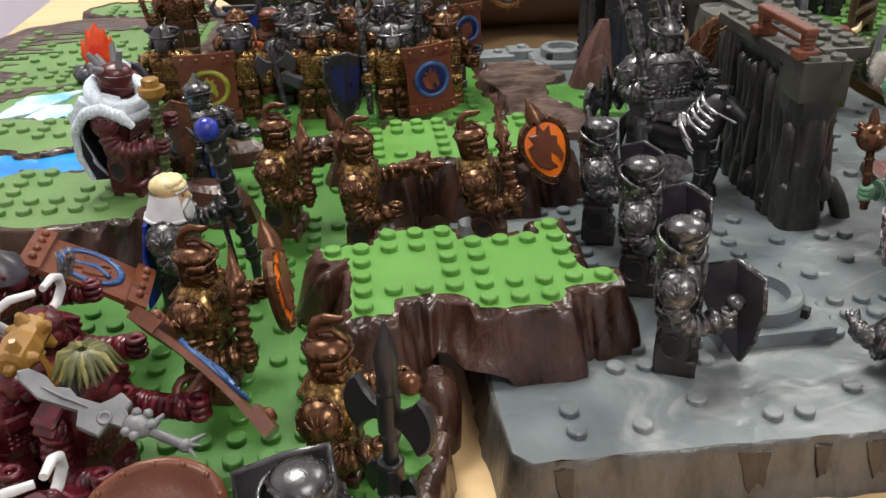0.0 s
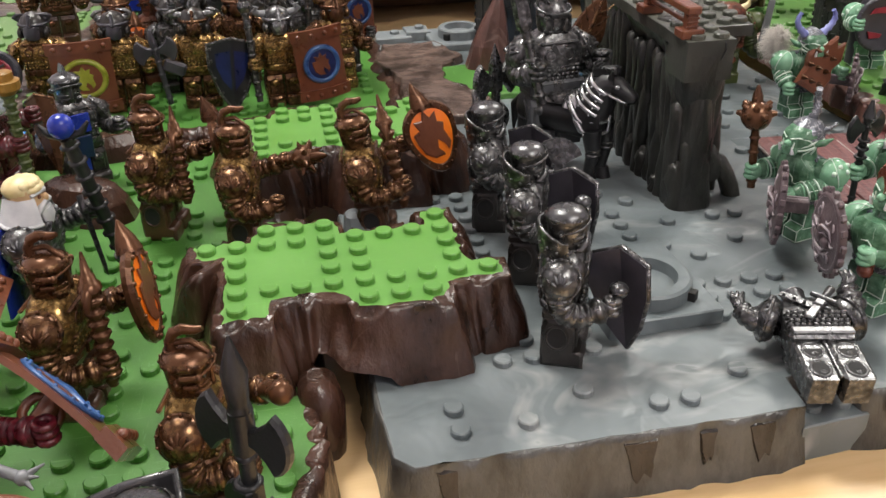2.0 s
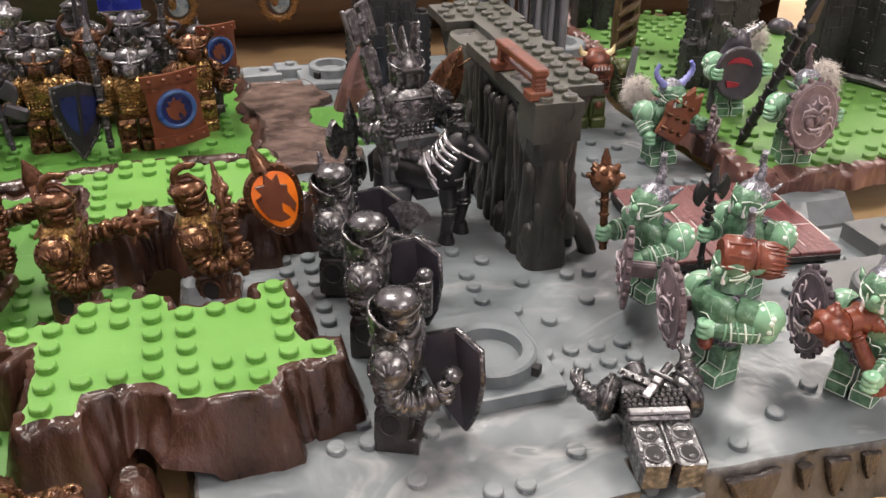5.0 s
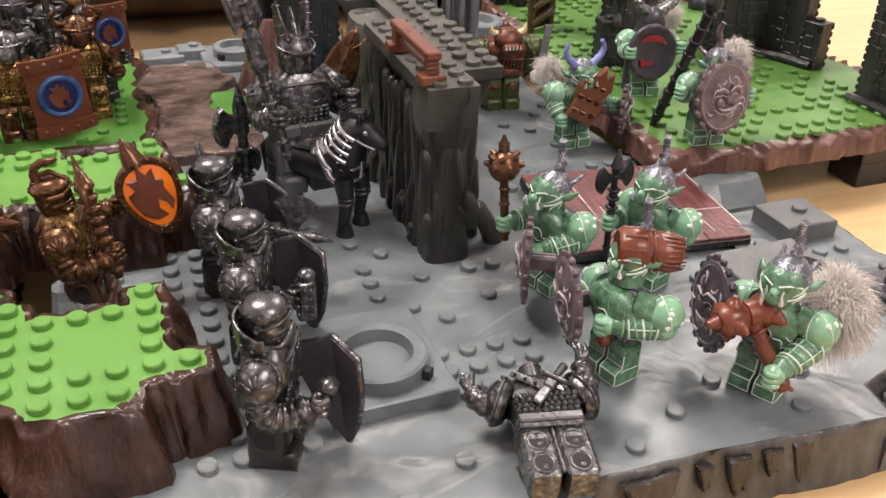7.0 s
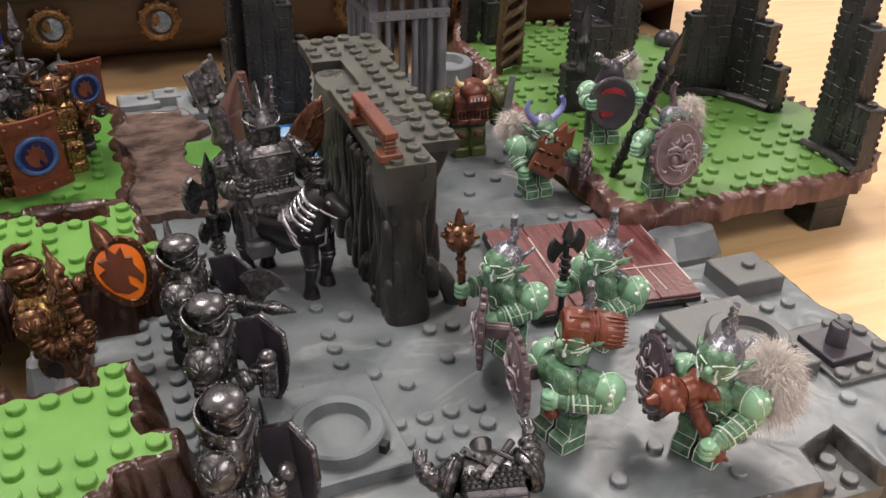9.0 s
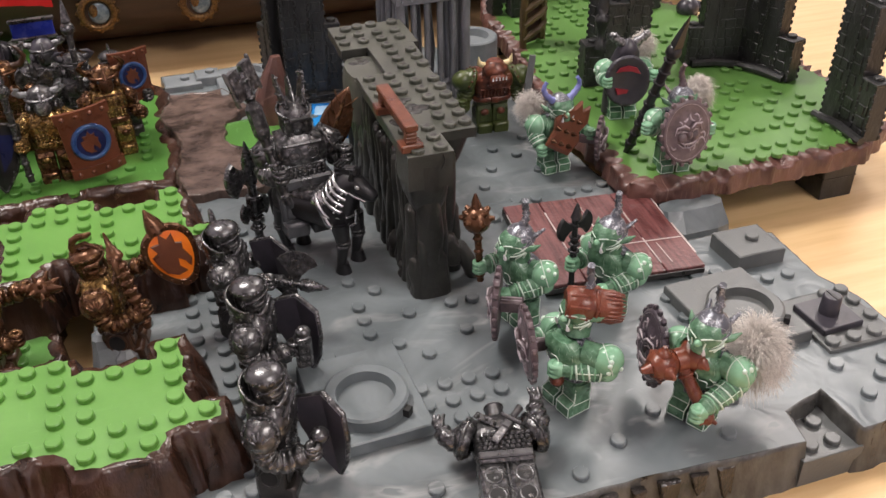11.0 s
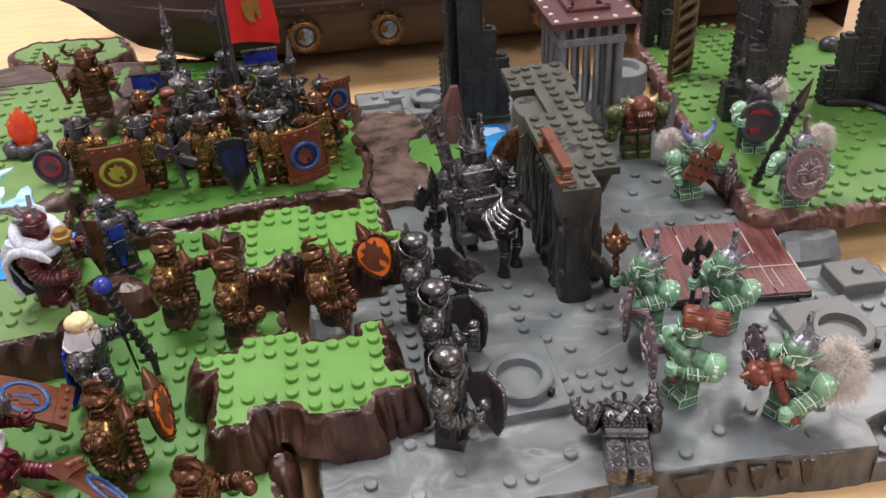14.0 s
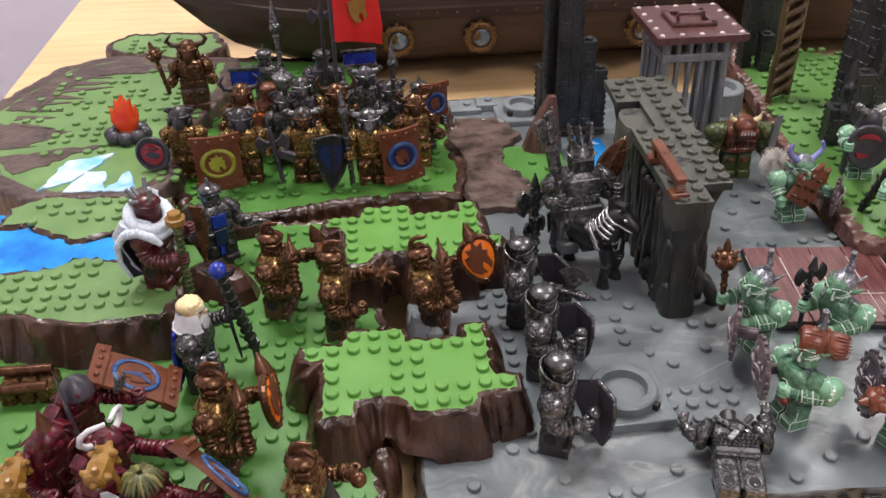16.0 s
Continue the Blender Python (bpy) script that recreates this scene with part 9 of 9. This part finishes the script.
front_knight()


# the crowd on the far plate
def crowd():

    def one(place, turn, label, legs, torso, arms, trim, head, extra=None, scale=1.0):
        b = Build()
        b.push(Matrix.Scale(scale, 4))
        body(b, legs, torso, arms, trim, (-1.5, -1.1, 2.6), (1.5, -1.1, 2.6))
        head(b)
        if extra:
            extra(b)
        b.pop()
        thing(b, "warrior_figure", label, "toy figure", place, turn, "crowd of warriors")

    gold = (BRONZE, GOLD, GOLD, GOLD)
    brz = (BRLEG, BRONZE, BRONZE, COPPER)
    gun = (DKLEG, GUN, GUN, STEEL)
    one((-2.1, 26.4, 0), 0, "gold warrior toy with wide silver horns and blue kite shield", *gold, lambda b: helm_bull(b, DKLEG, BRONZE, SILVER, 1.0, 0.35), lambda b: (kite_shield(b, facing(1.75, -1.7, 2.3, 8, 4, -4) @ Matrix.Scale(1.3, 4), BLACK, GUN, NAVY), axe(b, (-1.7, -1.4, 0.6), (-2.1, -1.6, 4.0), SLATE, 1.0), b.box((-1.2, -1.5, 2.6), (1.2, 0.4, 0.7), SLATE, 0.12, (0, 24, 0))))
    one((2.3, 25.6, 0), 6, "gold warrior toy in a silver bull helmet behind a brown shield", *gold, lambda b: helm_bull(b, GUN, SILVER, PALEGREY, 0.9, 0.5, False), lambda b: (banner_shield(b, facing(1.9, -1.8, 2.5, 10, 4, 4) @ Matrix.Scale(1.26, 4), RINGBLUE), spear(b, (-1.5, -1.3, 0.6), (-1.7, -0.7, 5.6), GUN)))
    one((5.5, 27.6, 0), 10, "bronze horned warrior toy at the end of the rank", GOLD, GOLD, BRONZE, COPPER, lambda b: helm_bull(b, BRONZE, COPPER, BRONZE, 0.9, 0.8))
    one((6.0, 30.0, 0), 8, "gunmetal helmeted warrior toy with a tall brown shield", *gun, lambda b: helm_round(b, GUN, STEEL, STEEL, BLACK, "fin"), lambda b: banner_shield(b, facing(0.9, -1.0, 3.9, 12, 2, 0), RINGBLUE))
    one((-6.3, 26.8, 0), 4, "gold warrior toy behind a brown shield with yellow-green ring", *gold, lambda b: helm_bull(b, DKLEG, SLATE, SILVER, 0.4, 0.5), lambda b: banner_shield(b, facing(-1.75, -1.9, 2.4, 6, 4, 0) @ Matrix.Scale(1.28, 4) @ Matrix.Diagonal((1.12, 1, 1, 1)), YELLOWGREEN))
    one((-10.5, 27.8, 0), -4, "gold warrior toy behind a round dark shield with red patches", GOLD, GOLD, GOLD, COPPER, lambda b: helm_bull(b, DKLEG, SLATE, SLATE, 0.35, 0.3), lambda b: (b.push(facing(-1.9, -1.4, 2.5, -8, 6, 0)), b.loft([(0, 0, -0.12, 1.2, 1.2), (0, 0, 0.1, 1.2, 1.2), (0, 0, 0.02, 1.0, 1.0), (0, 0, 0.12, 0, 0)], SLATE, 22, 2, True, False), b.loft([(0, 0, 0.10, 0.80, 0.80), (0, 0, 0.15, 0.74, 0.74)], MAROONPAINT, 20), b.ring((0, 0, 0.08), 1.12, 0.12, SLATE, (0, 0, 1), 24, 6), b.prism([(-0.62, -0.12), (0.3, -0.34), (0.62, 0.06), (-0.2, 0.2)], 0.13, 0.20, SLATE, 0.08), b.tube([(-0.4, 0.5, 0.16), (0.1, 0.35, 0.2), (0.45, 0.5, 0.16)], 0.07, SLATE, 6), b.pop()))
    one((-2.4, 31.8, 0), 0, "dark armoured warrior toy with silver face plate", DKLEG, SLATE, GOLD, GUN, lambda b: helm_bull(b, DKLEG, SILVER, SLATE, 0.5, 0.5))
    one((-6.7, 31.2, 0), 5, "bronze warrior toy with wide curved horns and orange shield", *brz, lambda b: helm_bull(b, BRONZE, COPPER, SLATE, 1.3, 1.1), lambda b: egg_shield(b, facing(1.0, -1.6, 2.9, 10, 4, 0) @ Matrix.Scale(0.8, 4)))
    one((-4.8, 31.3, 0), 12, "red-brown warrior toy in plain armour", SHADE, SHADE, SHADE, COPPER, lambda b: helm_round(b, SHADE, SHADE, COPPER, BLACK))
    one((-3.5, 29.4, 0), 0, "gunmetal warrior toy raising a spear with a round steel guard", *gun, lambda b: helm_bull(b, DKLEG, STEEL, SLATE, 0.4, 0.4), lambda b: (spear(b, (0.3, -1.2, 2.4), (0.0, -0.4, 10.0), GUN, 1.6), b.loft([(0.15, -0.8, 6.0, 0.42, 0.42), (0.15, -0.8, 6.4, 0.62, 0.62), (0.15, -0.8, 6.7, 0.74, 0.74), (0.13, -0.78, 6.8, 0.70, 0.70), (0.12, -0.76, 6.9, 0.3, 0.3), (0.1, -0.7, 7.4, 0.16, 0.16)], SILVER, 18)))
    one((0.1, 30.2, 0), 0, "bronze warrior toy with black curled horns", *brz, lambda b: helm_bull(b, BRONZE, COPPER, BRLEG, 1.2, 1.2), lambda b: axe(b, (1.5, -1.4, 1.0), (1.8, -1.5, 5.0), GUN, 0.9))
    one((2.2, 33.2, 0), 4, "gunmetal warrior toy carrying a blue banner on its back", *gun, lambda b: helm_bull(b, SLATE, STEEL, SILVER, 0.9, 0.4, False), lambda b: (b.box((-0.3, 0.7, 5.75), (2.4, 0.2, 1.0), BLUE, 0.05), b.box((-0.3, 0.65, 6.3), (2.6, 0.3, 0.26), STEEL, 0.06), b.box((-0.3, 0.65, 5.2), (2.6, 0.3, 0.22), STEEL, 0.06)))
    one((4.0, 30.2, 0), 4, "gunmetal warrior toy with a tall spear", *gun, lambda b: helm_bull(b, GUN, STEEL, SLATE, 0.6, 0.5), lambda b: spear(b, (0.1, -1.2, 1.4), (0.1, -0.9, 7.0), GUN, 1.3))
    one((-5.6, 38.2, 0), 0, "steel helmeted warrior toy with a blue banner shield", *gun, lambda b: helm_round(b, GUN, STEEL, STEEL, BLACK, "fin"), lambda b: (b.box((-1.5, -1.4, 3.6), (2.2, 0.2, 1.4), BLUE, 0.05), b.box((-1.5, -1.42, 4.2), (2.4, 0.26, 0.3), STEEL, 0.05)))
    one((-1.1, 37.4, 0), 0, "black warrior toy with a long dark halberd", DKLEG, SLATE, GUN, STEEL, lambda b: helm_round(b, SLATE, GUN, GUN, BLACK), lambda b: axe(b, (0.2, -1.2, 0.6), (0.3, -1.0, 8.6), SLATE, 0.9))
    one((-11.1, 37.0, 1.2), 6, "large bronze beast warrior toy with spiked club and horns", *brz, lambda b: helm_bull(b, BRONZE, COPPER, BRLEG, 1.3, 0.9), lambda b: ball_mace(b, (-1.7, -1.2, 1.8), (-2.3, -0.8, 4.6), BRONZE, 0.5), 1.03)
    # standard
    b = Build()
    b.tube([(0, 0, 0), (0, 0, 13.5)], 0.15, SLATE, 8)
    vs, fs = [], []
    nx, nz = 10, 8
    for i in range(nx + 1):
        for k in range(nz + 1):
            x = 3.3 * i / nx
            ragged = 0.18 * wob(k * 1.7, 3.0, 2) if i == nx else 0
            vs.append((0.1 + x + ragged, -0.1 + 0.22 * math.sin(x * 1.3 + k * 0.1), 8.15 + 4.8 * k / nz - 0.25 * x / 3.3 + (0.12 * wob(i * 1.3, 1, 4) if k == 0 else 0)))
    for i in range(nx):
        for k in range(nz):
            a = i * (nz + 1) + k
            fs.append((a, a + nz + 1, a + nz + 2, a + 1))
    b.add(vs, fs, RED, True)
    b.add([(x, y + 0.09, z) for x, y, z in vs], [f[::-1] for f in fs], RED, True)
    b.push(Matrix.Translation((1.9, -0.02, 10.6)) @ pose(0, 0, 0, 90, 0, 0))
    b.push(Matrix.Diagonal((1.1, 1.6, 1, 1)))
    emblem(b, MUSTARD, 0.2, 1.0)
    b.pop()
    b.pop()
    tagged(b.done("battle_standard", place=(0.2, 30.9, 0)), "red toy battle flag with a mustard emblem on a dark pole", "toy flag")


crowd()


def campfire():
    root = group_at("campfire", (-15.4, 31.9, 1.2))
    tagged(root, "toy campfire with red flame in a ring of black stones", "campfire")
    for i in range(8):
        a = 2 * math.pi * i / 8
        s = Build()
        s.ball((1.15 * math.cos(a), 1.0 * math.sin(a), 0.45), (0.62, 0.55, 0.55), SLATE, 9, 6)
        s.done("stone", root)
    f = Build()
    f.loft([(0, 0, 0.3, 0.5, 0.3), (0, 0, 0.7, 0.62, 0.34), (0, 0, 1.0, 0.5, 0.3)], ORANGE, 10)
    f.loft([(0, 0, 0.8, 0.7, 0.34), (0, 0, 1.5, 1.0, 0.4), (0.05, 0, 2.2, 0.85, 0.34), (0, 0, 2.8, 0.5, 0.22), (0.1, 0, 3.5, 0.05, 0.05)], FLAME, 9, 2, False)
    for x, z, h in ((-0.75, 1.6, 1.0), (0.8, 1.8, 0.9), (-0.4, 2.3, 0.9), (0.5, 2.4, 0.8)):
        f.tube([(x * 0.6, 0, z - 0.5), (x, 0, z), (x * 1.15, 0, z + h)], [0.3, 0.3, 0.03], FLAME, 6)
    f.done("flame", root, "red and orange flame")


campfire()


def river_rocks():
    b = Build()
    b.loft([(0, 0, 0, 2.6, 1.4), (0, 0, 0.8, 2.3, 1.1), (0.2, 0, 1.4, 1.6, 0.8), (0.3, 0, 1.6, 0.6, 0.4)], BROWN, 11, 2.4, False)
    tagged(b.done("rock_ramp", place=(-6.8, 13.4, 0), turn=-30), "brown rock ramp beside the river bank", "rock")
    b = Build()
    b.loft([(0, 0, 0, 3.0, 0.9), (0, 0, 0.7, 2.7, 0.7), (0, 0, 1.2, 2.0, 0.4)], BROWN, 12, 2.4, False)
    tagged(b.done("rock_ramp", place=(-7.2, 19.4, 0), turn=6), "low brown rock bank behind the blue knight", "rock")
    b = Build()
    for k in range(3):
        b.box((-0.6 + 0.9 * k, 0, 0.5), (0.8, 1.6, 1.0), BRONZE, 0.1)
    b.tube([(-1.5, -0.6, 0.9), (1.4, -0.6, 1.0)], 0.3, COPPER, 8)
    b.tube([(-1.5, 0.5, 1.2), (1.4, 0.5, 1.2)], 0.26, COPPER, 8)
    tagged(b.done("bronze_cart", place=(-15.4, 5.4, 0)), "low bronze toy war machine by the river bank", "toy cart")


river_rocks()
